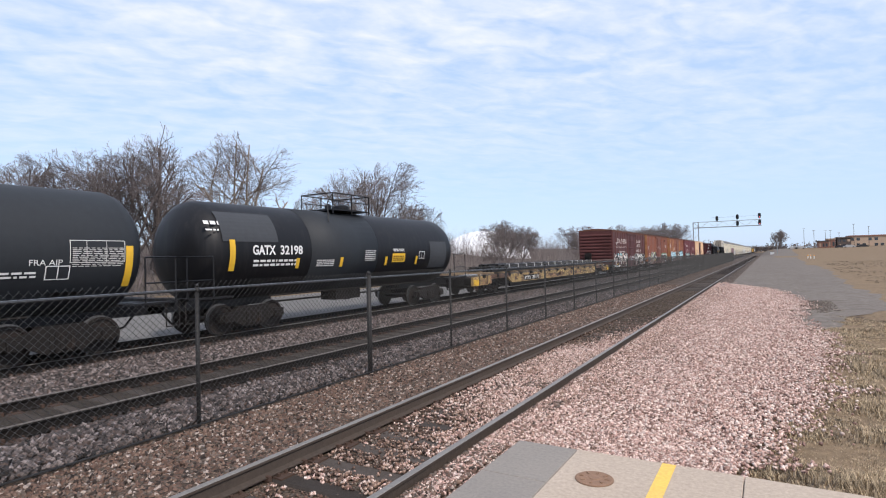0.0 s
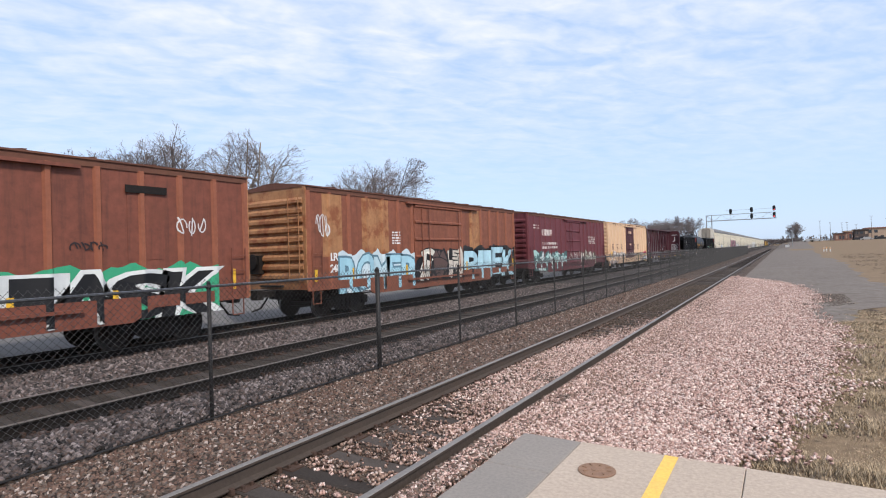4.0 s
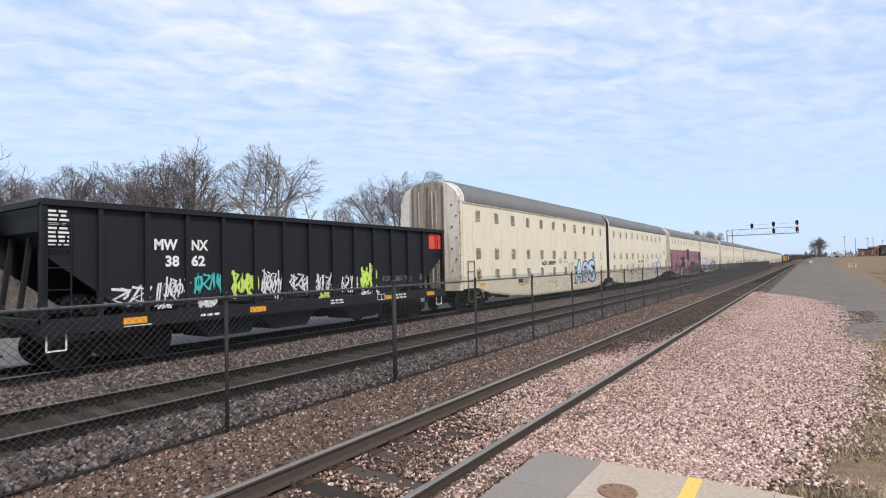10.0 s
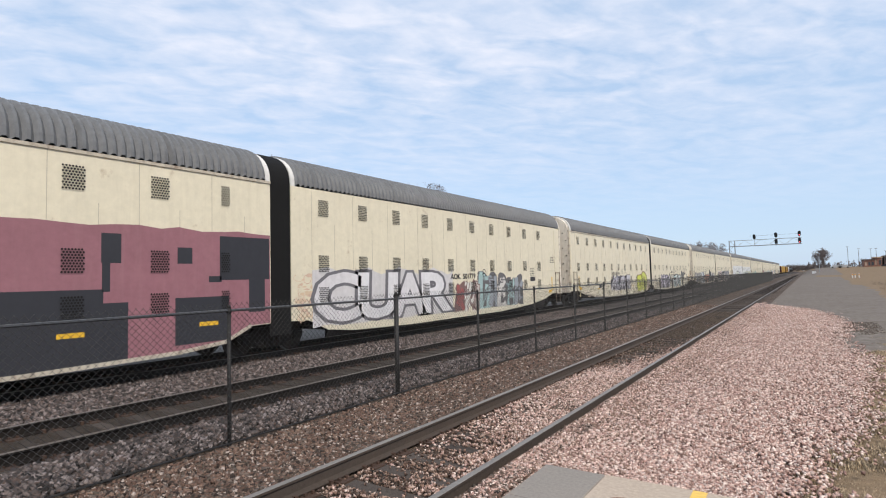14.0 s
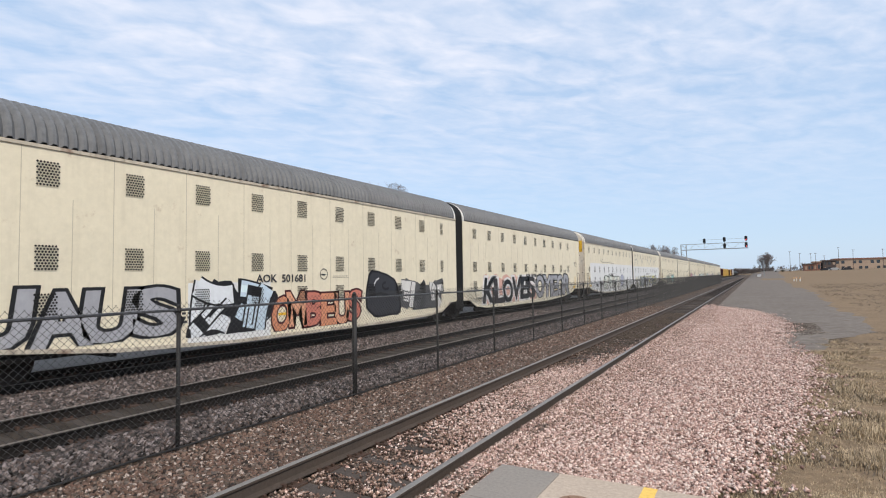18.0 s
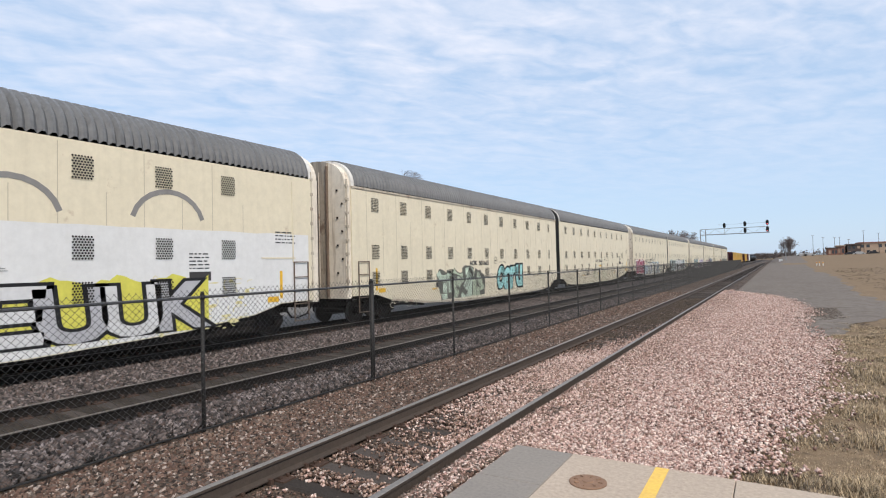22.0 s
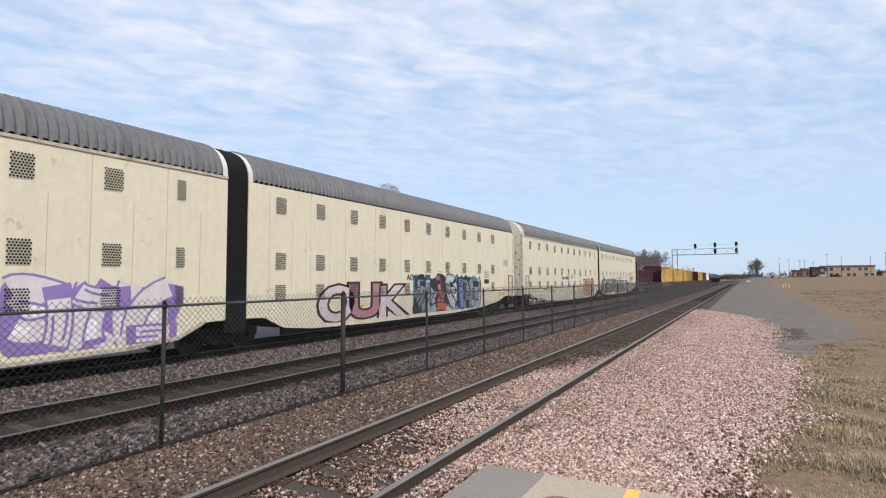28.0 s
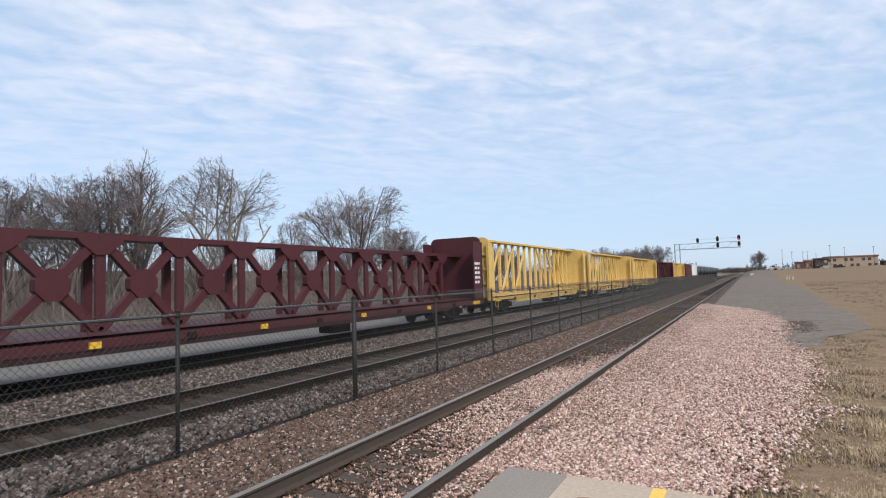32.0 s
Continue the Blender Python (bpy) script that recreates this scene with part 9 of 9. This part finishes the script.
# ---- white storage dome beyond the trees ----
M["domewhite"] = material("white_dome_skin", (0.80, 0.80, 0.80), 0.6, 0, (0.72, 0.73, 0.74), 0.3, 0.2, 3, 0.05, streak=0.1)
dome = thing("storage_dome", "large smooth white storage dome behind the trees", "dome", m=pose(-62.5, 132.2, -2.4))
bm = bmesh.new()
lathe(bm, [(-3.0, 12.5), (3.2, 12.5)] + [(3.2 + 8.2 * math.sin(radians(a)), 12.5 * math.cos(radians(a))) for a in range(10, 90, 10)], "z", 40)
part("shell", bm, M["domewhite"], dome, smooth=True)
bm = bmesh.new()
lathe(bm, [(11.3, 0.8), (11.9, 0.8), (12.0, 0.5)], "z", 12)
part("vent_cap", bm, M["galv"], dome)


# ---- signal bridge ----
def signal_bridge():
    b = thing("signal_bridge", "galvanised cantilever signal bridge over the tracks", "signal bridge", m=pose(0, 163, 0))
    xl, xr, zt, zb = -14.0, 2.05, 10.05, 8.5
    for yy in (-0.55, 0.55):
        for z in (zt, zb):
            bm = bmesh.new()
            beam(bm, (xl, yy, z), (xr, yy, z), 0.085, 0.085)
            part("chord", bm, M["galv"], b)
        for xx in (xl - 0.1, xl + 1.2):
            bm = bmesh.new()
            beam(bm, (xx, yy, -0.4), (xx, yy, zt), 0.12, 0.12, (0, 1, 0))
            part("mast_leg", bm, M["galv"], b)
        n = 9
        for i in range(n):
            x0, x1 = xl + (xr - xl) * i / n, xl + (xr - xl) * (i + 1) / n
            bm = bmesh.new()
            beam(bm, (x0, yy, zb if i % 2 else zt), (x1, yy, zt if i % 2 else zb), 0.03, 0.03)
            part("lattice_bar", bm, M["galv"], b)
    for i in range(9):
        z0, z1 = i * 1.1, (i + 1) * 1.1
        bm = bmesh.new()
        beam(bm, (xl - 0.1 if i % 2 else xl + 1.2, -0.55, z0), (xl + 1.2 if i % 2 else xl - 0.1, -0.55, z1), 0.05, 0.05, (0, 1, 0))
        part("mast_bar", bm, M["galv"], b)
    bm = bmesh.new()
    box(bm, xl, xr, -0.5, 0.5, zb + 0.08, zb + 0.12)
    part("walkway", bm, M["galv"], b)
    for yy in (-0.6,):
        bm = bmesh.new()
        beam(bm, (-9.6, yy, zt + 1.0), (xr, yy, zt + 1.0), 0.05, 0.05)
        part("handrail", bm, M["galv"], b)
    lamp = bpy.data.materials.new("signal_red")
    lamp.use_nodes = True
    p = lamp.node_tree.nodes["Principled BSDF"]
    p.inputs["Base Color"].default_value = (0.5, 0.02, 0.03, 1)
    p.inputs["Emission Color"].default_value = (1, 0.12, 0.14, 1)
    p.inputs["Emission Strength"].default_value = 2.5
    for x, heads in ((-8.2, (zt + 0.75,)), (-3.4, (zt + 0.92, zb + 0.78)), (1.6, (zt + 1.0, zb + 0.82))):
        for z in heads:
            h = new("signal_head"); h.parent = b
            bm = bmesh.new()
            pts = [(x + 0.34 * math.cos(radians(a)), z + (0.30 if math.sin(radians(a)) > 0 else -0.30) + 0.36 * math.sin(radians(a))) for a in range(0, 360, 20)]
            prism(bm, pts, "y", -0.75, -0.70)
            part("backplate", bm, M["signal"], h)
            for k in (-0.38, 0, 0.38):
                bm = bmesh.new()
                rod(bm, (x, -1.0, z + k), (x, -0.72, z + k), 0.16, 10)
                part("hood", bm, M["signal"], h)
            if x > 0:
                bm = bmesh.new()
                rod(bm, (x, -1.02, z - 0.38), (x, -1.0, z - 0.38), 0.11, 10)
                part("lens", bm, lamp, h, "glowing red lens")
        bm = bmesh.new()
        beam(bm, (x, -0.6, zb - 0.1), (x, -0.6, heads[0] + 0.4), 0.06, 0.06, (0, 1, 0))
        part("head_mast", bm, M["galv"], b)


signal_bridge()

# ---- beyond: crossing, buildings, poles, parked cars ----
M["brick"] = material("red_brown_brick", (0.27, 0.13, 0.09), 0.9, 0, (0.2, 0.1, 0.075), 0.5, 0.2, 3, 0.1)
M["tanwall"] = material("tan_wall", (0.45, 0.33, 0.24), 0.9, 0, None, 0.3, 0.2, 2, 0.1)
M["darkwall"] = material("dark_wall", (0.10, 0.075, 0.065), 0.9, 0, None, 0.3, 0.2, 2, 0.1)
M["glass"] = material("window_glass", (0.03, 0.035, 0.04), 0.1, 0.0, None, 0.2, 1, 2, 0, spec=0.8)
M["car"] = material("dark_car_paint", (0.03, 0.03, 0.035), 0.3, 0.2, None, 0.2, 1, 2, 0)
M["carred"] = material("light_car_paint", (0.45, 0.44, 0.43), 0.3, 0.2, None, 0.2, 1, 2, 0)


def building(name, label, x, y, w, d, h, wall, trim, n, storeys):
    b = thing(name, label, "building", "far buildings", pose(x, y, 2.35))
    bm = bmesh.new()
    box(bm, -w / 2, w / 2, 0, d, -1, h)
    part("wall", bm, wall, b)
    bm = bmesh.new()
    box(bm, -w / 2 - 0.3, w / 2 + 0.3, -0.3, d + 0.3, h, h + 0.5)
    part("roof", bm, trim, b)
    for s in range(storeys):
        for i in range(n):
            xx = -w / 2 + w * (i + 0.5) / n
            zz = h * (s + 0.25) / storeys
            bm = bmesh.new()
            box(bm, xx - w / n * 0.28, xx + w / n * 0.28, -0.06, 0.05, zz, zz + h / storeys * 0.5)
            part("window", bm, M["glass"] if (i + s) % 3 else M["tanwall"], b)
    return b


building("brick_building", "far low red-brown brick building with flat roof", 25.2, 300, 3.6, 10, 3.0, M["brick"], M["darkwall"], 3, 1)
building("brick_annexe", "taller red-brown block beside the brick building", 28.3, 301, 2.7, 10, 3.9, M["brick"], M["tanwall"], 2, 1)
building("dark_building", "dark two-storey commercial building", 33.0, 302, 5.0, 8, 4.4, M["darkwall"], M["darkwall"], 3, 2)
building("long_building", "long tan and red building with flat roof", 44.6, 304, 19.0, 12, 5.0, M["tanwall"], M["brick"], 9, 2)
building("low_building", "low grey building behind the field", 62.0, 306, 11, 10, 2.6, M["darkwall"], M["galv"], 4, 1)


def pole(x, y, h, label="tall thin grey lamp pole"):
    p = thing("lamp_pole", label, "lamp pole", "lamp poles", pose(x, y, 2.3))
    bm = bmesh.new()
    rod(bm, (0, 0, -0.5), (0, 0, h), 0.11, 8, 0.06)
    part("pole", bm, M["darkwall"], p)
    bm = bmesh.new()
    bbox(bm, -0.5, 0.5, -0.18, 0.18, h, h + 0.16, 0.04)
    part("lamp_head", bm, M["galv"], p)


for x, y, h in ((17.9, 300, 9.2), (21.7, 300, 8.2), (25.9, 299, 7.9), (27.7, 299, 8.0), (30.9, 299, 6.8), (36.1, 298, 10.3), (41.3, 298, 9.0), (52.0, 300, 9.0), (56.5, 296, 10.5), (61, 300, 8)):
    pole(x, y, h)


def crossing_mast(x, y):
    c = thing("crossing_signal", "grey railway crossing mast with lights", "crossing signal", "crossing signals", pose(x, y, 0.15))
    bm = bmesh.new()
    rod(bm, (0, 0, -1.5), (0, 0, 6.0), 0.11, 8)
    part("mast", bm, M["galv"], c)
    bm = bmesh.new()
    bbox(bm, -0.22, 0.22, -0.2, 0.2, 5.2, 6.3, 0.05)
    part("top_box", bm, M["galv"], c)
    for a in (-1, 1):
        bm = bmesh.new()
        rod(bm, (a * 0.4, -0.25, 2.6), (a * 0.4, -0.1, 2.6), 0.22, 12)
        part("light", bm, M["signal"], c)
    bm = bmesh.new()
    bbox(bm, -2.2, -1.0, 0.6, 1.4, -1.0, 1.2, 0.05)
    part("control_box", bm, M["white"], c)


crossing_mast(6.3, 232)
crossing_mast(-14.5, 240)
for x, y in ((11.0, 150), (11.6, 152), (12.0, 147)):
    p = thing("marker_post", "short white and orange marker post in grass", "marker post", "marker posts", pose(x, y, -0.35))
    bm = bmesh.new()
    rod(bm, (0, 0, -0.6), (0, 0, 1.15), 0.09, 8)
    part("post", bm, M["white"], p)
    bm = bmesh.new()
    rod(bm, (0, 0, 0.85), (0, 0, 1.1), 0.096, 8)
    part("band", bm, M["orange"], p)


def parked_car(x, y, mat, rz=90):
    c = thing("parked_car", "far parked car beside the buildings", "car", "parked cars", pose(x, y, 2.3, 0, 0, rz))
    bm = bmesh.new()
    prism(bm, [(-2.2, 0.3), (2.2, 0.3), (2.25, 0.75), (1.4, 0.85), (0.8, 1.4), (-1.0, 1.42), (-1.7, 0.9), (-2.2, 0.8)], "x", -0.85, 0.85)
    part("body", bm, mat, c)
    for xx in (-0.8, 0.8):
        for yy in (-1.35, 1.35):
            bm = bmesh.new()
            rod(bm, (xx - 0.1, yy, 0.32), (xx + 0.1, yy, 0.32), 0.32, 12)
            part("wheel", bm, M["bellows"], c)


for x, y, m in ((31.0, 296, M["car"]), (34.0, 295, M["carred"]), (38.5, 294, M["car"]), (16.2, 300, M["carred"]), (13.4, 300, M["carred"])):
    parked_car(x, y, m)
# the road that crosses the line
bm = bmesh.new()
box(bm, -60, 120, 236, 243, 0.0, 0.012)
for v in bm.verts:
    v.co.z += far_rise(v.co.x, 240) if v.co.x > 0 else 0.0
road_x = part("road_crossing", bm, M["asphalt"])
tagged(road_x, "grey road across the tracks", "road", kind="structure")
# tree line at the horizon
M["farwood"] = material("far_bare_wood", (0.13, 0.105, 0.095), 0.95, 0, (0.09, 0.08, 0.075), 0.8, 0.03, 0.6, 0)


def far_wood(x0, x1, y, h, seed):
    r = random.Random(seed)
    verts, faces = [], []
    for _ in range(260):
        x = r.uniform(x0, x1)
        yy = y + r.uniform(-25, 25)
        w, hh = r.uniform(2.5, 6), h * r.uniform(0.5, 1.1)
        for k in range(26):
            a, b, c_ = (Vector((x + r.gauss(0, w * 0.4), yy + r.gauss(0, 2), -1 + (hh + 3) * r.uniform(0.0, 0.97) ** 0.8)) for _ in range(3))
            c0 = (a + b + c_) / 3
            q = len(verts)
            verts.extend(tuple(c0 + (p - c0).normalized() * r.uniform(0.5, 1.2)) for p in (a, b, c_))
            faces.append((q, q + 1, q + 2))
    me = bpy.data.meshes.new("far_wood")
    me.from_pydata(verts, [], faces)
    me.materials.append(M["farwood"])
    tagged(new("far_wood", me), "distant line of bare trees on the horizon", "trees", kind="stuff")


far_wood(4, 330, 560, 9, 5)
far_wood(-45, 25, 930, 9, 7)
far_wood(-330, -40, 600, 14, 6)


degrees = math.degrees


def motions():
    # the train's place along the line: a steady pace with slight surges
    surge = ((0, 0.05), (2, 0.0), (3, 0.15), (4, 0.10), (9, 0.05), (10, 0.18), (11, 0.80), (12, 0.38), (13, 0.95), (14, 0.40), (17, 0.34), (18, 1.05), (19, 0.50), (20, 0.60), (21, 0.95), (22, 0.36), (23, 0.88), (24, 0.32), (27, 0.20), (28, 0.63), (29, 0.0), (30, 0.48), (31, -0.16), (32, -0.40))
    for c, y in CARS:
        walk(c, [(t, pose(FAR, y - SPEED * t + d, 0)) for t, d in surge])
    # wheels roll while they pass the platform
    for w, s in WHEELS:
        rest = w.matrix_basis.translation.copy()
        t0, t1 = (s - 36) / SPEED, (s + 1) / SPEED
        a, b = max(0, round(t0 * FPS)), min(32 * FPS, round(t1 * FPS))
        if a >= b:
            continue
        at = lambda k: pose(*rest, degrees(SPEED / 0.42 * (k - a) / FPS))
        rows = [(k / FPS, at(k)) for k in range(a, b + 1)]
        if a > 0:
            rows.insert(0, (0, at(a)))
        if b < 32 * FPS:
            rows.append((32, at(b)))
        walk(w, rows)


motions()
